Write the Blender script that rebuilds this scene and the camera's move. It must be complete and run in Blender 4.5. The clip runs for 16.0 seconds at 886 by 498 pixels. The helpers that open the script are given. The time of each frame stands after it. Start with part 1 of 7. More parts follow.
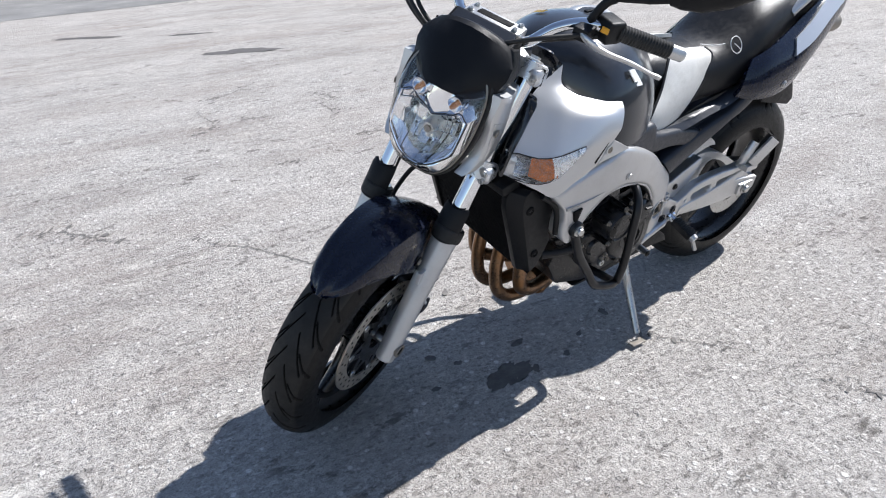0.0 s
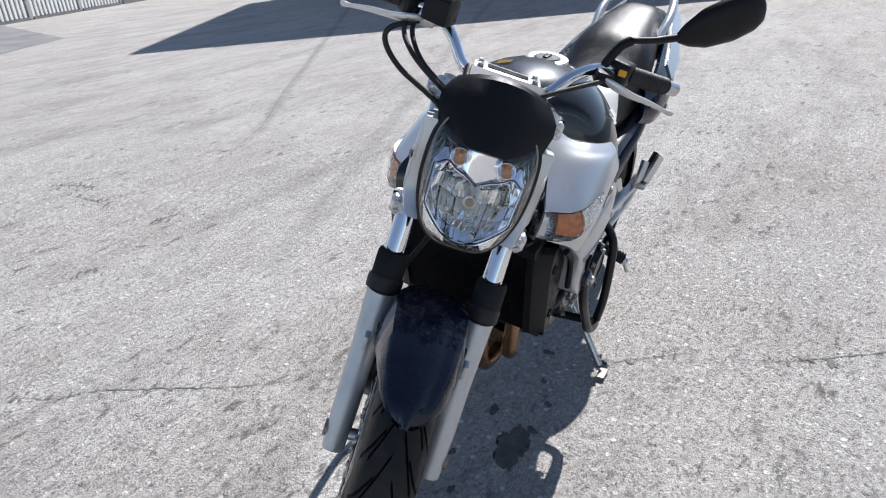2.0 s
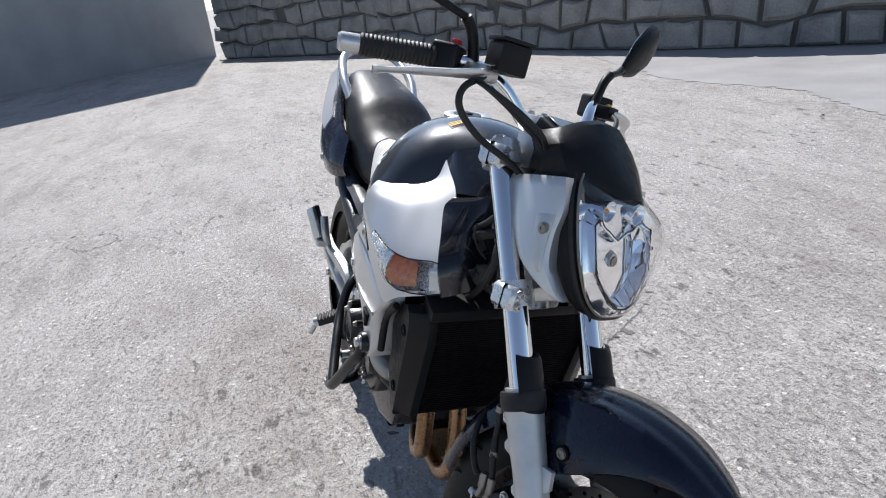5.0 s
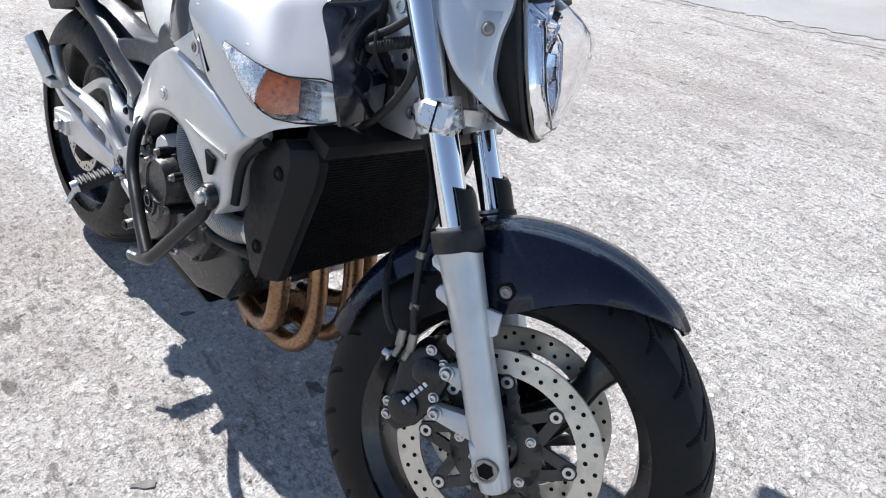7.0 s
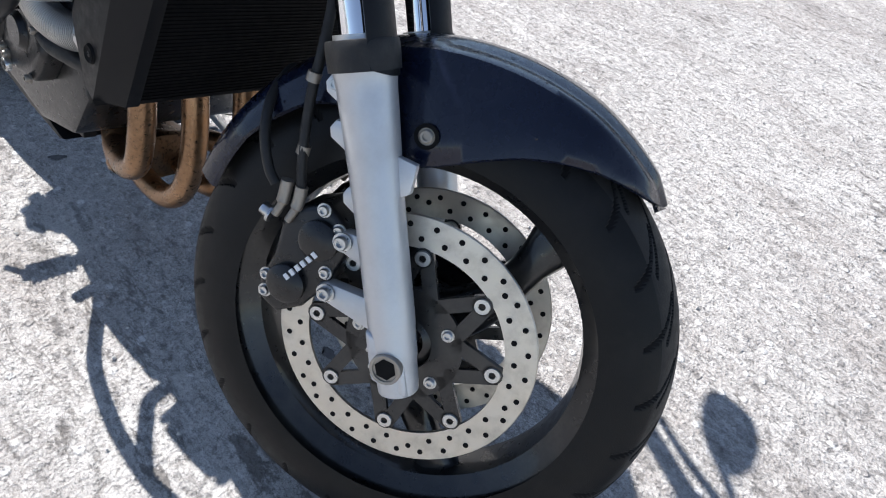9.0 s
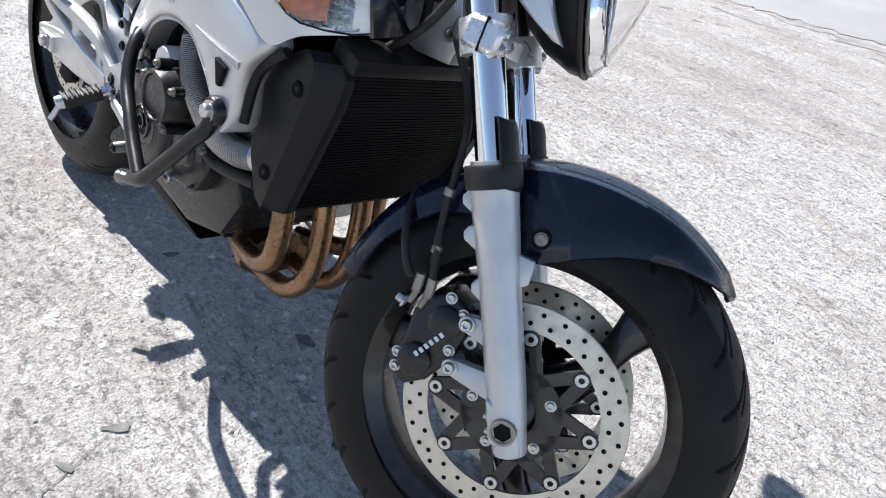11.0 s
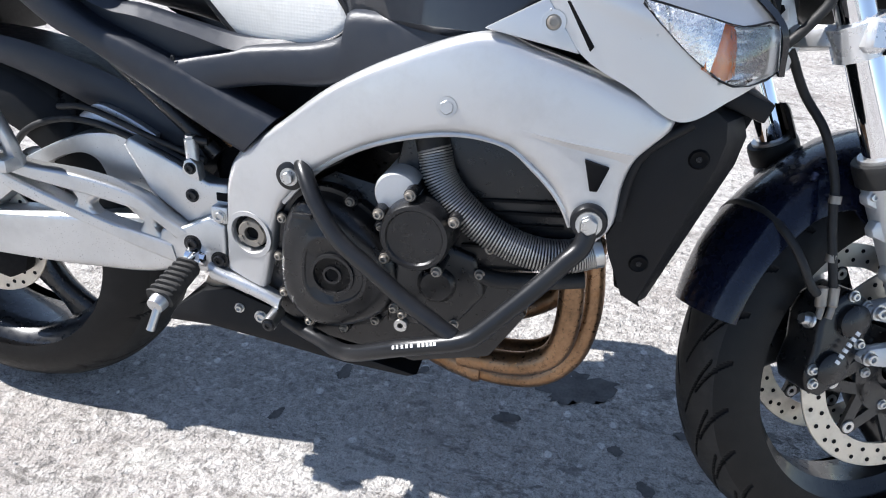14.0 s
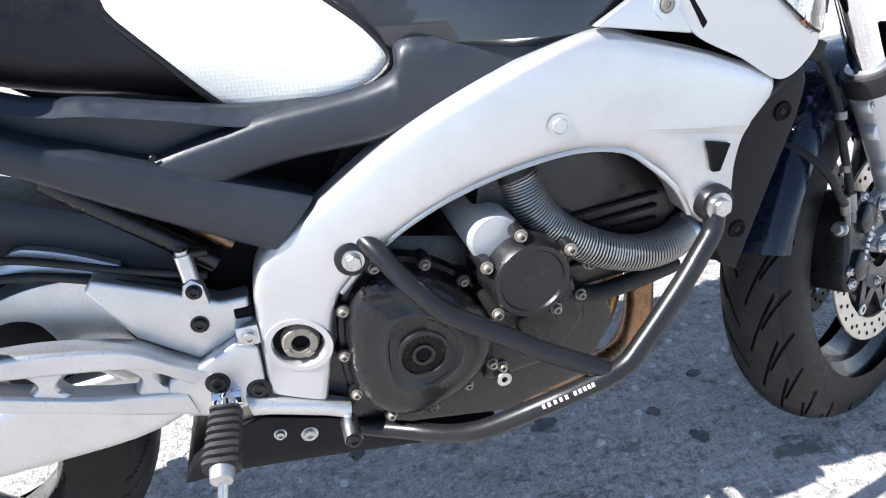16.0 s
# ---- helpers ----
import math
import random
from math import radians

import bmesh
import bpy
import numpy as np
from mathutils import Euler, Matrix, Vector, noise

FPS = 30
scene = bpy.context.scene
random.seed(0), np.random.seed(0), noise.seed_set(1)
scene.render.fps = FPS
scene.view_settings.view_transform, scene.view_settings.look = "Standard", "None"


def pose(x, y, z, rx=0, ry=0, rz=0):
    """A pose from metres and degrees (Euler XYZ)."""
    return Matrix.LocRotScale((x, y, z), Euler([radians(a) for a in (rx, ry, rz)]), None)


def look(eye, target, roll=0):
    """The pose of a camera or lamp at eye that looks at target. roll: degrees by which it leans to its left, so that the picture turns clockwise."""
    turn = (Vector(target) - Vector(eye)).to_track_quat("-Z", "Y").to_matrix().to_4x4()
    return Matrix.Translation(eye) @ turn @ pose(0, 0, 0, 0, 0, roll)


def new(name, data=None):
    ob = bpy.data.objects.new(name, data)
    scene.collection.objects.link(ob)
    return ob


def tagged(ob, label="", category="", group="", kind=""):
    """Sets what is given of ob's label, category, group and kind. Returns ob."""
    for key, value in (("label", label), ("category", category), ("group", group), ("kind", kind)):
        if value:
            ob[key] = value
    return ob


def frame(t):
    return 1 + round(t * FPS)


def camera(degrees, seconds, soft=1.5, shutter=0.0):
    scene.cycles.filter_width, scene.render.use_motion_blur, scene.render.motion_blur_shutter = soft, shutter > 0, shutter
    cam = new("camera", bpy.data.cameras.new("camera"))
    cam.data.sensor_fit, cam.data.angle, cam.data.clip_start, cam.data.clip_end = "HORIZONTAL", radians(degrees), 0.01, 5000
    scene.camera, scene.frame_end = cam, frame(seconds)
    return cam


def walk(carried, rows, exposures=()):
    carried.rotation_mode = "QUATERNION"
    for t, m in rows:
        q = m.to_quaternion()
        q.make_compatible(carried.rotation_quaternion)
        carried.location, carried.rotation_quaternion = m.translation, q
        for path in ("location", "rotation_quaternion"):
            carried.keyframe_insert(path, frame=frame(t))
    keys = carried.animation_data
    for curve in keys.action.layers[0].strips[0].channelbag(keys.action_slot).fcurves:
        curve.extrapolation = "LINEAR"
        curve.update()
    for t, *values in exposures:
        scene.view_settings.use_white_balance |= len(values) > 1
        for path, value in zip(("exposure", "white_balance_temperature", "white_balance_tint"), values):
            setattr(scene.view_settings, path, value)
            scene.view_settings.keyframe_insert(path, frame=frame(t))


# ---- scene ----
cam = camera(66.7, 16.0, soft=1.1)
PATH = [
    (0, (1.999, 1.376, 1.179), (1.001, -0.107, 0.283), -2.8),
    (0.5, (2.052, 1.231, 1.166), (0.944, -0.18, 0.282), -5.0),
    (1, (2.132, 1.096, 1.176), (0.901, -0.236, 0.333), -4.2),
    (1.5, (2.25, 0.94, 1.201), (0.815, -0.166, 0.354), -3.4),
    (2, (2.264, 0.776, 1.207), (0.692, -0.145, 0.383), -4.6),
    (2.5, (2.286, 0.593, 1.218), (0.616, -0.173, 0.428), -4.7),
    (3, (2.351, 0.411, 1.236), (0.567, -0.024, 0.444), -3.6),
    (3.5, (2.335, 0.24, 1.226), (0.526, 0.036, 0.399), -1.6),
    (3.7, (2.299, 0.172, 1.226), (0.474, 0.058, 0.417), -2.6),
    (5.8, (1.996, -0.435, 1.203), (0.391, 0.399, 0.348), -3.3),
    (6, (1.956, -0.449, 1.189), (0.411, 0.437, 0.279), -1.5),
    (6.5, (1.87, -0.478, 1.145), (0.507, 0.585, 0.139), 0.3),
    (7, (1.811, -0.487, 1.097), (0.654, 0.706, -0.015), 2.9),
    (7.5, (1.764, -0.419, 1.025), (0.777, 0.792, -0.223), 7.9),
    (8, (1.74, -0.339, 0.955), (0.834, 0.834, -0.388), 9.5),
    (8.2, (1.737, -0.317, 0.928), (0.836, 0.83, -0.44), 9.8),
    (10.3, (1.734, -0.39, 0.921), (0.855, 0.785, -0.438), 12.1),
    (10.5, (1.739, -0.423, 0.944), (0.824, 0.764, -0.381), 11.9),
    (11, (1.74, -0.502, 0.997), (0.657, 0.724, -0.154), 8.9),
    (11.5, (1.676, -0.548, 1.054), (0.537, 0.707, -0.009), 4.8),
    (12, (1.505, -0.605, 1.055), (0.393, 0.674, -0.007), 0.9),
    (12.5, (1.375, -0.675, 1.064), (0.359, 0.67, -0.013), 0.9),
    (13, (1.192, -0.786, 1.059), (0.416, 0.713, -0.013), 2.8),
    (13.5, (1.054, -0.787, 1.027), (0.514, 0.784, -0.088), 3.3),
    (14, (0.909, -0.746, 1.002), (0.605, 0.831, -0.19), 1.9),
    (14.5, (0.793, -0.735, 0.98), (0.709, 0.831, -0.26), 2.4),
    (15, (0.658, -0.765, 0.98), (0.778, 0.79, -0.272), 2.4),
    (15.5, (0.582, -0.725, 0.987), (0.839, 0.83, -0.243), 1.4),
    (16, (0.528, -0.604, 0.987), (0.919, 0.932, -0.233), -1.8),
]
walk(cam, [(t, look(eye, target, roll)) for t, eye, target, roll in PATH], [(0.0, 0.62), (2.0, 0.48), (3.0, 0.36), (3.5, 0.36), (6.0, 0.57), (6.5, 0.80), (7.0, 0.90), (8.0, 0.98), (11.5, 1.0), (13.5, 1.03), (14.5, 1.31), (15.0, 1.43), (16.0, 1.58)])

# ---- world, sun, exposure ----
world = bpy.data.worlds.new("sky")
scene.world = world
world.use_nodes = True
SUN_DIR = Vector((-0.875, 0.065, 1.0)).normalized()
wn = world.node_tree.nodes
sky = wn.new("ShaderNodeTexSky")
sky.sky_type, sky.sun_disc = "NISHITA", False
sky.sun_elevation = math.asin(SUN_DIR.z)
sky.sun_rotation = math.atan2(SUN_DIR.x, SUN_DIR.y)
sky.air_density, sky.dust_density, sky.ozone_density = 0.8, 0.05, 2.6
wn["Background"].inputs["Strength"].default_value = 0.098
hsv = wn.new("ShaderNodeHueSaturation")
hsv.inputs["Saturation"].default_value = 0.85
world.node_tree.links.new(sky.outputs[0], hsv.inputs["Color"])
world.node_tree.links.new(hsv.outputs[0], wn["Background"].inputs["Color"])
sun = new("sun", bpy.data.lights.new("sun", "SUN"))
sun.data.energy, sun.data.angle, sun.data.color = 4.5, radians(0.55), (1.0, 0.984, 0.984)
sun.matrix_world = look(SUN_DIR * 30, (0, 0, 0))


# ---- materials ----
def material(name, color, rough=0.5, metal=0.0, coat=0.0, coat_rough=0.05, spec=0.5, var=0.12, scale=6.0, fine=90.0,
             bump=0.0, bump_scale=200.0, dirt=None, dirt_amount=0.0, dirt_scale=9.0, rough_var=0.12, transmission=0.0, ior=1.45, alpha=1.0):
    """Principled surface with mottling at two scales, optional dirt patches and fine relief, in object space."""
    m = bpy.data.materials.new(name)
    m.use_nodes = True
    nt = m.node_tree
    n, l = nt.nodes, nt.links
    b = n["Principled BSDF"]
    b.inputs["Metallic"].default_value = metal
    b.inputs["Coat Weight"].default_value = coat
    b.inputs["Coat Roughness"].default_value = coat_rough
    b.inputs["Specular IOR Level"].default_value = spec
    b.inputs["Transmission Weight"].default_value = transmission
    b.inputs["IOR"].default_value = ior
    b.inputs["Alpha"].default_value = alpha
    tc = n.new("ShaderNodeTexCoord")
    big, small = n.new("ShaderNodeTexNoise"), n.new("ShaderNodeTexNoise")
    for node, s, d in ((big, scale, 4), (small, fine, 3)):
        node.inputs["Scale"].default_value, node.inputs["Detail"].default_value = s, d
        l.new(tc.outputs["Object"], node.inputs["Vector"])
    mixn = n.new("ShaderNodeMath")
    mixn.operation = "MULTIPLY_ADD"
    l.new(big.outputs["Fac"], mixn.inputs[0])
    mixn.inputs[1].default_value = 0.6
    half = n.new("ShaderNodeMath")
    half.operation, half.inputs[1].default_value = "MULTIPLY", 0.4
    l.new(small.outputs["Fac"], half.inputs[0])
    l.new(half.outputs[0], mixn.inputs[2])
    ramp = n.new("ShaderNodeMapRange")
    ramp.inputs["From Min"].default_value, ramp.inputs["From Max"].default_value = 0.3, 0.7
    ramp.inputs["To Min"].default_value, ramp.inputs["To Max"].default_value = 1 - var, 1 + var
    l.new(mixn.outputs[0], ramp.inputs["Value"])
    col = n.new("ShaderNodeMix")
    col.data_type, col.blend_type = "RGBA", "MULTIPLY"
    col.inputs["Factor"].default_value = 1.0
    col.inputs[6].default_value = (*color, 1)
    l.new(ramp.outputs[0], col.inputs[7])
    out = col.outputs[2]
    rr = n.new("ShaderNodeMapRange")
    rr.inputs["From Min"].default_value, rr.inputs["From Max"].default_value = 0.3, 0.7
    rr.inputs["To Min"].default_value, rr.inputs["To Max"].default_value = max(0.02, rough - rough_var * rough), min(1, rough + rough_var)
    l.new(small.outputs["Fac"], rr.inputs["Value"])
    rough_out = rr.outputs[0]
    if dirt:
        dn = n.new("ShaderNodeTexNoise")
        dn.inputs["Scale"].default_value, dn.inputs["Detail"].default_value, dn.inputs["Roughness"].default_value = dirt_scale, 6, 0.7
        l.new(tc.outputs["Object"], dn.inputs["Vector"])
        dr = n.new("ShaderNodeMapRange")
        dr.inputs["From Min"].default_value, dr.inputs["From Max"].default_value = 0.48, 0.68
        dr.inputs["To Max"].default_value = dirt_amount
        l.new(dn.outputs["Fac"], dr.inputs["Value"])
        dm = n.new("ShaderNodeMix")
        dm.data_type = "RGBA"
        dm.inputs[7].default_value = (*dirt, 1)
        l.new(dr.outputs[0], dm.inputs["Factor"])
        l.new(out, dm.inputs[6])
        out = dm.outputs[2]
        ra = n.new("ShaderNodeMath")
        ra.operation, ra.use_clamp = "MULTIPLY_ADD", True
        l.new(dr.outputs[0], ra.inputs[0])
        ra.inputs[1].default_value = 0.35
        l.new(rough_out, ra.inputs[2])
        rough_out = ra.outputs[0]
    l.new(out, b.inputs["Base Color"])
    l.new(rough_out, b.inputs["Roughness"])
    if bump:
        bn = n.new("ShaderNodeTexNoise")
        bn.inputs["Scale"].default_value, bn.inputs["Detail"].default_value = bump_scale, 3
        l.new(tc.outputs["Object"], bn.inputs["Vector"])
        bp = n.new("ShaderNodeBump")
        bp.inputs["Strength"].default_value, bp.inputs["Distance"].default_value = min(1, bump), 0.001
        l.new(bn.outputs["Fac"], bp.inputs["Height"])
        l.new(bp.outputs[0], b.inputs["Normal"])
    return m


def add_drops(m, scale=55.0):
    """Water beads and dust specks: fine round bumps on a painted surface."""
    nt = m.node_tree
    n, l = nt.nodes, nt.links
    b = n["Principled BSDF"]
    tc = n.new("ShaderNodeTexCoord")
    v = n.new("ShaderNodeTexVoronoi")
    v.inputs["Scale"].default_value = scale
    l.new(tc.outputs["Object"], v.inputs["Vector"])
    pick = n.new("ShaderNodeSeparateColor")
    l.new(v.outputs["Color"], pick.inputs[0])
    rad = n.new("ShaderNodeMapRange")
    rad.inputs["From Min"].default_value, rad.inputs["From Max"].default_value = 0.30, 1.0
    rad.inputs["To Min"].default_value, rad.inputs["To Max"].default_value = 0.0, 0.15
    l.new(pick.outputs[0], rad.inputs["Value"])
    d = n.new("ShaderNodeMath")
    d.operation = "SUBTRACT"
    l.new(rad.outputs[0], d.inputs[0])
    l.new(v.outputs["Distance"], d.inputs[1])
    c = n.new("ShaderNodeMath")
    c.operation, c.inputs[1].default_value = "MAXIMUM", 0.0
    l.new(d.outputs[0], c.inputs[0])
    bp = n.new("ShaderNodeBump")
    bp.inputs["Strength"].default_value, bp.inputs["Distance"].default_value = 1.0, 0.009
    l.new(c.outputs[0], bp.inputs["Height"])
    l.new(bp.outputs[0], b.inputs["Normal"])
    l.new(bp.outputs[0], b.inputs["Coat Normal"])
    return m


SILVER = add_drops(material("silver_paint", (0.59, 0.595, 0.60), 0.38, 0.72, coat=0.45, coat_rough=0.12, var=0.02, fine=900, rough_var=0.02), 75.0)
FRAME = material("silver_frame_paint", (0.565, 0.565, 0.565), 0.34, 0.72, coat=0.45, coat_rough=0.10, var=0.03, fine=900, dirt=(0.30, 0.28, 0.25), dirt_amount=0.15, dirt_scale=14)
ALU = material("cast_aluminium", (0.62, 0.62, 0.615), 0.30, 0.85, var=0.06, fine=500, bump=0.05, bump_scale=1500, dirt=(0.25, 0.23, 0.20), dirt_amount=0.2)
FORK = material("fork_aluminium", (0.56, 0.57, 0.58), 0.36, 0.55, coat=0.3, coat_rough=0.2, var=0.05, fine=300, dirt=(0.26, 0.25, 0.24), dirt_amount=0.2)
CLAMP = material("polished_clamp_aluminium", (0.74, 0.74, 0.74), 0.26, 0.6, coat=0.5, var=0.05)
CHROME = material("chrome", (0.80, 0.81, 0.83), 0.02, 1.0, var=0.03, rough_var=0.01)
STEEL = material("zinc_steel", (0.55, 0.55, 0.54), 0.28, 1.0, var=0.1)
DISC = material("brake_steel", (0.62, 0.58, 0.51), 0.34, 0.9, var=0.08, scale=20, dirt=(0.34, 0.30, 0.24), dirt_amount=0.4, dirt_scale=30)
BLUE = add_drops(material("dark_blue_paint", (0.004, 0.0068, 0.020), 0.22, 0.0, spec=0.25, coat=0.45, coat_rough=0.05, var=0.15, dirt=(0.12, 0.115, 0.11), dirt_amount=0.05, dirt_scale=11), 70)
TANKP = material("black_tank_paint", (0.026, 0.029, 0.036), 0.34, 0.5, coat=0.8, coat_rough=0.08, var=0.10, rough_var=0.05, dirt=(0.08, 0.08, 0.08), dirt_amount=0.05)
DROPBLACK = add_drops(material("gloss_black_paint", (0.006, 0.007, 0.011), 0.12, 0.0, coat=0.6, coat_rough=0.03, var=0.1), 110)
PLASTIC = material("black_plastic", (0.008, 0.0083, 0.0095), 0.40, var=0.15, bump=0.25, bump_scale=900, spec=0.26, dirt=(0.06, 0.056, 0.052), dirt_amount=0.05)
PANEL = material("grey_black_plastic", (0.015, 0.0185, 0.027), 0.36, var=0.12, bump=0.2, bump_scale=1800, spec=0.6, dirt=(0.12, 0.115, 0.11), dirt_amount=0.08)
SEATM = material("black_vinyl", (0.008, 0.008, 0.009), 0.36, var=0.15, bump=0.4, bump_scale=700, spec=0.4, dirt=(0.06, 0.06, 0.06), dirt_amount=0.05)
PAD = material("pale_seat_vinyl", (0.70, 0.69, 0.65), 0.5, var=0.05, dirt=(0.34, 0.32, 0.27), dirt_amount=0.25, dirt_scale=16)
RUBBER = material("rubber", (0.012, 0.012, 0.012), 0.55, var=0.2, bump=0.3, bump_scale=500, dirt=(0.10, 0.09, 0.08), dirt_amount=0.22, dirt_scale=22)
TYRE = material("tyre_rubber", (0.007, 0.007, 0.007), 0.40, var=0.25, bump=0.3, bump_scale=700, spec=0.24, dirt=(0.07, 0.063, 0.055), dirt_amount=0.08, dirt_scale=16)
TREAD = material("worn_tread_rubber", (0.017, 0.0165, 0.0155), 0.55, var=0.3, scale=30, bump=0.4, bump_scale=500, spec=0.3, dirt=(0.085, 0.078, 0.066), dirt_amount=0.22, dirt_scale=18)
RIM = material("black_rim_paint", (0.013, 0.013, 0.014), 0.26, 0.2, coat=0.4, var=0.15, dirt=(0.12, 0.11, 0.09), dirt_amount=0.25)
ENGINE = material("black_engine_paint", (0.010, 0.010, 0.011), 0.27, 0.2, coat=0.25, coat_rough=0.15, var=0.15, bump=0.3, bump_scale=900, dirt=(0.09, 0.08, 0.07), dirt_amount=0.05, dirt_scale=18)
# dull black parts; also paints the shade inside holes, slots and grooves
DARK = material("matt_black_and_hole_shade", (0.0045, 0.0045, 0.005), 0.65, spec=0.15, var=0.2, dirt=(0.045, 0.04, 0.035), dirt_amount=0.14)
BARS = material("black_powder_coat", (0.011, 0.0115, 0.013), 0.30, 0.15, var=0.10, bump=0.06, bump_scale=2200, dirt=(0.12, 0.11, 0.10), dirt_amount=0.05, rough_var=0.05)
RUST = material("heat_stained_steel", (0.25, 0.15, 0.085), 0.27, 0.85, var=0.5, scale=14, fine=160, bump=0.3, bump_scale=400, dirt=(0.40, 0.17, 0.04), dirt_amount=0.65, dirt_scale=8)
SILENCER = material("dull_steel", (0.33, 0.30, 0.26), 0.45, 0.7, var=0.2, dirt=(0.18, 0.13, 0.08), dirt_amount=0.5)
LENS = material("clear_lens", (1, 1, 1), 0.02, transmission=1.0, ior=1.35, var=0.0, rough_var=0.0)
REFLECT = material("reflector_chrome", (0.9, 0.91, 0.93), 0.05, 1.0, var=0.02, rough_var=0.05)
AMBER = material("amber_lens", (0.52, 0.125, 0.018), 0.14, coat=0.5, var=0.55, scale=110, fine=300, bump=1.0, bump_scale=160)
SIGREF = material("signal_reflector", (0.78, 0.79, 0.80), 0.22, 0.85, var=0.3, scale=70, fine=300, bump=1.0, bump_scale=240)
ORANGE = material("orange_switch", (0.80, 0.36, 0.02), 0.35, var=0.05)
RED = material("red_switch", (0.55, 0.02, 0.03), 0.35, var=0.05)
WHITE = material("white_print", (0.78, 0.78, 0.77), 0.5, var=0.05)
GOLD = material("gold_print", (0.55, 0.36, 0.08), 0.4, 0.3, var=0.05)
MIRROR = material("mirror_glass", (0.9, 0.9, 0.9), 0.01, 1.0, var=0.0, rough_var=0.0)
BULB = material("bulb_amber_glass", (0.62, 0.29, 0.13), 0.12, 0.35, coat=0.6, var=0.05)
HOSEM = material("hose_wire", (0.42, 0.41, 0.39), 0.35, 0.8, var=0.1)


def ground_material():
    m = bpy.data.materials.new("worn_concrete")
    m.use_nodes = True
    n, l = m.node_tree.nodes, m.node_tree.links
    b = n["Principled BSDF"]
    tc = n.new("ShaderNodeTexCoord")

    def noise_tex(scale, detail, rough=0.55, stretch=None):
        t = n.new("ShaderNodeTexNoise")
        t.inputs["Scale"].default_value, t.inputs["Detail"].default_value, t.inputs["Roughness"].default_value = scale, detail, rough
        if stretch:
            mp = n.new("ShaderNodeMapping")
            mp.inputs["Scale"].default_value = stretch
            mp.inputs["Rotation"].default_value = (0, 0, 0.5)
            l.new(tc.outputs["Object"], mp.inputs["Vector"])
            l.new(mp.outputs[0], t.inputs["Vector"])
        else:
            l.new(tc.outputs["Object"], t.inputs["Vector"])
        return t.outputs["Fac"]

    def span(v, a, b_, lo, hi):
        r = n.new("ShaderNodeMapRange")
        for k, x in (("From Min", a), ("From Max", b_), ("To Min", lo), ("To Max", hi)):
            r.inputs[k].default_value = x
        l.new(v, r.inputs["Value"])
        return r.outputs[0]

    def mul(a, b_):
        r = n.new("ShaderNodeMath")
        r.operation = "MULTIPLY"
        l.new(a, r.inputs[0])
        l.new(b_, r.inputs[1])
        return r.outputs[0]

    def mixc(f, a, c):
        r = n.new("ShaderNodeMix")
        r.data_type = "RGBA"
        l.new(f, r.inputs["Factor"])
        for s, k in ((a, 6), (c, 7)):
            if isinstance(s, tuple):
                r.inputs[k].default_value = (*s, 1)
            else:
                l.new(s, r.inputs[k])
        return r.outputs[2]

    # stones of the aggregate
    v = n.new("ShaderNodeTexVoronoi")
    v.inputs["Scale"].default_value = 105
    wob = n.new("ShaderNodeTexNoise")
    wob.inputs["Scale"].default_value, wob.inputs["Detail"].default_value = 60, 3
    l.new(tc.outputs["Object"], wob.inputs["Vector"])
    shift = n.new("ShaderNodeMix")
    shift.data_type, shift.blend_type = "RGBA", "ADD"
    shift.inputs["Factor"].default_value = 0.012
    l.new(tc.outputs["Object"], shift.inputs[6])
    l.new(wob.outputs["Color"], shift.inputs[7])
    l.new(shift.outputs[2], v.inputs["Vector"])
    sep = n.new("ShaderNodeSeparateColor")
    l.new(v.outputs["Color"], sep.inputs[0])
    v2 = n.new("ShaderNodeTexVoronoi")
    v2.inputs["Scale"].default_value = 34
    l.new(tc.outputs["Object"], v2.inputs["Vector"])
    sep2 = n.new("ShaderNodeSeparateColor")
    l.new(v2.outputs["Color"], sep2.inputs[0])
    base = mixc(span(noise_tex(1.3, 6, 0.6), 0.35, 0.65, 0, 1), (0.41, 0.39, 0.37), (0.53, 0.51, 0.485))
    base = mixc(span(noise_tex(0.35, 3), 0.4, 0.65, 0, 0.5), base, (0.57, 0.545, 0.515))
    stone = mixc(sep.outputs[1], (0.20, 0.185, 0.175), (0.80, 0.78, 0.75))
    base = mixc(mul(span(sep.outputs[0], 0.40, 0.55, 0.0, 0.9), span(v.outputs["Distance"], 0.25, 0.50, 1, 0.35)), base, stone)
    base = mixc(span(noise_tex(58, 5, 0.72), 0.52, 0.62, 0, 0.66), base, (0.25, 0.24, 0.23))
    base = mixc(span(noise_tex(44, 5, 0.72, (0.6, 1.4, 1)), 0.54, 0.63, 0, 0.68), base, (0.72, 0.70, 0.67))
    base = mixc(span(noise_tex(420, 2, 0.6), 0.50, 0.66, 0, 0.4), base, (0.20, 0.185, 0.175))
    base = mixc(span(noise_tex(330, 2, 0.6), 0.52, 0.68, 0, 0.45), base, (0.74, 0.72, 0.69))
    # pale and dark pebbles
    peb = mul(span(sep2.outputs[0], 0.54, 0.55, 0, 1), span(v2.outputs["Distance"], 0.20, 0.30, 1, 0))
    base = mixc(peb, base, mixc(sep2.outputs[2], (0.34, 0.325, 0.31), (0.82, 0.81, 0.79)))
    # grit
    base = mixc(span(noise_tex(230, 3, 0.7), 0.53, 0.64, 0, 0.55), base, (0.13, 0.12, 0.115))
    base = mixc(span(noise_tex(120, 3, 0.7), 0.58, 0.68, 0, 0.55), base, (0.66, 0.64, 0.61))
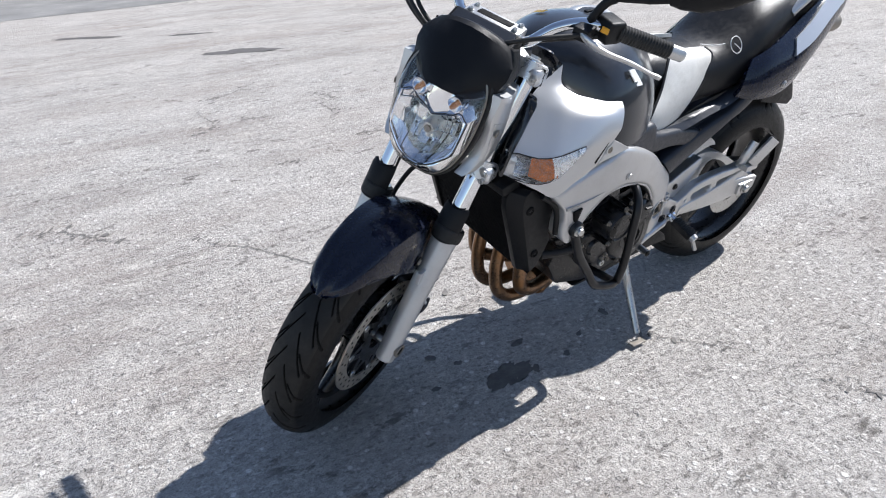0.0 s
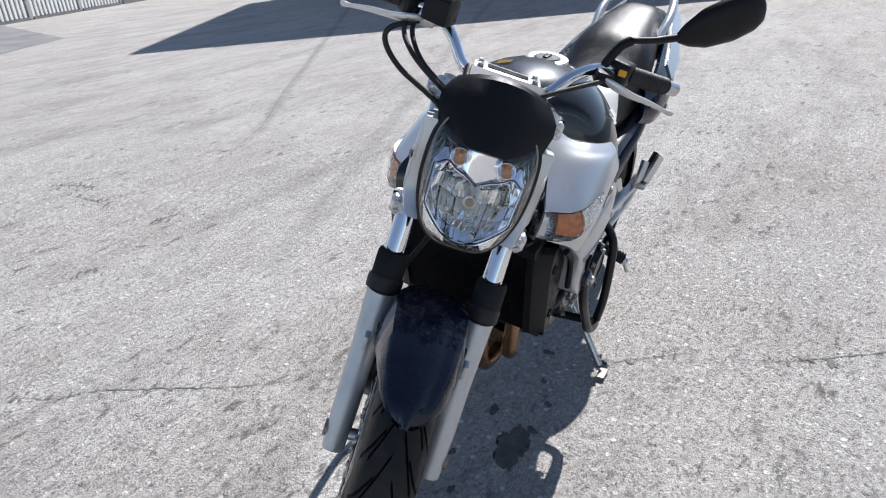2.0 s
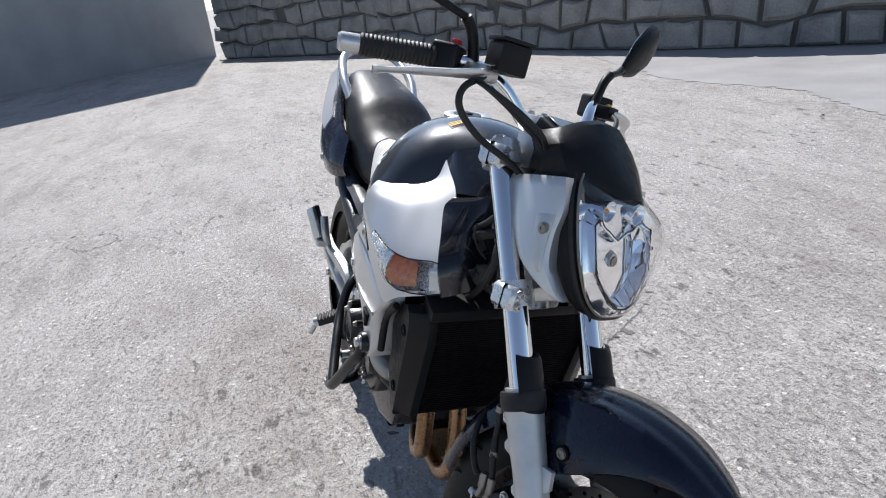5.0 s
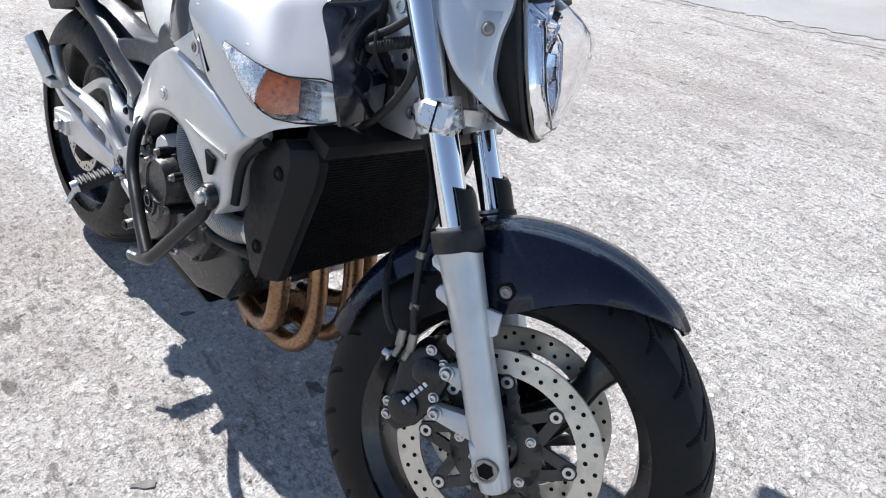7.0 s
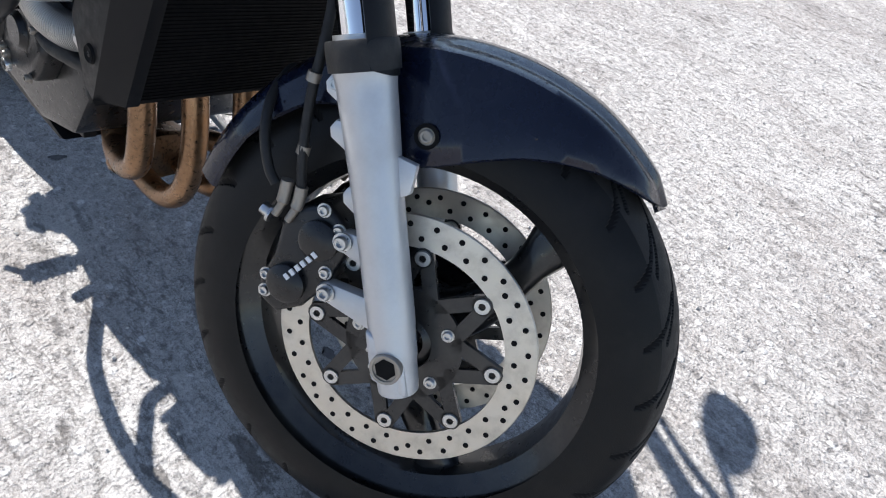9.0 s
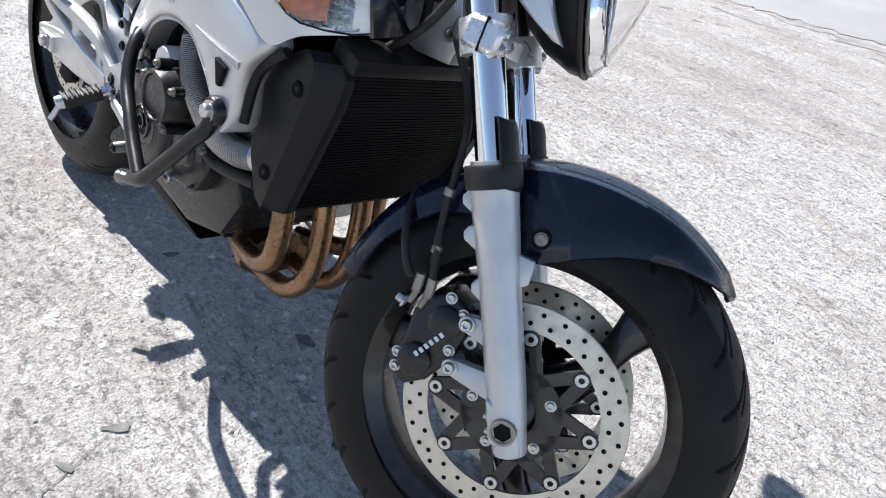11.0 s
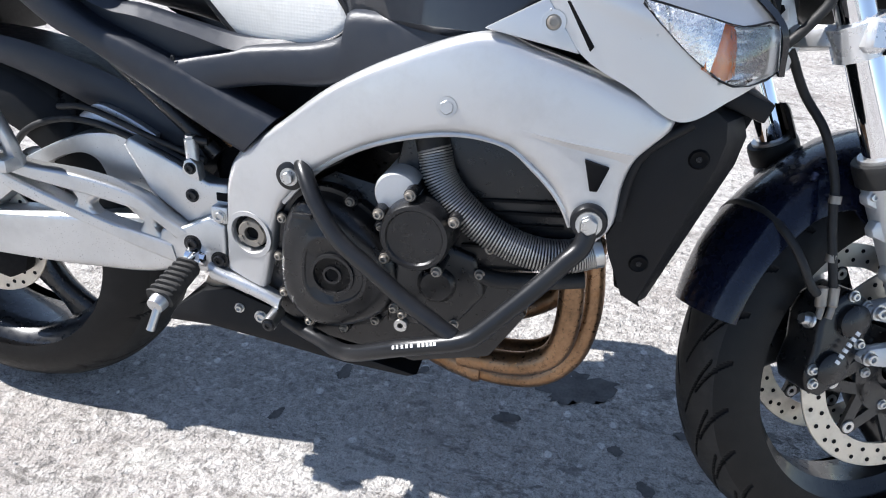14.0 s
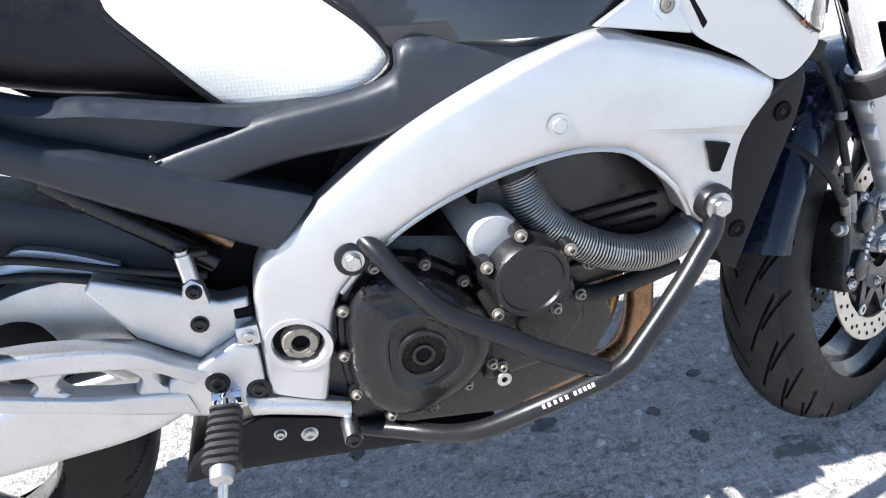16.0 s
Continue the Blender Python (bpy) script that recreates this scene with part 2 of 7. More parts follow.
    base = mixc(span(noise_tex(3.2, 8, 0.75, (0.55, 1.6, 1)), 0.50, 0.68, 0, 0.44), base, (0.27, 0.235, 0.21))
    base = mixc(span(noise_tex(2.3, 7, 0.7), 0.54, 0.70, 0, 0.5), base, (0.62, 0.60, 0.57))
    # worn tracks and brownish streaks
    base = mixc(span(noise_tex(0.9, 8, 0.72, (0.45, 1.7, 1)), 0.50, 0.68, 0, 0.58), base, (0.225, 0.20, 0.185))
    base = mixc(span(noise_tex(0.7, 7, 0.68, (0.5, 1.6, 1)), 0.50, 0.66, 0, 0.45), base, (0.33, 0.285, 0.255))
    base = mixc(mul(span(noise_tex(7.0, 9, 0.78, (0.5, 1.9, 1)), 0.57, 0.68, 0, 0.85), span(noise_tex(0.9, 3), 0.43, 0.57, 0, 1)), base, (0.15, 0.14, 0.13))
    for sc, wid, lo in ((1.7, 0.006, 0.56), (4.5, 0.009, 0.54)):
        line = noise_tex(sc, 5, 0.62, (0.45, 1.5, 1))
        d = n.new("ShaderNodeMath")
        d.operation, d.inputs[1].default_value = "SUBTRACT", 0.5
        l.new(line, d.inputs[0])
        ab = n.new("ShaderNodeMath")
        ab.operation = "ABSOLUTE"
        l.new(d.outputs[0], ab.inputs[0])
        base = mixc(mul(span(ab.outputs[0], 0.0, wid, 0.55, 0.0), span(noise_tex(1.6, 4, 0.6), lo, lo + 0.08, 0, 1)), base, (0.14, 0.125, 0.115))
    base = mixc(mul(span(noise_tex(19, 6, 0.74, (0.7, 1.4, 1)), 0.56, 0.63, 0, 0.8), span(noise_tex(1.7, 4), 0.40, 0.58, 0.45, 1)), base, (0.19, 0.18, 0.172))
    base = mixc(mul(span(noise_tex(10, 8, 0.7, (0.7, 1.5, 1)), 0.57, 0.62, 0, 0.8), span(noise_tex(1.1, 4), 0.48, 0.56, 0, 1)), base, (0.13, 0.12, 0.11))
    base = mixc(mul(span(noise_tex(5, 9, 0.74, (0.8, 1.3, 1)), 0.56, 0.66, 0, 0.7), span(noise_tex(0.8, 4), 0.45, 0.58, 0, 1)), base, (0.66, 0.64, 0.60))
    # two old wheel tracks, straight dusty bands across the yard
    xyz = n.new("ShaderNodeSeparateXYZ")
    l.new(tc.outputs["Object"], xyz.inputs[0])
    for nx, ny, off, end, wide, dark in ((0.353, -0.936, 1.24, 0.6, 0.10, 0.55), (0.534, -0.845, 1.73, -1.2, 0.07, 0.75)):
        dot = n.new("ShaderNodeVectorMath")
        dot.operation = "DOT_PRODUCT"
        dot.inputs[1].default_value = (nx, ny, 0)
        l.new(tc.outputs["Object"], dot.inputs[0])
        wave = n.new("ShaderNodeMath")
        wave.operation, wave.inputs[1].default_value = "MULTIPLY_ADD", 0.16
        l.new(noise_tex(4.0, 6, 0.7), wave.inputs[0])
        l.new(dot.outputs["Value"], wave.inputs[2])
        gap = n.new("ShaderNodeMath")
        gap.operation, gap.inputs[1].default_value = "SUBTRACT", off + 0.08
        l.new(wave.outputs[0], gap.inputs[0])
        size = n.new("ShaderNodeMath")
        size.operation = "ABSOLUTE"
        l.new(gap.outputs[0], size.inputs[0])
        band = mul(span(size.outputs[0], wide * 0.3, wide, dark, 0), span(noise_tex(9, 6, 0.75), 0.36, 0.60, 0.35, 1))
        base = mixc(mul(band, span(xyz.outputs[0], end - 0.8, end, 1, 0)), base, (0.25, 0.24, 0.23))
    pits = noise_tex(52, 5, 0.75, (0.8, 1.2, 1))
    base = mixc(span(pits, 0.57, 0.65, 0, 0.62), base, (0.22, 0.20, 0.185))
    warm = n.new("ShaderNodeMix")
    warm.data_type, warm.blend_type = "RGBA", "MULTIPLY"
    warm.inputs["Factor"].default_value = 1.0
    warm.inputs[7].default_value = (0.975, 0.963, 0.949, 1)
    l.new(base, warm.inputs[6])
    base = warm.outputs[2]
    l.new(base, b.inputs["Base Color"])
    b.inputs["Roughness"].default_value = 0.85
    b.inputs["Specular IOR Level"].default_value = 0.3
    h = n.new("ShaderNodeMath")
    h.operation = "ADD"
    l.new(noise_tex(170, 4, 0.65), h.inputs[0])
    l.new(span(v.outputs["Distance"], 0, 0.5, 0.35, 0), h.inputs[1])
    h2 = n.new("ShaderNodeMath")
    h2.operation = "MULTIPLY_ADD"
    l.new(noise_tex(18, 5, 0.6), h2.inputs[0])
    h2.inputs[1].default_value = 1.5
    l.new(h.outputs[0], h2.inputs[2])
    h3 = n.new("ShaderNodeMath")
    h3.operation = "SUBTRACT"
    l.new(h2.outputs[0], h3.inputs[0])
    l.new(span(pits, 0.54, 0.66, 0, 0.5), h3.inputs[1])
    h4 = n.new("ShaderNodeMath")
    h4.operation, h4.inputs[1].default_value = "MULTIPLY_ADD", 0.45
    l.new(peb, h4.inputs[0])
    l.new(h3.outputs[0], h4.inputs[2])
    bp = n.new("ShaderNodeBump")
    bp.inputs["Strength"].default_value, bp.inputs["Distance"].default_value = 1.0, 0.0058
    l.new(h4.outputs[0], bp.inputs["Height"])
    l.new(bp.outputs[0], b.inputs["Normal"])
    return m


def add_dimples(m, scale, depth):
    """A regular grid of small dimples, as on embossed vinyl."""
    n, l = m.node_tree.nodes, m.node_tree.links
    tc = n.new("ShaderNodeTexCoord")
    v = n.new("ShaderNodeTexVoronoi")
    v.inputs["Scale"].default_value, v.inputs["Randomness"].default_value = scale, 0.0
    l.new(tc.outputs["Object"], v.inputs["Vector"])
    bp = n.new("ShaderNodeBump")
    bp.inputs["Strength"].default_value, bp.inputs["Distance"].default_value = 0.4, depth
    l.new(v.outputs["Distance"], bp.inputs["Height"])
    l.new(bp.outputs[0], n["Principled BSDF"].inputs["Normal"])


add_dimples(PAD, 240.0, 0.0006)
GROUND = ground_material()
STAIN = material("oil_stain", (0.115, 0.108, 0.102), 0.7, var=0.5, scale=30, fine=200, bump=0.8, bump_scale=170)
WORN = material("crumbled_concrete", (0.30, 0.285, 0.27), 0.9, var=0.5, scale=14, fine=90, bump=1.0, bump_scale=90)
CRACK = material("crack_dirt", (0.17, 0.16, 0.15), 0.9, var=0.5, scale=30)
PEBBLE = material("pale_grit", (0.48, 0.46, 0.43), 0.85, var=0.35, scale=9, fine=40)
ASPHALT = material("worn_asphalt", (0.215, 0.212, 0.208), 0.9, var=0.3, scale=1.1, fine=45, bump=0.8, bump_scale=90, dirt=(0.36, 0.35, 0.33), dirt_amount=0.35, dirt_scale=2.2)
STONE = material("field_stone", (0.27, 0.268, 0.26), 0.8, var=0.4, scale=3, fine=40, bump=0.8, bump_scale=60)
MORTAR = material("mortar", (0.12, 0.115, 0.11), 0.9, var=0.2, bump=0.6, bump_scale=90)
PALE = material("smooth_concrete", (0.315, 0.308, 0.302), 0.8, var=0.22, scale=1.5, fine=60, bump=0.4, bump_scale=150, dirt=(0.3, 0.28, 0.26), dirt_amount=0.3, dirt_scale=1.2)
RENDERW = material("grey_render", (0.33, 0.33, 0.33), 0.85, var=0.15, scale=1.5, fine=50, bump=0.4, bump_scale=80)
SHEET = material("white_sheet_metal", (0.72, 0.73, 0.72), 0.5, 0.1, var=0.08, scale=2, fine=30, dirt=(0.35, 0.30, 0.25), dirt_amount=0.25, dirt_scale=3)
BLOCK = material("grey_block", (0.16, 0.16, 0.165), 0.85, var=0.2, scale=2, fine=40, bump=0.5, bump_scale=70)
ROOF = material("roof_tile_red", (0.30, 0.12, 0.08), 0.8, var=0.2)
REDPOST = material("red_post_paint", (0.42, 0.03, 0.03), 0.5, var=0.15)

# ---- mesh helpers ----
LEAN = radians(-12.0)
RAKE, STEER_ANGLE, AXIS_FOOT = radians(25.75), radians(25.3), Vector((1.4935, 0, 0))
STEER = Matrix.Translation(AXIS_FOOT) @ Matrix.Rotation(STEER_ANGLE, 4, Vector((-math.sin(RAKE), 0, math.cos(RAKE)))) @ Matrix.Translation(-AXIS_FOOT)


def mesh_of(name, bm, mat, smooth=38):
    bmesh.ops.remove_doubles(bm, verts=bm.verts, dist=1e-6)
    bmesh.ops.recalc_face_normals(bm, faces=bm.faces)
    me = bpy.data.meshes.new(name)
    bm.to_mesh(me)
    bm.free()
    me.materials.append(mat)
    if smooth:
        me.shade_smooth()
        me.set_sharp_from_angle(angle=radians(smooth))
    return me


def part(name, bm, mat, parent, label="", steer=False, smooth=38):
    me = bm if isinstance(bm, bpy.types.Mesh) else mesh_of(name, bm, mat, smooth)
    ob = new(name, me)
    ob.parent = parent
    if steer:
        ob.matrix_local = STEER.copy()
    if label:
        tagged(ob, label)
    return ob


def join(*bms):
    out = bmesh.new()
    for b in bms:
        me = bpy.data.meshes.new("tmp")
        b.to_mesh(me)
        b.free()
        out.from_mesh(me)
        bpy.data.meshes.remove(me)
    return out


def loft(rings, caps=True, closed=True):
    bm = bmesh.new()
    vs = [[bm.verts.new(p) for p in r] for r in rings]
    k = len(vs[0])
    for a, b in zip(vs, vs[1:]):
        for i in range(k if closed else k - 1):
            j = (i + 1) % k
            bm.faces.new((a[i], a[j], b[j], b[i]))
    if caps and closed:
        bm.faces.new(vs[0])
        bm.faces.new(list(reversed(vs[-1])))
    return bm


def catmull(pts, n):
    pts = [Vector(p) for p in pts]
    if len(pts) == 2:
        return [pts[0].lerp(pts[1], i / n) for i in range(n + 1)]
    ext = [pts[0] * 2 - pts[1]] + pts + [pts[-1] * 2 - pts[-2]]
    out = []
    for i in range(1, len(ext) - 2):
        a, b, c, d = ext[i - 1:i + 3]
        for s in range(n):
            t = s / n
            out.append(0.5 * ((2 * b) + (c - a) * t + (2 * a - 5 * b + 4 * c - d) * t * t + (3 * b - a - 3 * c + d) * t ** 3))
    out.append(pts[-1])
    return out


def tube(pts, r, n=12, steps=6, flat=1.0, curve=True, caps=True):
    """A tube along a smooth line; r: a radius or a function of the fraction along; flat squashes it across."""
    line = catmull(pts, steps) if curve else [Vector(p) for p in pts]
    rings, up = [], None
    for i, p in enumerate(line):
        d = (line[min(i + 1, len(line) - 1)] - line[max(i - 1, 0)]).normalized()
        if up is None:
            up = d.orthogonal().normalized()
        side = d.cross(up).normalized()
        up = side.cross(d).normalized()
        rad = r(i / (len(line) - 1)) if callable(r) else r
        rings.append([p + up * (rad * math.cos(a)) + side * (rad * flat * math.sin(a)) for a in (2 * math.pi * k / n for k in range(n))])
    return loft(rings, caps)


def turn(profile, c=(0, 0, 0), axis="y", n=48, closed=False):
    """Surface of revolution: profile of (radius, along the axis) round the axis through c. closed: the profile is a ring."""
    c = Vector(c)
    prof = list(profile) + ([profile[0]] if closed else [])
    rings = []
    for k in range(n):
        a = 2 * math.pi * k / n
        ca, sa = math.cos(a), math.sin(a)
        if axis == "y":
            rings.append([c + Vector((r * ca, h, r * sa)) for r, h in prof])
        elif axis == "x":
            rings.append([c + Vector((h, r * ca, r * sa)) for r, h in prof])
        else:
            rings.append([c + Vector((r * ca, r * sa, h)) for r, h in prof])
    rings.append(rings[0])
    bm = loft(rings, caps=False, closed=False)
    bmesh.ops.remove_doubles(bm, verts=bm.verts, dist=1e-6)
    if not closed:
        edges = [e for e in bm.edges if e.is_boundary]
        if edges:
            bmesh.ops.holes_fill(bm, edges=edges)
    return bm


def bevelled(bm, w, seg=2, angle=30):
    bmesh.ops.remove_doubles(bm, verts=bm.verts, dist=1e-6)
    bmesh.ops.recalc_face_normals(bm, faces=bm.faces)
    ed = [e for e in bm.edges if len(e.link_faces) == 2 and e.calc_face_angle(0) > radians(angle)]
    bmesh.ops.bevel(bm, geom=ed, offset=w, segments=seg, profile=0.6, affect="EDGES", clamp_overlap=True)
    return bm


def plate(outline, y0, y1, bevel=0.003, seg=2, taper=0.0):
    """A plate cut to an outline in the bike's side plane (x, z), from y0 to y1."""
    cx = sum(p[0] for p in outline) / len(outline)
    cz = sum(p[1] for p in outline) / len(outline)
    bm = loft([[(x, y0, z) for x, z in outline], [(x + (cx - x) * taper, y1, z + (cz - z) * taper) for x, z in outline]])
    return bevelled(bm, bevel, seg) if bevel else bm


def box(x0, x1, y0, y1, z0, z1, bevel=0.003, seg=2):
    return plate([(x0, z0), (x1, z0), (x1, z1), (x0, z1)], y0, y1, bevel, seg)


def resample(pts, n, smooth=True):
    pts = [Vector((p[0], p[1], 0)) for p in pts]
    line = catmull(pts, 10) if smooth and len(pts) > 2 else pts
    acc = [0.0]
    for a, b in zip(line, line[1:]):
        acc.append(acc[-1] + (b - a).length)
    out, j = [], 0
    for i in range(n):
        t = acc[-1] * i / (n - 1)
        while j < len(acc) - 2 and acc[j + 1] < t:
            j += 1
        f = (t - acc[j]) / max(1e-9, acc[j + 1] - acc[j])
        p = line[j].lerp(line[j + 1], min(1, f))
        out.append((p.x, p.y))
    return out


def patch(edge_a, edge_b, depth, side=-1, n=24, m=8, thick=0.004, smooth=True, rim=0.0):
    """A curved panel between two edge lines of the side view; depth(x, z, v) is its distance from the bike's middle plane.
    rim folds the border inward for a rounded edge."""
    a, b = resample(edge_a, n, smooth), resample(edge_b, n, smooth)
    outer, inner = [], []
    for i in range(n):
        ro, ri = [], []
        for j in range(m):
            v = j / (m - 1)
            x, z = a[i][0] + (b[i][0] - a[i][0]) * v, a[i][1] + (b[i][1] - a[i][1]) * v
            y = depth(x, z, v)
            if rim and (j in (0, m - 1) or i in (0, n - 1)):
                y -= rim
            ro.append(Vector((x, side * y, z)))
            ri.append(Vector((x, side * max(0.0, y - thick), z)))
        outer.append(ro)
        inner.append(ri)
    bm = bmesh.new()
    vo = [[bm.verts.new(p) for p in r] for r in outer]
    vi = [[bm.verts.new(p) for p in r] for r in inner]
    for i in range(n - 1):
        for j in range(m - 1):
            bm.faces.new((vo[i][j], vo[i + 1][j], vo[i + 1][j + 1], vo[i][j + 1]))
            bm.faces.new((vi[i][j], vi[i][j + 1], vi[i + 1][j + 1], vi[i + 1][j]))
    for i in range(n - 1):
        bm.faces.new((vo[i][0], vi[i][0], vi[i + 1][0], vo[i + 1][0]))
        bm.faces.new((vo[i][-1], vo[i + 1][-1], vi[i + 1][-1], vi[i][-1]))
    for j in range(m - 1):
        bm.faces.new((vo[0][j], vo[0][j + 1], vi[0][j + 1], vi[0][j]))
        bm.faces.new((vo[-1][j], vi[-1][j], vi[-1][j + 1], vo[-1][j + 1]))
    return bm


def mirrored(bm):
    bmesh.ops.scale(bm, vec=(1, -1, 1), verts=bm.verts)
    bmesh.ops.reverse_faces(bm, faces=bm.faces)
    return bm


def moved(bm, m):
    bmesh.ops.transform(bm, matrix=m, verts=bm.verts)
    return bm


def bolt_mesh(r=0.007, h=0.006, socket=True, flange=True):
    """A bolt head along +y, seated at the origin."""
    b = []
    if flange:
        b.append(turn([(0, 0), (r * 1.35, 0), (r * 1.35, h * 0.25), (0, h * 0.26)], n=16))
    if socket:
        b.append(turn([(0, h * 0.55), (r * 0.5, h * 0.55), (r * 0.5, h), (r * 0.85, h), (r, h * 0.8), (r, h * 0.2), (0, h * 0.2)], n=16))
    else:
        b.append(bevelled(loft([[(r * math.cos(k * math.pi / 3), y, r * math.sin(k * math.pi / 3)) for k in range(6)] for y in (h * 0.2, h)]), r * 0.12, 1))
    return join(*b)


BOLTS = {}


def bolt(parent, at, r=0.007, h=0.006, socket=True, mat=None, out=(0, -1, 0), steer=False, flange=True):
    mat = mat or STEEL
    key = (r, h, socket, mat.name, flange)
    if key not in BOLTS:
        BOLTS[key] = mesh_of("bolt", bolt_mesh(r, h, socket, flange), mat)
    ob = new("bolt", BOLTS[key])
    ob.parent = parent
    m = Matrix.Translation(at) @ Vector((0, 1, 0)).rotation_difference(Vector(out)).to_matrix().to_4x4()
    ob.matrix_local = (STEER @ m) if steer else m
    return ob


# ---- setting ----
def quad_sheet(pts, z):
    bm = bmesh.new()
    bm.faces.new([bm.verts.new((x, y, z)) for x, y in pts])
    return bm


ground = new("ground", mesh_of("ground", quad_sheet([(-900, -900), (900, -900), (900, 900), (-900, 900)], 0.0), GROUND, 0))
tagged(ground, "light grey worn concrete yard with grit, stains and fine cracks", "ground", kind="structure")

# ---- motorcycle ----
bike = new("motorcycle")
bike.matrix_world = Matrix.Translation((0, 0.014, 0)) @ Matrix.Rotation(LEAN, 4, "X")
tagged(bike, "silver and dark blue naked motorcycle leaning on its side stand", "motorcycle")

FW = Vector((1.402, 0, 0.302))   # front hub, bars straight
RW = Vector((-0.015, 0, 0.322))  # rear hub


def smoothstep(a, b, x):
    t = max(0.0, min(1.0, (x - a) / (b - a)))
    return t * t * (3 - 2 * t)


def lerp_table(x, table):
    if x <= table[0][0]:
        return table[0][1]
    for (x0, y0), (x1, y1) in zip(table, table[1:]):
        if x <= x1:
            return y0 + (y1 - y0) * smoothstep(x0, x1, x)
    return table[-1][1]


def tyre(c, R, w, rim_r, name, parent, grooves, steer):
    """Tyre with a round crown, side walls and a carcass down to the rim; slanted tread grooves are cut into it."""
    prof = []
    K = 116 if steer else 56
    for k in range(K + 1):
        s = -1 + 2 * k / K
        a = abs(s)
        y = s * w
        crown = 1.10 * w
        if a < 0.74:
            r = R - crown + math.sqrt(crown ** 2 - (a * w) ** 2)
        else:
            r0 = R - crown + math.sqrt(crown ** 2 - (0.74 * w) ** 2)
            q = (a - 0.74) / 0.26
            r = r0 - (r0 - rim_r + 0.006) * (q ** 1.25)
            y = math.copysign(w * (0.74 + 0.26 * math.sin(q * math.pi * 0.60) * 0.985), s)
        prof.append((r, y))
    n = 1200 if steer else 480
    bm = bmesh.new()
    vs, deep = [], []
    for i in range(n):
        a = 2 * math.pi * i / n
        col, flags = [], []
        for r, y in prof:
            cut = False
            yy = abs(y) / w
            for off, period, slope, lo, hi, wd in grooves:
                if lo < yy < hi:
                    ph = ((i / n) * period + off + slope * (yy - lo) + (0.5 if y > 0 else 0)) % 1.0
                    cut = cut or ph < wd
            rr = r - (0.004 if cut else 0)
            col.append(bm.verts.new(c + Vector((rr * math.cos(a), y, rr * math.sin(a)))))
            flags.append(cut)
        vs.append(col)
        deep.append(flags)
    for i in range(n):
        j = (i + 1) % n
        for k in range(K):
            f = bm.faces.new((vs[i][k], vs[i][k + 1], vs[j][k + 1], vs[j][k]))
            # sunken groove faces take near-black, so groove shade is in the colour
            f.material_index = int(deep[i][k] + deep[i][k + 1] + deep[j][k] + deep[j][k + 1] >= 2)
            if not f.material_index and abs(prof[k][1]) < 0.80 * w:
                f.material_index = 2
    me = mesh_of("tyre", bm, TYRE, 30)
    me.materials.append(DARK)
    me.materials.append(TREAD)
    return part(name, me, TYRE, parent)


def wheel(c, R, w, rim_r, rim_w, spokes, parent_name, label, steer, grooves):
    root = part(parent_name, turn([(0.022, -0.055), (0.040, -0.050), (0.045, -0.02), (0.045, 0.02), (0.040, 0.05), (0.022, 0.055)], c, n=32, closed=True), RIM, bike, label, steer)
    tyre(c, R, w, rim_r, "tyre", root, grooves, steer)
    # rim: two flanges and a drop centre
    hw = rim_w
    prof = [(rim_r + 0.012, -hw), (rim_r + 0.012, -hw + 0.006), (rim_r - 0.002, -hw + 0.014), (rim_r - 0.008, -hw * 0.5), (rim_r - 0.010, 0), (rim_r - 0.008, hw * 0.5),
            (rim_r - 0.002, hw - 0.014), (rim_r + 0.012, hw - 0.006), (rim_r + 0.012, hw), (rim_r + 0.004, hw), (rim_r - 0.010, hw - 0.010), (rim_r - 0.024, hw * 0.6), (rim_r - 0.027, 0),
            (rim_r - 0.024, -hw * 0.6), (rim_r - 0.010, -hw + 0.010), (rim_r + 0.004, -hw)]
    part("rim", turn(prof, c, n=96, closed=True), RIM, root)
    for k in range(spokes):
        a0 = 2 * math.pi * (k + 0.35) / spokes
        rings = []
        for s in range(9):
            f = s / 8
            r = 0.036 + (rim_r - 0.012 - 0.036) * f
            a = a0 + 0.30 * math.sin(f * math.pi * 0.5) ** 2
            half = 0.020 + 0.016 * (1 - f) ** 2 + 0.016 * max(0, f - 0.7) / 0.3
            th = 0.016 + 0.008 * (1 - f)
            p = c + Vector((r * math.cos(a), 0, r * math.sin(a)))
            t = Vector((-math.sin(a), 0, math.cos(a)))
            y = Vector((0, 1, 0))
            rings.append([p + t * (half * math.cos(q)) * (abs(math.cos(q)) ** -0.35 if abs(math.cos(q)) > 1e-3 else 1) + y * (th * math.sin(q)) for q in (2 * math.pi * j / 12 + 0.26 for j in range(12))])
        part("spoke", loft(rings), RIM, root)
    return root


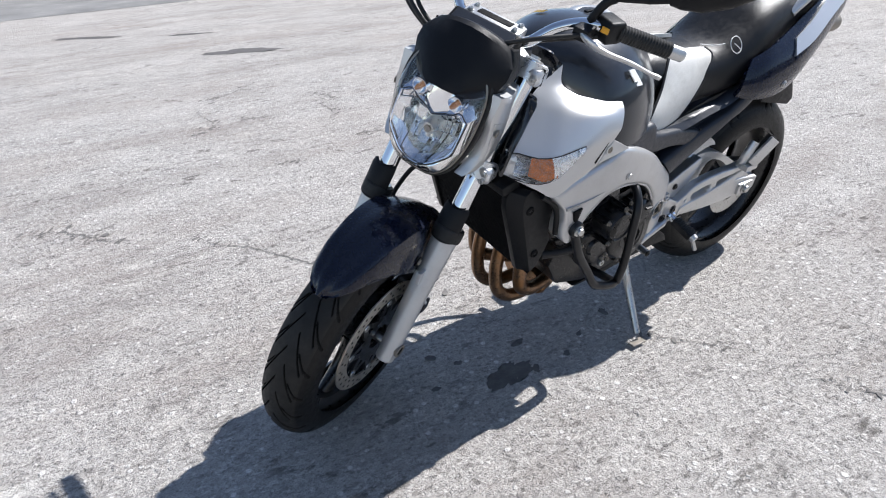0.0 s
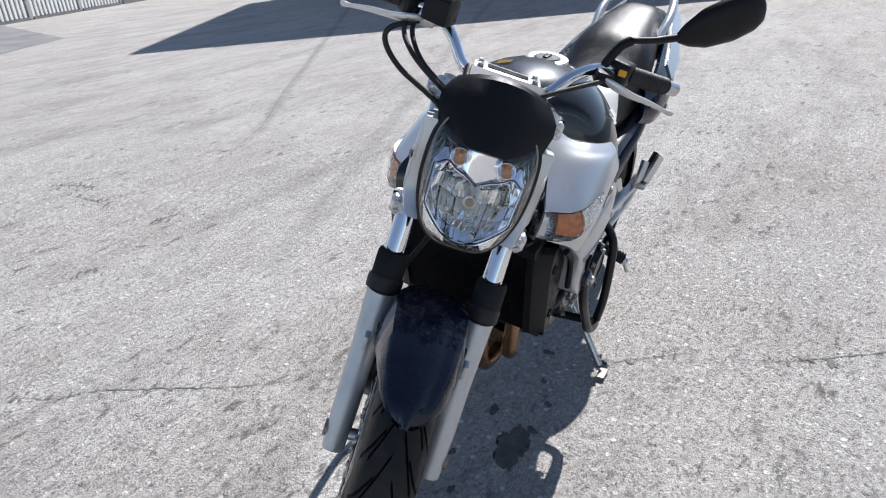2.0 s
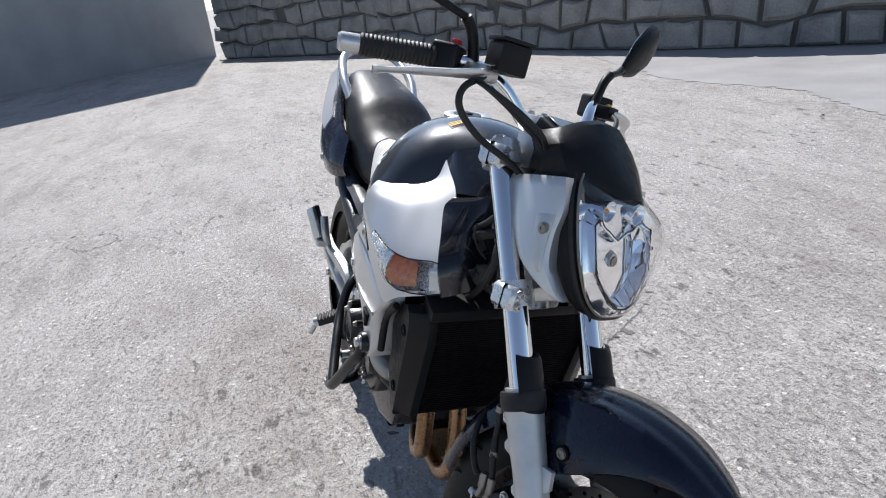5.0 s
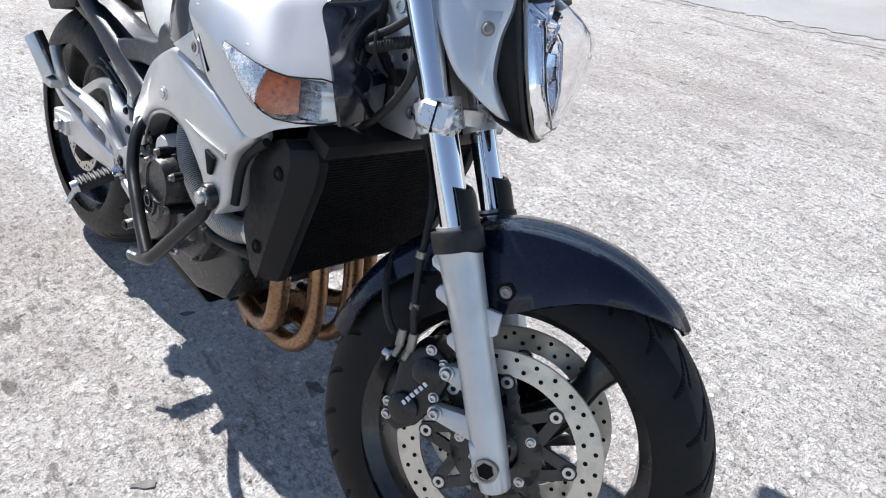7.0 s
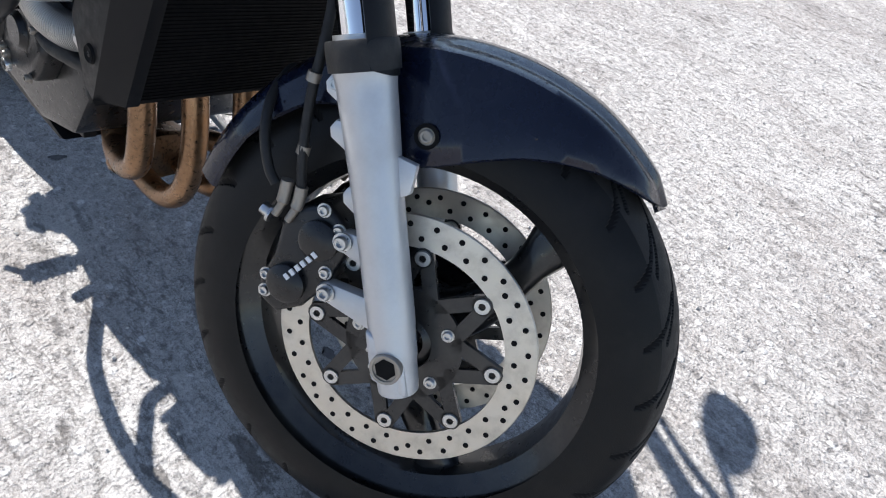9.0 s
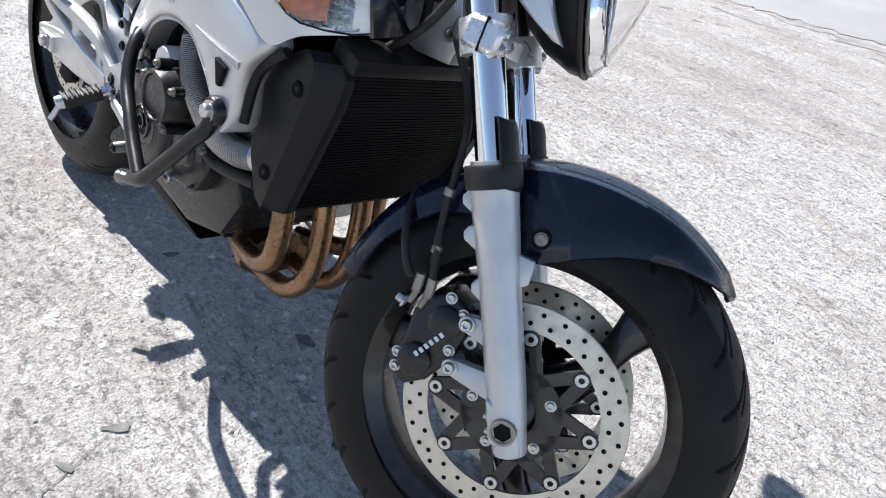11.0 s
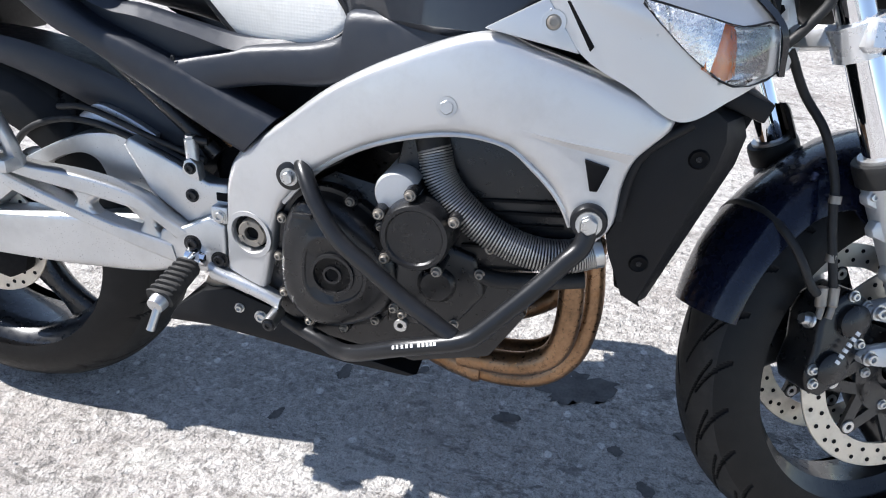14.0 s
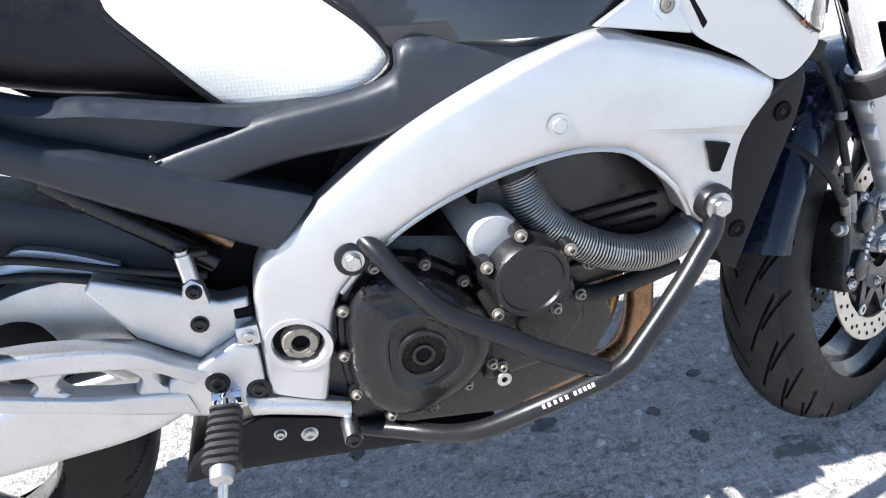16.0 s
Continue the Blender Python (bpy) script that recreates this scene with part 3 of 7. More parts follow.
def brake_disc(c, y, r_out, r_in, buttons, steer, mat=None):
    """A drilled disc on a black carrier, with floating buttons and screws."""
    mat = mat or DISC
    n = 120
    th = 0.0045
    holes = 0
    bm = turn([(r_in, -th / 2), (r_out - 0.001, -th / 2), (r_out, -th / 2 + 0.001), (r_out, th / 2 - 0.001), (r_out - 0.001, th / 2), (r_in, th / 2)], (c.x, y, c.z), n=n, closed=True)
    root = part("brake_disc", bm, mat, bike, "drilled steel brake disc on a black carrier", steer)
    # the disc stays whole: near-black plugs paint the shade of its drillings
    hole = mesh_of("drill_hole_shade", turn([(0, -th / 2 - 0.0006), (0.0034, -th / 2 - 0.0006), (0.0034, th / 2 + 0.0006), (0, th / 2 + 0.0006)], n=10), DARK, 0)
    K = 60 if r_out > 0.13 else 36
    for k in range(K):
        a = 2 * math.pi * k / K
        r = r_in + (r_out - r_in) * (0.5 if k % 10 == 9 else 0.30 if k % 2 else 0.70)
        part("drill_hole_shade", hole, DARK, root).matrix_local = Matrix.Translation((c.x + r * math.cos(a), y, c.z + r * math.sin(a)))
    # carrier: ring with arms out to the buttons
    part("carrier", turn([(0.034, -0.003), (0.070, -0.003), (0.070, 0.003), (0.034, 0.003)], (c.x, y, c.z), n=40, closed=True), RIM, root, "black disc carrier")
    rb = r_in - 0.010
    for k in range(buttons):
        a = 2 * math.pi * (k + 0.2) / buttons
        e = Vector((math.cos(a), 0, math.sin(a)))
        t = Vector((-math.sin(a), 0, math.cos(a)))
        cc = Vector((c.x, y, c.z))
        arms = []
        for sgn in (-1, 1):
            p0, p1 = cc + e * 0.056 + t * (0.022 * sgn), cc + e * (rb + 0.006) + t * (0.002 * sgn)
            d = (p1 - p0).normalized()
            nrm = Vector((-d.z, 0, d.x))
            arms.append(loft([[p + nrm * 0.0085 + Vector((0, -0.003, 0)), p - nrm * 0.0085 + Vector((0, -0.003, 0)), p - nrm * 0.0085 + Vector((0, 0.003, 0)), p + nrm * 0.0085 + Vector((0, 0.003, 0))] for p in (p0, p1)]))
        arms.append(turn([(0, -0.003), (0.012, -0.003), (0.012, 0.003), (0, 0.003)], cc + e * rb, n=14))
        part("carrier_arm", join(*arms), RIM, root)
    for k in range(buttons):
        a = 2 * math.pi * (k + 0.2) / buttons
        e = Vector((math.cos(a), 0, math.sin(a)))
        for s in (-1, 1):
            part("button", turn([(0.0042, s * 0.002), (0.0042, s * 0.0052), (0.0088, s * 0.0052), (0.0095, s * 0.0042), (0.0095, s * 0.002)], Vector((c.x, y, c.z)) + e * rb, n=16, closed=True), STEEL, root)
    for k in range(5):
        a = 2 * math.pi * (k + 0.55) / 5
        bolt(root, Vector((c.x, y - 0.003, c.z)) + Vector((math.cos(a), 0, math.sin(a))) * 0.056, 0.0058, 0.005)
    return root


FRONT_GROOVES = [(0.0, 24, 2.0, 0.10, 0.70, 0.105), (0.50, 24, 1.5, 0.42, 0.90, 0.095)]
REAR_GROOVES = [(0.0, 10, 0.85, 0.10, 0.80, 0.040), (0.5, 10, 0.60, 0.40, 0.86, 0.035)]
front_wheel = wheel(FW, 0.3015, 0.058, 0.224, 0.046, 3, "front_wheel", "black three-spoke front wheel with a dusty road tyre", True, FRONT_GROOVES)
for s in (-1, 1):
    brake_disc(FW, s * 0.058, 0.155, 0.118, 8, True)
part("axle", turn([(0, -0.118), (0.0125, -0.118), (0.0125, 0.118), (0, 0.118)], FW, n=20), STEEL, front_wheel)
rear_wheel = wheel(RW, 0.316, 0.090, 0.224, 0.075, 3, "rear_wheel", "black three-spoke rear wheel with a wide dusty tyre", False, REAR_GROOVES)
brake_disc(RW, -0.078, 0.110, 0.078, 5, False)
part("sprocket", turn([(0.05, 0.080), (0.098, 0.080), (0.104, 0.084), (0.098, 0.088), (0.05, 0.088)], RW, n=44, closed=True), STEEL, rear_wheel)


# front fork -----------------------------------------------------------------
def fork_x(z):
    return 1.2314 - 0.5076 * (z - 0.65)


def fork_leg(side):
    y = side * 0.101

    def at(z, dx=0.0, dy=0.0):
        return Vector((fork_x(z) + dx, y + dy, z))
    lower = tube([at(0.272), at(0.278), at(0.31), at(0.340), at(0.350), at(0.45), at(0.54), at(0.572), at(0.582)],
                 lambda f: lerp_table(f, [(0, 0.0215), (0.06, 0.0225), (0.22, 0.0235), (0.26, 0.0250), (0.6, 0.0262), (0.8, 0.0298), (0.97, 0.0335), (1, 0.0325)]), n=28, steps=5, curve=True)
    leg = part("fork_lower", lower, FORK, bike, "silver-painted fork lower leg, dusty", steer=True)
    # axle clamp with its slit
    rect = ((-0.0225, -0.0215), (0.0225, -0.0215), (0.0225, 0.0215), (-0.0225, 0.0215))
    part("axle_clamp", bevelled(loft([[at(z, dx - 0.004, dy) for dx, dy in rect] for z in (0.279, 0.332)]), 0.006, 3), FORK, leg)
    part("axle_ring", turn([(0.0, side * 0.018), (0.0175, side * 0.018), (0.0175, side * 0.0282), (0.0165, side * 0.0290), (0.0140, side * 0.0286), (0.0135, side * 0.0268), (0.0, side * 0.0268)], at(0.305, -0.002), n=28), SILENCER, leg)
    part("axle_socket", loft([[at(0.305, -0.002) + Vector((0.0122 * math.cos(k * math.pi / 3), side * h, 0.0122 * math.sin(k * math.pi / 3))) for k in range(6)] for h in (0.016, 0.0276)]), DARK, leg)
    part("clamp_slit", loft([[at(z, dx - 0.004, dy) for dx, dy in ((-0.001, side * 0.019), (0.001, side * 0.019), (0.001, side * 0.0219), (-0.001, side * 0.0219))] for z in (0.2785, 0.289)]), DARK, leg)
    for z in (0.284, 0.302):
        bolt(leg, (fork_x(z) - 0.027, y, z), 0.005, 0.008, out=(-1, 0, 0))
    # caliper ears behind the leg
    for z, l in ((0.336, 0.094), (0.400, 0.063)):
        ear = plate([(fork_x(z) - 0.01, z + 0.020), (fork_x(z) - l + 0.008, z + 0.012), (fork_x(z) - l - 0.004, z + 0.002), (fork_x(z) - l + 0.008, z - 0.011), (fork_x(z) - 0.006, z - 0.020)], y - side * 0.004, y - side * 0.022, 0.004)
        part("caliper_ear", ear, FORK, leg)
        bolt(leg, (fork_x(z) - l + 0.010, y - side * 0.003, z + 0.001), 0.008, 0.009, out=(0, side, 0))
    for z, l in ((0.455, 0.036), (0.512, 0.042), (0.552, 0.040)):
        part("bracket", plate([(fork_x(z) - 0.015, z + 0.016), (fork_x(z) - l, z + 0.010), (fork_x(z) - l - 0.004, z), (fork_x(z) - l, z - 0.009), (fork_x(z) - 0.015, z - 0.018)], y + 0.006, y - 0.008, 0.003), FORK, leg)
    bolt(leg, (fork_x(0.552) - 0.034, y + side * 0.007, 0.553), 0.005, 0.004, out=(0, side, 0))
    # fender bracket in front of the leg
    part("fender_bracket", plate([(fork_x(0.50) + 0.02, 0.515), (fork_x(0.50) + 0.044, 0.515), (fork_x(0.50) + 0.048, 0.485), (fork_x(0.50) + 0.024, 0.462)], y + 0.004, y - 0.006, 0.002), FORK, leg)
    # dust seal and plastic stanchion guard
    part("dust_seal", tube([at(0.576), at(0.580), at(0.590), at(0.600), at(0.602)], lambda f: lerp_table(f, [(0, 0.0355), (0.6, 0.036), (0.95, 0.0345), (1, 0.026)]), n=28, steps=2), RUBBER, leg, "black rubber dust seal")
    part("seal_ring", tube([at(0.601), at(0.606)], 0.0275, n=28, steps=1), ALU, leg)
    guard = []
    for z in (0.585, 0.62, 0.650, 0.658):
        r = 0.0368 if z < 0.655 else 0.034
        lo, hi = math.radians(-58), math.radians(58)
        ring = [at(z, r * math.cos(a), r * math.sin(a)) for a in (lo + (hi - lo) * k / 10 for k in range(11))]
        ring += [at(z, (r - 0.006) * math.cos(a), (r - 0.006) * math.sin(a)) for a in (hi - (hi - lo) * k / 10 for k in range(11))]
        guard.append(ring)
    part("stanchion_guard", loft(guard), PLASTIC, leg, "black plastic stanchion guard")
    part("stanchion", tube([at(0.60), at(0.957)], 0.0215, n=32, steps=1), CHROME, leg, "chrome fork tube")
    part("fork_cap", tube([at(0.956), at(0.960), at(0.961), at(0.966)], lambda f: 0.020 if f < 0.6 else 0.011, n=6, steps=1), ALU, leg)
    return leg


fork_r, fork_l = fork_leg(-1), fork_leg(1)
for s in (-1, 1):
    # clamps of the two yokes round each tube
    for z, h, nm in ((0.735, 0.018, "lower"), (0.938, 0.017, "upper")):
        y = s * 0.101
        body = tube([Vector((fork_x(z - h), y, z - h)), Vector((fork_x(z + h), y, z + h))], 0.0325, n=10, steps=1)
        fl = s * 0.03
        lug = bevelled(box(fork_x(z) - 0.020, fork_x(z) + 0.028, y - 0.016 + s * 0.020, y + 0.016 + s * 0.020, z - h - 0.001, z + h + 0.001, 0.0), 0.006, 1)
        cl = part("yoke_clamp", join(body, lug), CLAMP, bike, "cast aluminium fork clamp", steer=True)
        for dz in ((-0.006, 0.006) if nm == "lower" else (0.0,)):
            bolt(cl, (fork_x(z) + 0.028, y + s * 0.022, z + dz * 1.6), 0.0062, 0.006, out=(1, 0, 0))
        part("clamp_split", box(fork_x(z) + 0.004, fork_x(z) + 0.0065, y - 0.0165 + s * 0.020, y + 0.0165 + s * 0.020, z - h - 0.002, z + h + 0.002, 0.0), DARK, cl)
for z, h in ((0.735, 0.013), (0.938, 0.012)):
    o = [(fork_x(z) - 0.015, -0.105), (fork_x(z) + 0.018, -0.10), (fork_x(z) + 0.004, -0.045), (fork_x(z) + 0.004, 0.045), (fork_x(z) + 0.018, 0.10), (fork_x(z) - 0.015, 0.105), (fork_x(z) - 0.060, 0.05), (fork_x(z) - 0.075, 0), (fork_x(z) - 0.060, -0.05)]
    part("yoke", bevelled(loft([[(x, y, z - h) for x, y in o], [(x, y, z + h) for x, y in o]]), 0.005, 2), ALU, bike, "cast aluminium fork yoke", steer=True)
part("steering_stem", tube([(fork_x(0.70) - 0.035, 0, 0.70), (fork_x(0.936) - 0.035, 0, 0.936)], 0.02, n=20, steps=1), STEEL, bike, steer=True)


# front fender -----------------------------------------------------------------
def fender():
    bm = bmesh.new()
    A0, A1, N, M = 54.0, 166.0, 58, 21
    side_r = [(54, 0.319), (57, 0.313), (62, 0.305), (68, 0.294), (74, 0.280), (81, 0.262), (88, 0.243), (94, 0.229), (100, 0.219), (106, 0.212), (111, 0.208), (117, 0.215), (121, 0.268), (132, 0.286), (150, 0.290), (166, 0.284)]
    half_w = [(54, 0.012), (57, 0.034), (63, 0.054), (73, 0.070), (88, 0.082), (102, 0.087), (109, 0.082), (114, 0.071), (122, 0.066), (150, 0.066), (166, 0.060)]
    crown_r = [(54, 0.321), (60, 0.330), (75, 0.336), (105, 0.338), (140, 0.332), (166, 0.322)]

    def row(a, off):
        ar = radians(a)
        rs, hw, rc = [float(np.interp(a, [k for k, _ in tb], [v for _, v in tb])) for tb in (side_r, half_w, crown_r)]
        out = []
        for j in range(M):
            s = -1 + 2 * j / (M - 1)
            q = abs(s)
            if q < 0.6:
                y, r = hw * 0.80 * (q / 0.6), rc - 0.012 * (q / 0.6) ** 2 - (0.0025 if 0.25 < q < 0.42 and a < 105 else 0)
            else:
                f = (q - 0.6) / 0.4
                y = hw * (0.80 + 0.20 * math.sin(f * math.pi / 2))
                r = (rc - 0.012) + (rs - rc + 0.012) * f
            out.append(FW + Vector(((r - off) * math.cos(ar), math.copysign(max(0.0, y - off * (q > 0.55)), s), (r - off) * math.sin(ar))))
        return out
    rows = [[row(A0 + (A1 - A0) * i / (N - 1), o) for i in range(N)] for o in (0.0, 0.003)]
    v = [[[bm.verts.new(p) for p in r] for r in rr] for rr in rows]
    for i in range(N - 1):
        for j in range(M - 1):
            bm.faces.new((v[0][i][j], v[0][i + 1][j], v[0][i + 1][j + 1], v[0][i][j + 1]))
            bm.faces.new((v[1][i][j], v[1][i][j + 1], v[1][i + 1][j + 1], v[1][i + 1][j]))
        for j in (0, M - 1):
            bm.faces.new((v[0][i][j], v[1][i][j], v[1][i + 1][j], v[0][i + 1][j]))
    for i in (0, N - 1):
        for j in range(M - 1):
            bm.faces.new((v[0][i][j], v[0][i][j + 1], v[1][i][j + 1], v[1][i][j]))
    return bm


front_fender = part("front_fender", fender(), BLUE, bike, "dark blue plastic front mudguard, scuffed and dusty", steer=True, smooth=50)
for s in (-1, 1):
    bolt(front_fender, (1.345, s * 0.086, 0.540), 0.0070, 0.005, mat=SILENCER, out=(0, s, 0))
    part("bolt_recess", turn([(0.009, 0), (0.013, 0), (0.013, s * 0.002), (0.009, s * 0.002)], (1.345, s * 0.0865, 0.540), n=20, closed=True), DARK, front_fender)


# calipers and brake hoses ------------------------------------------------------
def caliper(side):
    y0, y1 = side * 0.030, side * 0.092
    o = [(1.232, 0.402), (1.262, 0.420), (1.292, 0.405), (1.300, 0.372), (1.292, 0.330), (1.272, 0.290), (1.245, 0.268), (1.222, 0.276), (1.214, 0.300), (1.222, 0.335), (1.220, 0.375)]
    c = part("brake_caliper", plate(o, y0, y1, 0.008, 3), ENGINE, bike, "black brake caliper with white lettering")
    c.matrix_local = STEER @ Matrix.Translation((0.010, -side * 0.004, 0.008))
    part("caliper_lobe", join(*[turn([(0, y1), (0.023, y1), (0.023, y1 + side * 0.007), (0.019, y1 + side * 0.010), (0, y1 + side * 0.010)], (x, 0, z), n=24) for x, z in ((1.268, 0.378), (1.248, 0.312))]), ENGINE, c)
    for x, z in ((1.262, 0.412), (1.285, 0.398), (1.226, 0.29), (1.222, 0.31), (1.286, 0.345)):
        bolt(c, (x, y1, z), 0.006, 0.006, out=(0, side, 0))
    # lettering as plain bars
    d = Vector((0.019, 0, 0.034)).normalized()
    up = Vector((-d.z, 0, d.x))
    for k in range(6):
        p = Vector((1.2475, y1 + side * 0.0105, 0.322)) + d * (0.0090 * k)
        part("letter_bar", loft([[p + up * u + d * v + Vector((0, side * h, 0)) for u, v in ((-0.0036, 0), (0.0036, 0), (0.0036, 0.0050), (-0.0036, 0.0050))] for h in (-0.002, 0.0006)]), WHITE, c, smooth=0)
    # banjo fittings
    for dx in (0.0, 0.016):
        part("hose_fitting", tube([(1.211 + dx, side * 0.094, 0.382), (1.214 + dx, side * 0.093, 0.394), (1.2135 + dx * 1.1, side * 0.091, 0.404), (1.212 + dx * 1.1, side * 0.091, 0.424)], lambda f: 0.0046 if f < 0.45 else 0.0070, n=12, steps=4), SILENCER, c)
    bolt(c, (1.206, side * 0.088, 0.378), 0.008, 0.014, socket=False, out=(-1, 0, 0.2))
    return c


caliper_r, caliper_l = caliper(-1), caliper(1)
BRIDGE = [(1.212, 0.091, 0.424), (1.200, 0.091, 0.436), (1.185, 0.088, 0.462), (1.174, 0.077, 0.486), (1.166, 0.059, 0.504), (1.160, 0.034, 0.517)]
part("brake_hose", tube([(x, -y, z) for x, y, z in BRIDGE] + [(1.154, 0, 0.523)] + BRIDGE[::-1], 0.0056, n=12), RUBBER, bike, "black rubber brake hose arching over the mudguard", steer=True)
part("brake_hose", tube([(1.240, -0.086, 0.425), (1.230, -0.087, 0.462), (1.222, -0.085, 0.498), (1.216, -0.083, 0.537), (1.213, -0.080, 0.569), (1.200, -0.064, 0.625), (1.175, -0.045, 0.67), (1.140, -0.05, 0.72)], 0.0056, n=12), RUBBER, bike, "black rubber brake hose", steer=True)
for z, r in ((0.47, 0.0072), (0.545, 0.0075)):
    part("hose_clip", turn([(0.0050, -0.005), (r, -0.005), (r, 0.005), (0.0050, 0.005)], (1.2285 - (z - 0.465) * 0.17, -0.085, z), axis="z", n=12, closed=True), SILENCER, bike, "small metal hose clip", steer=True)


# headlight -----------------------------------------------------------------
LAMP_HALF = [(0.741, 0.000), (0.7425, 0.030), (0.751, 0.053), (0.775, 0.075), (0.815, 0.090), (0.865, 0.0960), (0.920, 0.0925), (0.952, 0.076), (0.966, 0.042), (0.970, 0.000)]
LAMP_MID = 0.865


def lamp_ring(k=1.0, grow=0.0, n=72):
    """(y, z) round the headlight's shield outline, shrunk to k about its middle and grown outwards."""
    half = [Vector((y, z, 0)) for z, y in LAMP_HALF]
    one = catmull(half, 8)
    loop = one + [Vector((-v.x, v.y, 0)) for v in reversed(one[1:-1])]
    acc = [0.0]
    for u, v in zip(loop, loop[1:] + loop[:1]):
        acc.append(acc[-1] + (v - u).length)
    out, j = [], 0
    for i in range(n):
        t = acc[-1] * i / n
        while acc[j + 1] < t:
            j += 1
        v = loop[j].lerp(loop[(j + 1) % len(loop)], (t - acc[j]) / max(1e-9, acc[j + 1] - acc[j]))
        d = Vector((v.x, v.y - LAMP_MID))
        d = d * k + d.normalized() * grow
        out.append((d.x, LAMP_MID + d.y))
    return out


def lamp_x(z):
    """The rim lies in one plane that leans back towards its top."""
    return 1.259 - 0.35 * (z - 0.87)


def lens_bulge(z):
    return float(np.interp(z, [0.741, 0.777, 0.814, 0.861, 0.885, 0.900, 0.912, 0.922, 0.935, 0.970], [0.030, 0.043, 0.054, 0.072, 0.078, 0.075, 0.062, 0.044, 0.020, 0.006]))


def skin_quad(*pts):
    """A small bright plate with a little thickness."""
    bm = bmesh.new()
    a = [bm.verts.new(p) for p in pts]
    b = [bm.verts.new(Vector(p) - Vector((0.001, 0, 0))) for p in pts]
    bm.faces.new(a)
    bm.faces.new(list(reversed(b)))
    for i in range(4):
        j = (i + 1) % 4
        bm.faces.new((a[i], b[i], b[j], a[j]))
    return bm


def headlight():
    def ring(k, grow, dx):
        return [Vector((lamp_x(z) + dx, y, z)) for y, z in lamp_ring(k, grow)]
    shell = part("headlight", loft([ring(1, -0.008, -0.012), ring(1, -0.004, -0.001), ring(1, 0.003, -0.002), ring(1, 0.006, -0.010), ring(1, 0.007, -0.024), ring(0.97, 0, -0.056), ring(0.80, 0, -0.082), ring(0.45, 0, -0.096), ring(0.03, 0, -0.098)], caps=False), PLASTIC, bike, "large clear headlight with a chrome reflector in a black surround", steer=True)
    rnd = random.Random(7)
    # lower chamber: a bowl of upright fluted strips under a brow that dips in the middle
    cols = [-1, -0.86, -0.72, -0.58, -0.44, -0.30, -0.17, 0.0, 0.17, 0.30, 0.44, 0.58, 0.72, 0.86, 1]

    def bowl_edge(u):
        top = 0.876 - 0.010 * (1 - abs(u)) - 0.010 * max(0.0, 1 - abs(u) / 0.35) + 0.012 * math.exp(-((abs(u) - 0.72) / 0.16) ** 2)
        bot = 0.762 + 0.050 * abs(u) ** 2.6
        return bot, top

    def bowl_point(u, v, step):
        bot, top = bowl_edge(u)
        z = bot + (top - bot) * v
        w = 0.078 - 0.024 * max(0.0, (0.83 - z) / 0.07) ** 1.5
        y = w * u
        deep = 0.052 * max(0.0, 1 - u * u * 0.92) * (1 - (2 * v - 1.05) ** 2 * 0.86)
        return Vector((lamp_x(z) + 0.020 - deep + step, y, z))
    for k in range(len(cols) - 1):
        levels = [0, 0.22, 0.48, 0.74, 1]
        for r in range(4):
            st = rnd.uniform(-0.0035, 0.0035)
            tilt = rnd.uniform(-0.004, 0.004)
            pts = [bowl_point(cols[k], levels[r], st), bowl_point(cols[k + 1], levels[r], st + tilt), bowl_point(cols[k + 1], levels[r + 1], st + tilt * 0.4), bowl_point(cols[k], levels[r + 1], st)]
            part("reflector_facet", skin_quad(*pts), REFLECT, shell, smooth=0)
    # apron from the bowl out to the rim
    inner_line = [bowl_point(u, 0, 0.002) for u in np.linspace(-1, 1, 19)] + [bowl_point(u, 1, 0.002) for u in np.linspace(1, -1, 19)]
    outer_line = []
    rim_pts = [Vector((lamp_x(z) + 0.002, y, z)) for y, z in lamp_ring(1.0, -0.004, 240)]
    for q in inner_line:
        way = Vector((q.y, q.z - 0.822))
        ang = math.atan2(way.x, way.y)
        outer_line.append(min(rim_pts, key=lambda e: abs((math.atan2(e.y, e.z - 0.822) - ang + math.pi) % (2 * math.pi) - math.pi)))
    def apron_tip(e):
        side_ = smoothstep(0.045, 0.075, abs(e.y))
        return 0.016 * smoothstep(0.885, 0.93, e.z) * (1 - side_) - 0.030 * side_ * smoothstep(0.84, 0.89, e.z)

    bm = bmesh.new()
    rows = []
    for f, lift in ((0.0, 0.0), (0.30, 0.003), (0.65, 0.003), (0.96, 0.0)):
        rows.append([bm.verts.new(q.lerp(e, f) + Vector((lift + apron_tip(e) * f + (0.004 if (i // 2) % 2 and q.z < 0.84 and 0 < f < 1 else 0.0), 0, 0))) for i, (q, e) in enumerate(zip(inner_line, outer_line))])
    for ra, rb in zip(rows, rows[1:]):
        for i in range(len(ra)):
            j = (i + 1) % len(ra)
            bm.faces.new((ra[i], ra[j], rb[j], rb[i]))
    part("reflector_apron", bm, REFLECT, shell, "bright chrome apron of the reflector", smooth=22)
    # bright ridges that frame the lower chamber
    part("chamber_ridge", tube([q + Vector((0.003, 0, 0)) for q in inner_line] + [inner_line[0] + Vector((0.003, 0, 0))], 0.0022, n=6, steps=1, curve=False, caps=False), REFLECT, shell)
    part("chamber_groove", tube([q + (q - Vector((q.x, 0, 0.822))) * 0.045 + Vector((0.004, 0, 0)) for q in inner_line + inner_line[:1]], 0.0014, n=6, steps=1, curve=False, caps=False), BARS, shell, "dark line round the lower chamber")
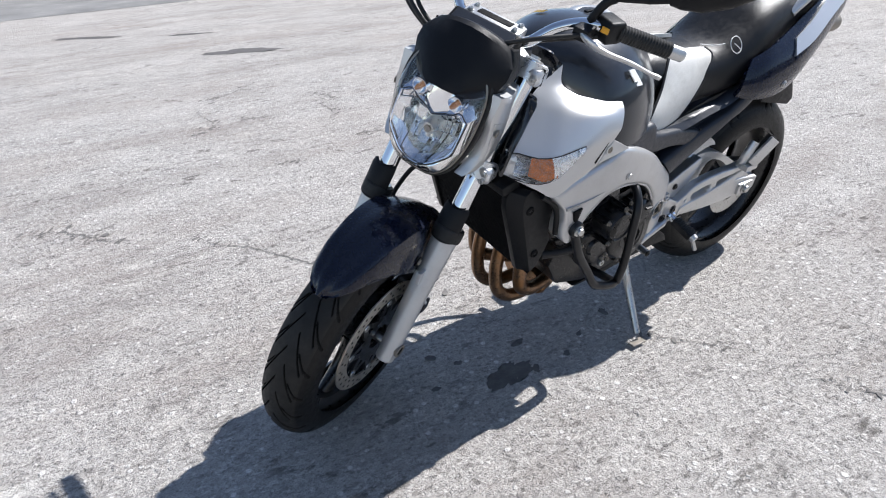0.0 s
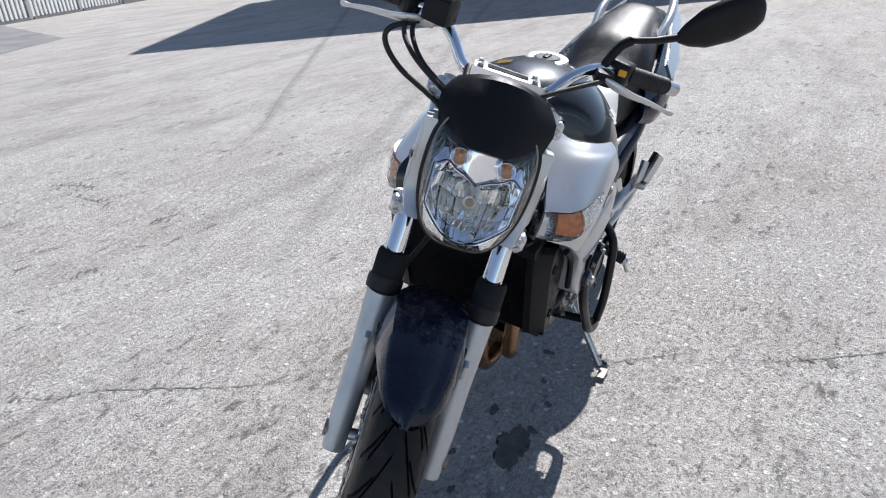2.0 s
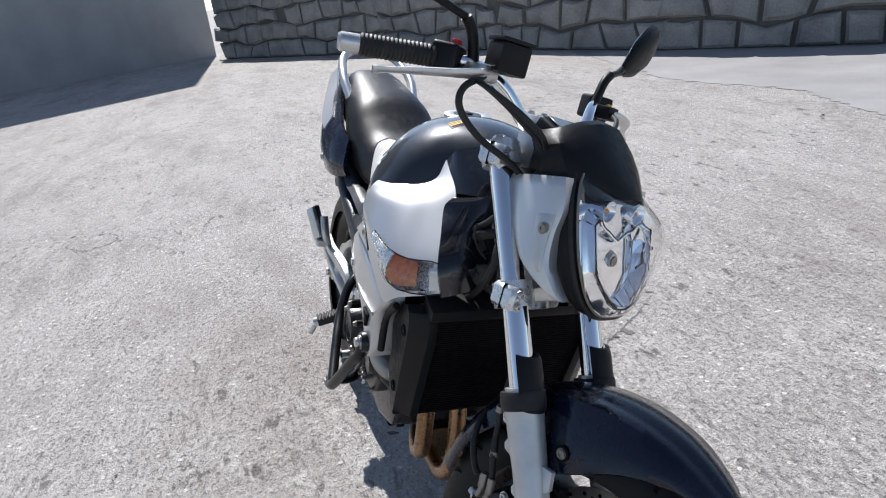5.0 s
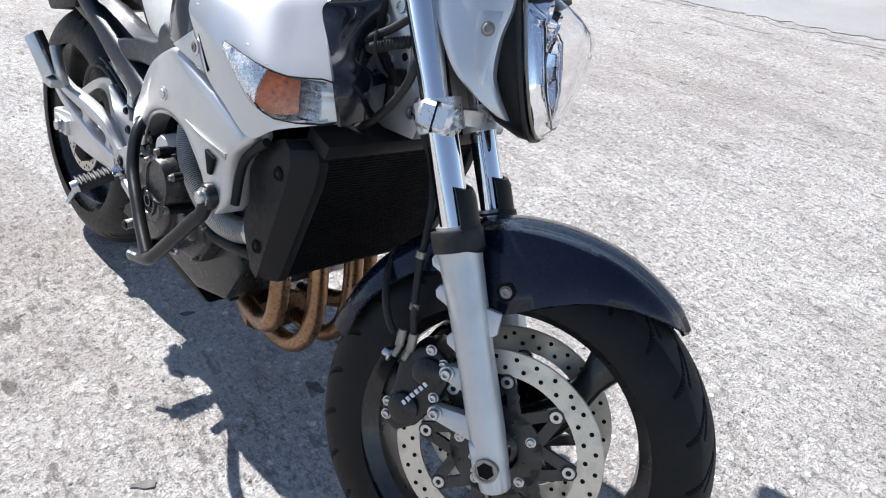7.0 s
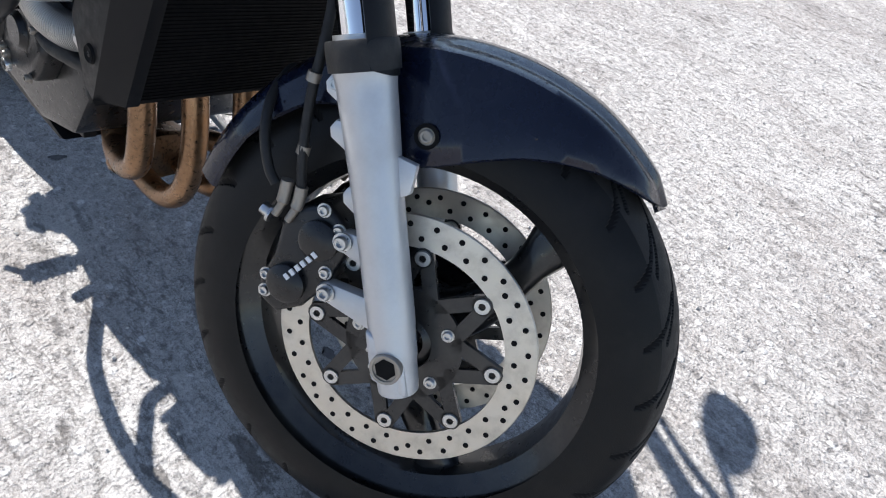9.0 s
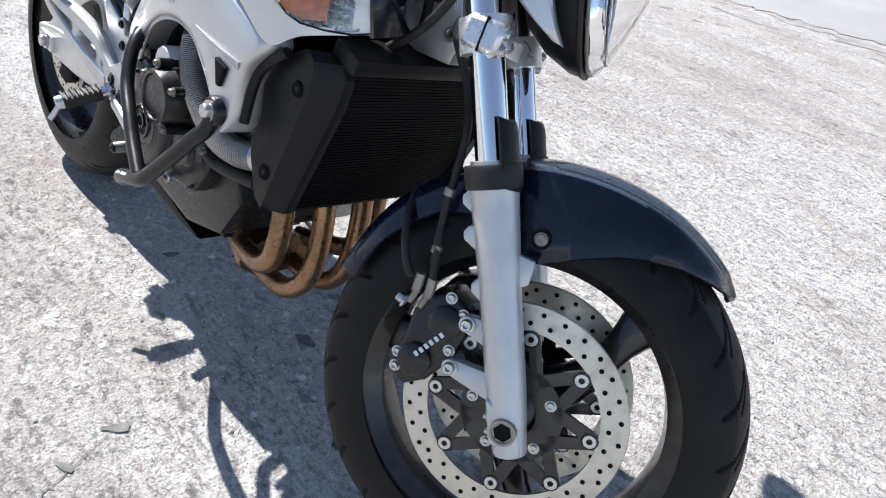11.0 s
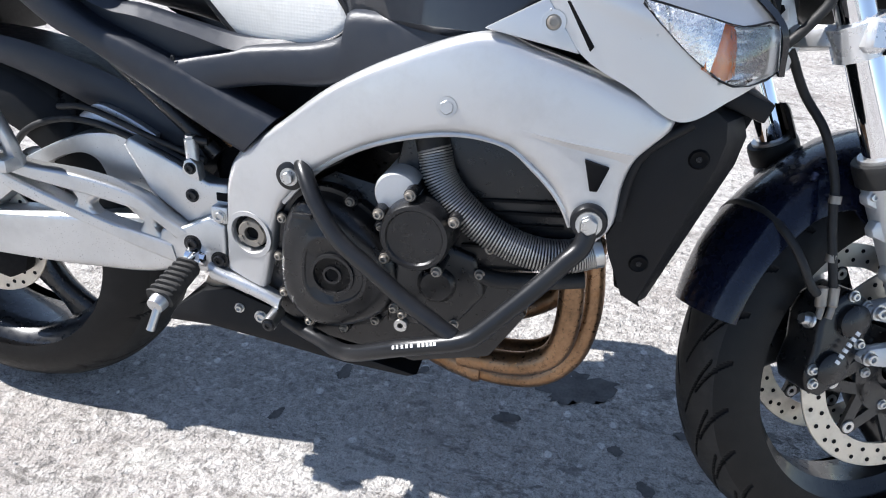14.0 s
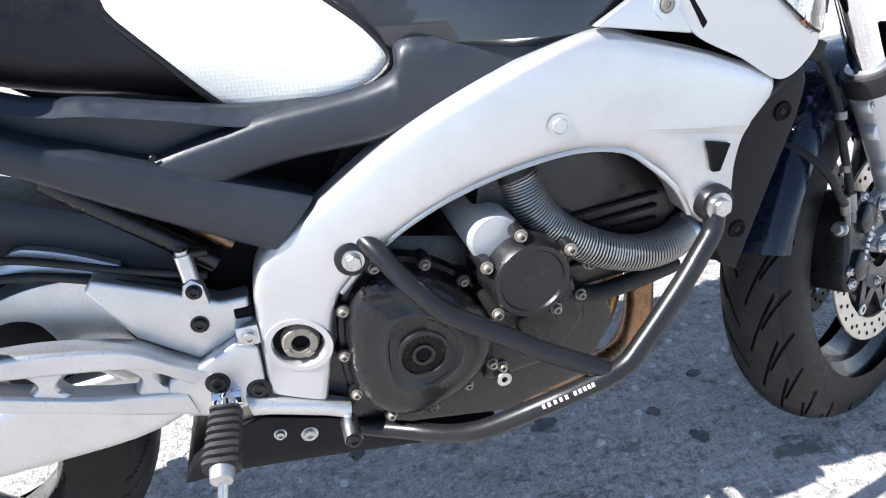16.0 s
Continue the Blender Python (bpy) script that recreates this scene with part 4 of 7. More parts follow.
    part("bulb_shield", turn([(0, 0.014), (0.012, 0.012), (0.017, 0.0), (0.019, -0.02), (0, -0.02)], (lamp_x(0.825) - 0.006, 0, 0.825), axis="x", n=20), STEEL, shell)
    part("shield_cap", turn([(0, 0.0165), (0.008, 0.0155), (0.0085, 0.012), (0, 0.012)], (lamp_x(0.825) - 0.006, 0, 0.825), axis="x", n=18), SILENCER, shell)
    for s in (-1, 1):
        cx = (1.272, s * 0.0425, 0.900)
        part("bulb_cup", turn([(0.005, -0.012), (0.0120, -0.006), (0.0155, 0.003), (0.0166, 0.003), (0.0155, -0.012), (0.0150, -0.034), (0.005, -0.034)], cx, axis="x", n=28, closed=True), REFLECT, shell, "round chrome side-light cup")
        part("bulb", turn([(0, 0.002), (0.0024, 0.001), (0.0043, -0.003), (0.0043, -0.012), (0, -0.014)], cx, axis="x", n=16), BULB, shell, "small amber side-light bulb")
    # clear cover with its moulded edge
    def cover(off):
        rows = []
        for k in (1.0, 0.97, 0.92, 0.85, 0.75, 0.62, 0.46, 0.30, 0.14, 0.02):
            rise = (1 - k ** 2.4) ** 0.6
            rows.append([Vector((lamp_x(z) + off + (lens_bulge(z) - 0.0015 * (off < 0.001)) * rise, y, z)) for y, z in lamp_ring(k)])
        return rows
    lens = part("lens", loft(cover(0.003) + list(reversed(cover(0.0005))), caps=True), LENS, shell, "clear polycarbonate headlight cover", smooth=60)
    lens.visible_shadow = False
    loop = ring(1, -0.001, 0.003)
    part("lens_rim", tube(loop + [loop[0]], 0.0022, n=8, steps=1, curve=False, caps=False), SILENCER, shell)
    loop = ring(1, 0.004, -0.006)
    part("lens_gasket", tube(loop + [loop[0]], 0.0042, n=8, steps=1, curve=False, caps=False), RUBBER, shell)
    # silver side covers with a bolt in a hollow
    for s in (-1, 1):
        def depth(x, z, v):
            return 0.104 + 0.020 * math.sin(math.pi * min(1, max(0, (1.285 - x) / 0.16))) - 0.08 * max(0, 0.80 - z)
        cov = part("headlight_cover", patch([(1.116, 0.915), (1.140, 0.868), (1.168, 0.828), (1.196, 0.796), (1.230, 0.774), (1.262, 0.758)], [(1.233, 0.936), (1.243, 0.890), (1.240, 0.849), (1.244, 0.808), (1.258, 0.780), (1.276, 0.756)], depth, s, n=24, m=10, thick=0.02, rim=0.004), SILVER, bike, "silver side cover of the headlight", steer=True)
        part("inset", patch([(1.206, 0.872), (1.212, 0.832), (1.232, 0.788)], [(1.236, 0.880), (1.235, 0.836), (1.238, 0.790)], lambda x, z, v: depth(x, z, v) + 0.0025, s, n=12, m=5, thick=0.004, rim=0.0015), FRAME, cov)
        bolt(cov, (1.225, s * 0.1265, 0.855), 0.0068, 0.003, mat=SILENCER, out=(0, s, 0))
    return shell


headlight()


# instrument hood -----------------------------------------------------------------
def hood():
    """Angular cowl: rows from the rear top edge over the ledge and down the flat front to its blunt point."""
    rows = ((1.168, 1.020, 1.150, 0.998, 0.078), (1.190, 1.029, 1.170, 1.002, 0.086), (1.204, 1.026, 1.180, 0.992, 0.096), (1.228, 0.998, 1.196, 0.980, 0.106), (1.252, 0.970, 1.210, 0.960, 0.107), (1.270, 0.948, 1.226, 0.934, 0.098), (1.285, 0.932, 1.250, 0.918, 0.070), (1.288, 0.926, 1.262, 0.914, 0.052), (1.279, 0.921, 1.256, 0.910, 0.050))
    cols = (-1.03, -1, -0.92, -0.62, -0.3, 0, 0.3, 0.62, 0.92, 1, 1.03)
    bm = bmesh.new()
    outer, inner = [], []
    for k, (xc, zc, xe, ze, w) in enumerate(rows):
        ro, ri = [], []
        for u in cols:
            q = max(-1, min(1, u))
            f = abs(q) ** 2.2
            p = Vector((xc + (xe - xc) * f, w * q, zc + (ze - zc) * f))
            if abs(u) > 1:
                p += Vector((-0.034, 0, -0.010))
            ro.append(bm.verts.new(p))
            ri.append(bm.verts.new(p + Vector((-0.014, -0.004 * u, -0.008))))
        outer.append(ro)
        inner.append(ri)
    for k in range(len(rows) - 1):
        for i in range(len(cols) - 1):
            bm.faces.new((outer[k][i], outer[k][i + 1], outer[k + 1][i + 1], outer[k + 1][i]))
            bm.faces.new((inner[k][i], inner[k + 1][i], inner[k + 1][i + 1], inner[k][i + 1]))
    for k in range(len(rows) - 1):
        bm.faces.new((outer[k][0], outer[k + 1][0], inner[k + 1][0], inner[k][0]))
        bm.faces.new((outer[k][-1], inner[k][-1], inner[k + 1][-1], outer[k + 1][-1]))
    for i in range(len(cols) - 1):
        bm.faces.new((outer[0][i], inner[0][i], inner[0][i + 1], outer[0][i + 1]))
        bm.faces.new((outer[-1][i], outer[-1][i + 1], inner[-1][i + 1], inner[-1][i]))
    h = part("instrument_hood", bm, PLASTIC, bike, "matt black plastic instrument hood over the headlight", steer=True, smooth=24)
    part("instrument_panel", moved(box(-0.040, 0.040, -0.080, 0.080, -0.018, 0.012, 0.008, 3), Matrix.Translation((1.156, 0, 0.990)) @ Matrix.Rotation(radians(24), 4, "Y")), PLASTIC, h)
    part("dial_glass", moved(box(-0.032, 0.032, -0.070, 0.070, 0.0125, 0.016, 0.001, 1), Matrix.Translation((1.156, 0, 0.990)) @ Matrix.Rotation(radians(24), 4, "Y")), TANKP, h)
    return h


hood()

# handlebar and controls -----------------------------------------------------------------
half = [(1.096, 0.0, 0.990), (1.096, 0.055, 0.990), (1.096, 0.085, 1.000), (1.074, 0.120, 1.038), (1.048, 0.160, 1.059), (1.022, 0.206, 1.061), (0.947, 0.335, 1.045)]
line = [(x, -y, z) for x, y, z in reversed(half[1:])] + half
bar = part("handlebar", tube(line, 0.0112, n=16, steps=8), CHROME, bike, "chrome tubular handlebar turned to full lock", steer=True)
part("bar_clamp", bevelled(box(1.074, 1.120, -0.066, 0.066, 0.996, 1.013, 0.0), 0.005, 2), ALU, bar, "brushed aluminium bar clamp")
part("clamp_slot", box(1.086, 1.108, -0.040, 0.040, 1.0125, 1.0145, 0.001), DARK, bar)
for s in (-1, 1):
    part("riser", bevelled(box(1.074, 1.116, s * 0.048 - 0.014, s * 0.048 + 0.014, 0.926, 0.998, 0.0), 0.006, 2), ALU, bar)
    for dx in (-0.014, 0.014):
        bolt(bar, (1.097 + dx, s * 0.053, 1.013), 0.0055, 0.006, out=(0, 0, 1))


def along(p0, p1, f):
    return Vector(p0).lerp(Vector(p1), f)


for s in (-1, 1):
    g0, g1 = Vector((1.010, s * 0.226, 1.059)), Vector((0.947, s * 0.336, 1.045))
    d = (g1 - g0).normalized()
    part("grip", tube([along(g0, g1, f / 40) for f in range(37)], lambda f: 0.0162 + (0.0016 if int(f * 36) % 2 else 0) + (0.003 if f < 0.03 else 0), n=18, steps=1, curve=False), RUBBER, bar, "ribbed black rubber grip")
    part("bar_end_weight", tube([g1 - d * 0.012, g1, g1 + d * 0.016, g1 + d * 0.020], lambda f: 0.0145 if f < 0.8 else 0.0115, n=20, steps=2), ALU, bar, "aluminium bar-end weight")
    sw = Vector((1.022, s * 0.206, 1.060))
    housing = part("switch_housing", bevelled(moved(box(-0.024, 0.020, -0.026, 0.026, -0.022, 0.024, 0.0), Matrix.Translation(sw) @ Matrix.Rotation(s * radians(-26), 4, "Z")), 0.008, 3), PLASTIC, bike, "black plastic switch housing", steer=True)
    if s > 0:
        part("turn_switch", moved(box(-0.006, 0.006, -0.008, 0.008, -0.003, 0.005, 0.002), Matrix.Translation(sw + Vector((0.026, 0.004, 0.006))) @ Matrix.Rotation(radians(70), 4, "Y")), ORANGE, housing, "orange rocker switch")
    else:
        part("kill_switch", moved(box(-0.006, 0.006, -0.007, 0.007, -0.003, 0.006, 0.002), Matrix.Translation(sw + Vector((0.004, 0.004, 0.026)))), RED, housing, "red kill switch")
    # lever with its ball end and perch
    perch = Vector((1.058, s * 0.174, 1.053))
    part("lever_perch", bevelled(moved(box(-0.018, 0.030, -0.016, 0.018, -0.013, 0.013, 0.0), Matrix.Translation(perch)), 0.006, 2), ALU if s < 0 else PLASTIC, bar)
    part("lever", tube([perch + Vector((0.020, 0, 0)), perch + Vector((0.030, s * 0.025, -0.004)), perch + Vector((0.024, s * 0.06, -0.012)), perch + Vector((-0.008, s * 0.105, -0.023)), (1.030, s * 0.318, 1.020), (1.019, s * 0.341, 1.015)],
                       lambda f: lerp_table(f, [(0, 0.010), (0.25, 0.011), (0.5, 0.0085), (0.85, 0.006), (0.93, 0.008), (1, 0.0075)]), n=12, steps=6, flat=0.62), ALU, bar, "polished aluminium lever")
    # mirror on a bent stalk
    mb = Vector((1.042, s * 0.172, 1.066))
    part("mirror_mount", tube([mb, (1.040, s * 0.180, 1.092), (1.038, s * 0.190, 1.113), (1.036, s * 0.204, 1.126)], 0.0090, n=12, steps=4), PLASTIC, bar)
    stalk = part("mirror_stalk", tube([(1.036, s * 0.204, 1.126), (1.020, s * 0.250, 1.138), (1.000, s * 0.292, 1.152)], lambda f: 0.0062 if f < 0.6 else 0.0075, n=12, steps=5), PLASTIC, bar)
    mc, mo = Vector((1.000, s * 0.290, 1.150)), Vector((0.963, s * 0.425, 1.248))
    ax = (mo - mc).normalized()
    nrm = Vector((-0.92, -s * 0.30, 0.10))
    nrm = (nrm - ax * nrm.dot(ax)).normalized()
    wd = nrm.cross(ax)
    rings = []
    L = (mo - mc).length
    for f, w, th in ((0.0, 0.010, 0.008), (0.10, 0.024, 0.014), (0.3, 0.040, 0.022), (0.6, 0.046, 0.026), (0.85, 0.041, 0.022), (0.96, 0.030, 0.016), (1.0, 0.014, 0.008)):
        p = mc + ax * (L * f)
        rings.append([p + wd * (w * math.copysign(abs(math.cos(a)) ** 0.7, math.cos(a))) - nrm * (th * max(0, math.sin(a))) + nrm * (0.004 * max(0, -math.sin(a))) for a in (2 * math.pi * k / 20 for k in range(20))])
    mh = part("mirror_shell", loft(rings), PLASTIC, bike, "black plastic rear-view mirror on a bent stalk", steer=True)
    rings = [[mc + ax * (L * (0.55 + 0.40 * math.cos(a) * q)) + wd * (0.038 * math.sin(a) * q) + nrm * h for a in (2 * math.pi * k / 24 for k in range(24))] for q, h in ((1.0, 0.003), (1.0, 0.0055))]
    part("mirror_glass", loft(rings), MIRROR, mh)
# master cylinder reservoir on the right bar
res = part("fluid_reservoir", bevelled(moved(box(-0.026, 0.026, -0.026, 0.026, -0.020, 0.026, 0.0), Matrix.Translation((1.092, -0.152, 1.078)) @ Matrix.Rotation(radians(-20), 4, "Z")), 0.006, 2), PLASTIC, bike, "square black brake fluid reservoir", steer=True)
part("reservoir_lid", bevelled(moved(box(-0.028, 0.028, -0.028, 0.028, 0.026, 0.033, 0.0), Matrix.Translation((1.092, -0.152, 1.078)) @ Matrix.Rotation(radians(-20), 4, "Z")), 0.003, 2), PLASTIC, res)
# cables
part("throttle_cable", tube([(1.040, -0.200, 1.052), (1.115, -0.205, 1.032), (1.163, -0.172, 1.007), (1.176, -0.115, 0.975), (1.13, -0.05, 0.925), (1.06, -0.03, 0.89)], 0.0046, n=10), RUBBER, bike, "black throttle cable", steer=True)
part("throttle_cable", tube([(1.044, -0.192, 1.048), (1.108, -0.190, 1.030), (1.152, -0.155, 0.998), (1.160, -0.09, 0.960), (1.12, -0.04, 0.91), (1.06, -0.02, 0.88)], 0.0046, n=10), RUBBER, bike, "black throttle cable", steer=True)
part("brake_line", tube([(1.085, -0.185, 1.048), (1.096, -0.232, 1.022), (1.100, -0.232, 0.992), (1.112, -0.190, 0.958), (1.128, -0.110, 0.925), (1.140, -0.060, 0.88), (1.135, -0.05, 0.80), (1.135, -0.05, 0.72)], 0.0055, n=10), RUBBER, bike, "black front brake line", steer=True)
part("clutch_cable", tube([(1.085, 0.175, 1.052), (1.135, 0.120, 1.035), (1.165, 0.050, 1.000), (1.150, -0.02, 0.95), (1.10, -0.05, 0.88)], 0.0046, n=10), RUBBER, bike, "black clutch cable", steer=True)
part("switch_wiring", tube([(1.035, 0.200, 1.045), (1.075, 0.130, 1.020), (1.105, 0.060, 0.985), (1.100, 0.02, 0.93)], 0.0055, n=10), RUBBER, bike, "black switch wiring loom", steer=True)


# ---- bodywork ----
def skin(net, side=-1, nu=6, nv=5, thick=0.005, rim=0.0, out=None):
    """A smooth shell over a small net of control points (x, distance from the middle plane, z)."""
    rows = [catmull(r, nu) for r in net]
    cols = [catmull([r[i] for r in rows], nv) for i in range(len(rows[0]))]
    U, V = len(cols), len(cols[0])
    P = [[Vector((p.x, side * p.y, p.z)) for p in c] for c in cols]
    if rim:
        for i in range(U):
            for j in range(V):
                if i in (0, U - 1) or j in (0, V - 1):
                    P[i][j].y -= side * rim
    bm = bmesh.new()
    vo = [[bm.verts.new(p) for p in c] for c in P]
    vi = []
    for i in range(U):
        col = []
        for j in range(V):
            du = P[min(i + 1, U - 1)][j] - P[max(i - 1, 0)][j]
            dv = P[i][min(j + 1, V - 1)] - P[i][max(j - 1, 0)]
            nrm = du.cross(dv)
            if nrm.length < 1e-9:
                nrm = Vector((0, side, 0))
            nrm.normalize()
            if nrm.dot(out or Vector((0, side, 0))) < 0:
                nrm = -nrm
            col.append(bm.verts.new(P[i][j] - nrm * thick))
        vi.append(col)
    for i in range(U - 1):
        for j in range(V - 1):
            bm.faces.new((vo[i][j], vo[i + 1][j], vo[i + 1][j + 1], vo[i][j + 1]))
            bm.faces.new((vi[i][j], vi[i][j + 1], vi[i + 1][j + 1], vi[i + 1][j]))
    for i in range(U - 1):
        bm.faces.new((vo[i][0], vi[i][0], vi[i + 1][0], vo[i + 1][0]))
        bm.faces.new((vo[i][-1], vo[i + 1][-1], vi[i + 1][-1], vi[i][-1]))
    for j in range(V - 1):
        bm.faces.new((vo[0][j], vo[0][j + 1], vi[0][j + 1], vi[0][j]))
        bm.faces.new((vo[-1][j], vi[-1][j], vi[-1][j + 1], vo[-1][j + 1]))
    return bm


# fuel tank: stations of (x, half-width, crest height)
TANK = [(0.580, 0.085, 0.850), (0.605, 0.118, 0.888), (0.640, 0.150, 0.920), (0.690, 0.182, 0.950), (0.740, 0.206, 0.968), (0.790, 0.219, 0.976), (0.840, 0.219, 0.978),
        (0.885, 0.200, 0.974), (0.925, 0.150, 0.964), (0.960, 0.100, 0.946), (0.990, 0.062, 0.915)]
rings = []
for x, w, zt in TANK:
    ring = []
    for k in range(33):
        a = math.pi * k / 32
        c, s = math.cos(a), math.sin(a)
        ring.append(Vector((x, w * math.copysign(abs(c) ** 0.93, c), 0.735 + (zt - 0.735) * abs(s) ** 0.93)))
    ring += [Vector((x, -w * 0.8, 0.70)), Vector((x, w * 0.8, 0.70))]
    rings.append(ring)
fine = []
for i in range(len(rings[0])):
    fine.append(catmull([r[i] for r in rings], 4))
tank = part("fuel_tank", loft([[col[j] for col in fine] for j in range(len(fine[0]))]), TANKP, bike, "glossy black fuel tank", smooth=45)
cap_m = Matrix.Translation((0.772, 0, 0.9725)) @ Matrix.Rotation(radians(3), 4, "Y")
cap = part("filler_cap", moved(turn([(0.030, 0.003), (0.033, 0.004), (0.047, 0.004), (0.050, 0.002), (0.050, -0.004), (0.030, -0.004)], axis="z", n=48, closed=True), cap_m), ALU, tank, "brushed aluminium filler cap ring")
part("cap_plate", moved(turn([(0, 0.005), (0.028, 0.005), (0.030, 0.003), (0.030, -0.004), (0, -0.004)], axis="z", n=40), cap_m), PANEL, tank)
part("cap_flap", moved(box(-0.016, 0.016, -0.006, 0.006, 0.004, 0.009, 0.002), cap_m), PLASTIC, tank)
for k in range(3):
    part("badge", skin([[(0.866 + k * 0.006, 0.045, 0.9768 - k * 0.0009), (0.8685 + k * 0.006, 0.045, 0.9764 - k * 0.0009)], [(0.866 + k * 0.006, 0.076, 0.9688 - k * 0.0014), (0.8685 + k * 0.006, 0.076, 0.9682 - k * 0.0014)]], -1, 4, 4, 0.001), GOLD, tank, "gold badge as plain bars")
for s in (-1, 1):
    # white badge on the flank, as plain shapes
    for k, (dx, dz) in enumerate(((0.0, 0.008), (-0.012, -0.004), (-0.024, -0.016))):
        part("badge", skin([[(0.788 + dx, 0.176, 0.896 + dz), (0.806 + dx, 0.176, 0.896 + dz)], [(0.784 + dx, 0.188, 0.882 + dz), (0.802 + dx, 0.188, 0.882 + dz)]], s, 3, 3, 0.003), WHITE, tank, "white badge as plain bars")

COVER = [[(0.875, 0.234, 0.773), (0.914, 0.235, 0.724), (0.968, 0.234, 0.695), (1.024, 0.228, 0.666), (1.072, 0.214, 0.692), (1.124, 0.150, 0.714)],
         [(0.866, 0.236, 0.790), (0.925, 0.239, 0.762), (0.980, 0.237, 0.744), (1.036, 0.230, 0.730), (1.076, 0.210, 0.730), (1.120, 0.153, 0.740)],
         [(0.860, 0.236, 0.803), (0.930, 0.240, 0.787), (0.985, 0.236, 0.774), (1.034, 0.224, 0.766), (1.070, 0.200, 0.762), (1.110, 0.156, 0.764)],
         [(0.850, 0.227, 0.822), (0.910, 0.223, 0.827), (0.955, 0.208, 0.831), (0.988, 0.184, 0.833), (1.014, 0.152, 0.834), (1.040, 0.118, 0.836)],
         [(0.843, 0.217, 0.836), (0.890, 0.208, 0.840), (0.930, 0.190, 0.846), (0.958, 0.168, 0.852), (0.982, 0.134, 0.862), (1.010, 0.104, 0.868)],
         [(0.838, 0.203, 0.847), (0.880, 0.192, 0.851), (0.912, 0.174, 0.857), (0.936, 0.150, 0.862), (0.953, 0.122, 0.878), (0.938, 0.100, 0.910)]]
for s in (-1, 1):
    up = [(0.966, 0.2385, 0.782), (1.028, 0.2300, 0.770), (1.068, 0.2050, 0.762), (1.112, 0.159, 0.764)]
    lo = [(0.982, 0.2395, 0.764), (1.022, 0.2370, 0.732), (1.068, 0.2200, 0.706), (1.124, 0.154, 0.716)]
    bm = skin(COVER, s, 9, 7, 0.006)
    cut = [(p.x, p.z) for p in catmull(lo, 4)[5:-1]] + [(p.x, p.z) for p in reversed(catmull(up, 4)[5:-1])]

    def inside(x, z):
        hit = False
        for (x0, z0), (x1, z1) in zip(cut, cut[1:] + cut[:1]):
            if (z0 > z) != (z1 > z) and x < x0 + (z - z0) / (z1 - z0) * (x1 - x0):
                hit = not hit
        return hit
    bmesh.ops.delete(bm, geom=[f for f in bm.faces if inside(f.calc_center_median().x, f.calc_center_median().z)], context="FACES")
    cover = part("tank_cover", bm, SILVER, bike, "silver tank side cover beaded with water drops", smooth=50)
    tri = part("cover_tip", plate([(0.812, 0.741), (0.874, 0.776), (0.913, 0.724)], s * 0.225, s * 0.2365, 0.003), SILVER, bike, "small silver trim piece")
    bolt(tri, (0.882, s * 0.2365, 0.753), 0.0065, 0.003, mat=SILENCER, out=(0, s, 0))
    part("washer", turn([(0.008, 0), (0.0125, 0), (0.0125, s * 0.0015), (0.008, s * 0.0015)], (0.882, s * 0.2365, 0.753), n=20, closed=True), SILVER, tri)
    part("cover_slot", plate([(0.8925, 0.774), (0.8955, 0.775), (0.9255, 0.733), (0.922, 0.728)], s * 0.228, s * 0.2378, 0.0005), DARK, tri)
    # turn signal set into the cover
    mid = [tuple((a + b) / 2 for a, b in zip(p, q)) for p, q in zip(up, lo)]
    mid = [(x, y + 0.004, z) for x, y, z in mid]

    def between(f0, f1, lift):
        rows = []
        for r in (lo, mid, up):
            line = catmull(r, 12)
            n = len(line) - 1
            rows.append([tuple(line[round((f0 + (f1 - f0) * k / 4) * n)] + Vector((0, lift, 0))) for k in range(5)])
        return rows
    sig = part("turn_signal", skin(between(0.0, 0.46, 0.0), s, 4, 5, 0.004), SIGREF, bike, "clear turn signal with an amber inner lens in the tank cover", smooth=25)
    for f in range(4):
        f0 = 0.06 + f * 0.085
        part("reflector_rib", skin(between(f0, f0 + 0.065, 0.0018), s, 2, 3, 0.003), SIGREF, sig)
    # amber inner lens stands across the cavity, a ribbed reflector lines the front of it
    part("amber_lens", skin([[(1.034, 0.236, 0.722), (1.058, 0.219, 0.710), (1.074, 0.186, 0.712)], [(1.034, 0.232, 0.746), (1.054, 0.214, 0.742), (1.070, 0.184, 0.740)], [(1.032, 0.226, 0.768), (1.050, 0.206, 0.764), (1.064, 0.180, 0.762)]], s, 5, 5, 0.004), AMBER, sig, "amber inner lens")
    part("cavity", skin([[(1.050, 0.186, 0.706), (1.085, 0.168, 0.706), (1.120, 0.146, 0.712)], [(1.054, 0.176, 0.738), (1.085, 0.160, 0.738), (1.115, 0.146, 0.738)], [(1.050, 0.180, 0.770), (1.080, 0.166, 0.770), (1.110, 0.150, 0.767)]], s, 6, 6, 0.004), SIGREF, sig)
    for k in range(5):
        z = 0.714 + k * 0.011
        part("reflector_rib", skin([[(1.062, 0.186, z), (1.088, 0.170, z), (1.112, 0.152, z)], [(1.062, 0.178, z + 0.006), (1.088, 0.163, z + 0.006), (1.112, 0.148, z + 0.006)]], s, 4, 2, 0.002), SIGREF, sig)
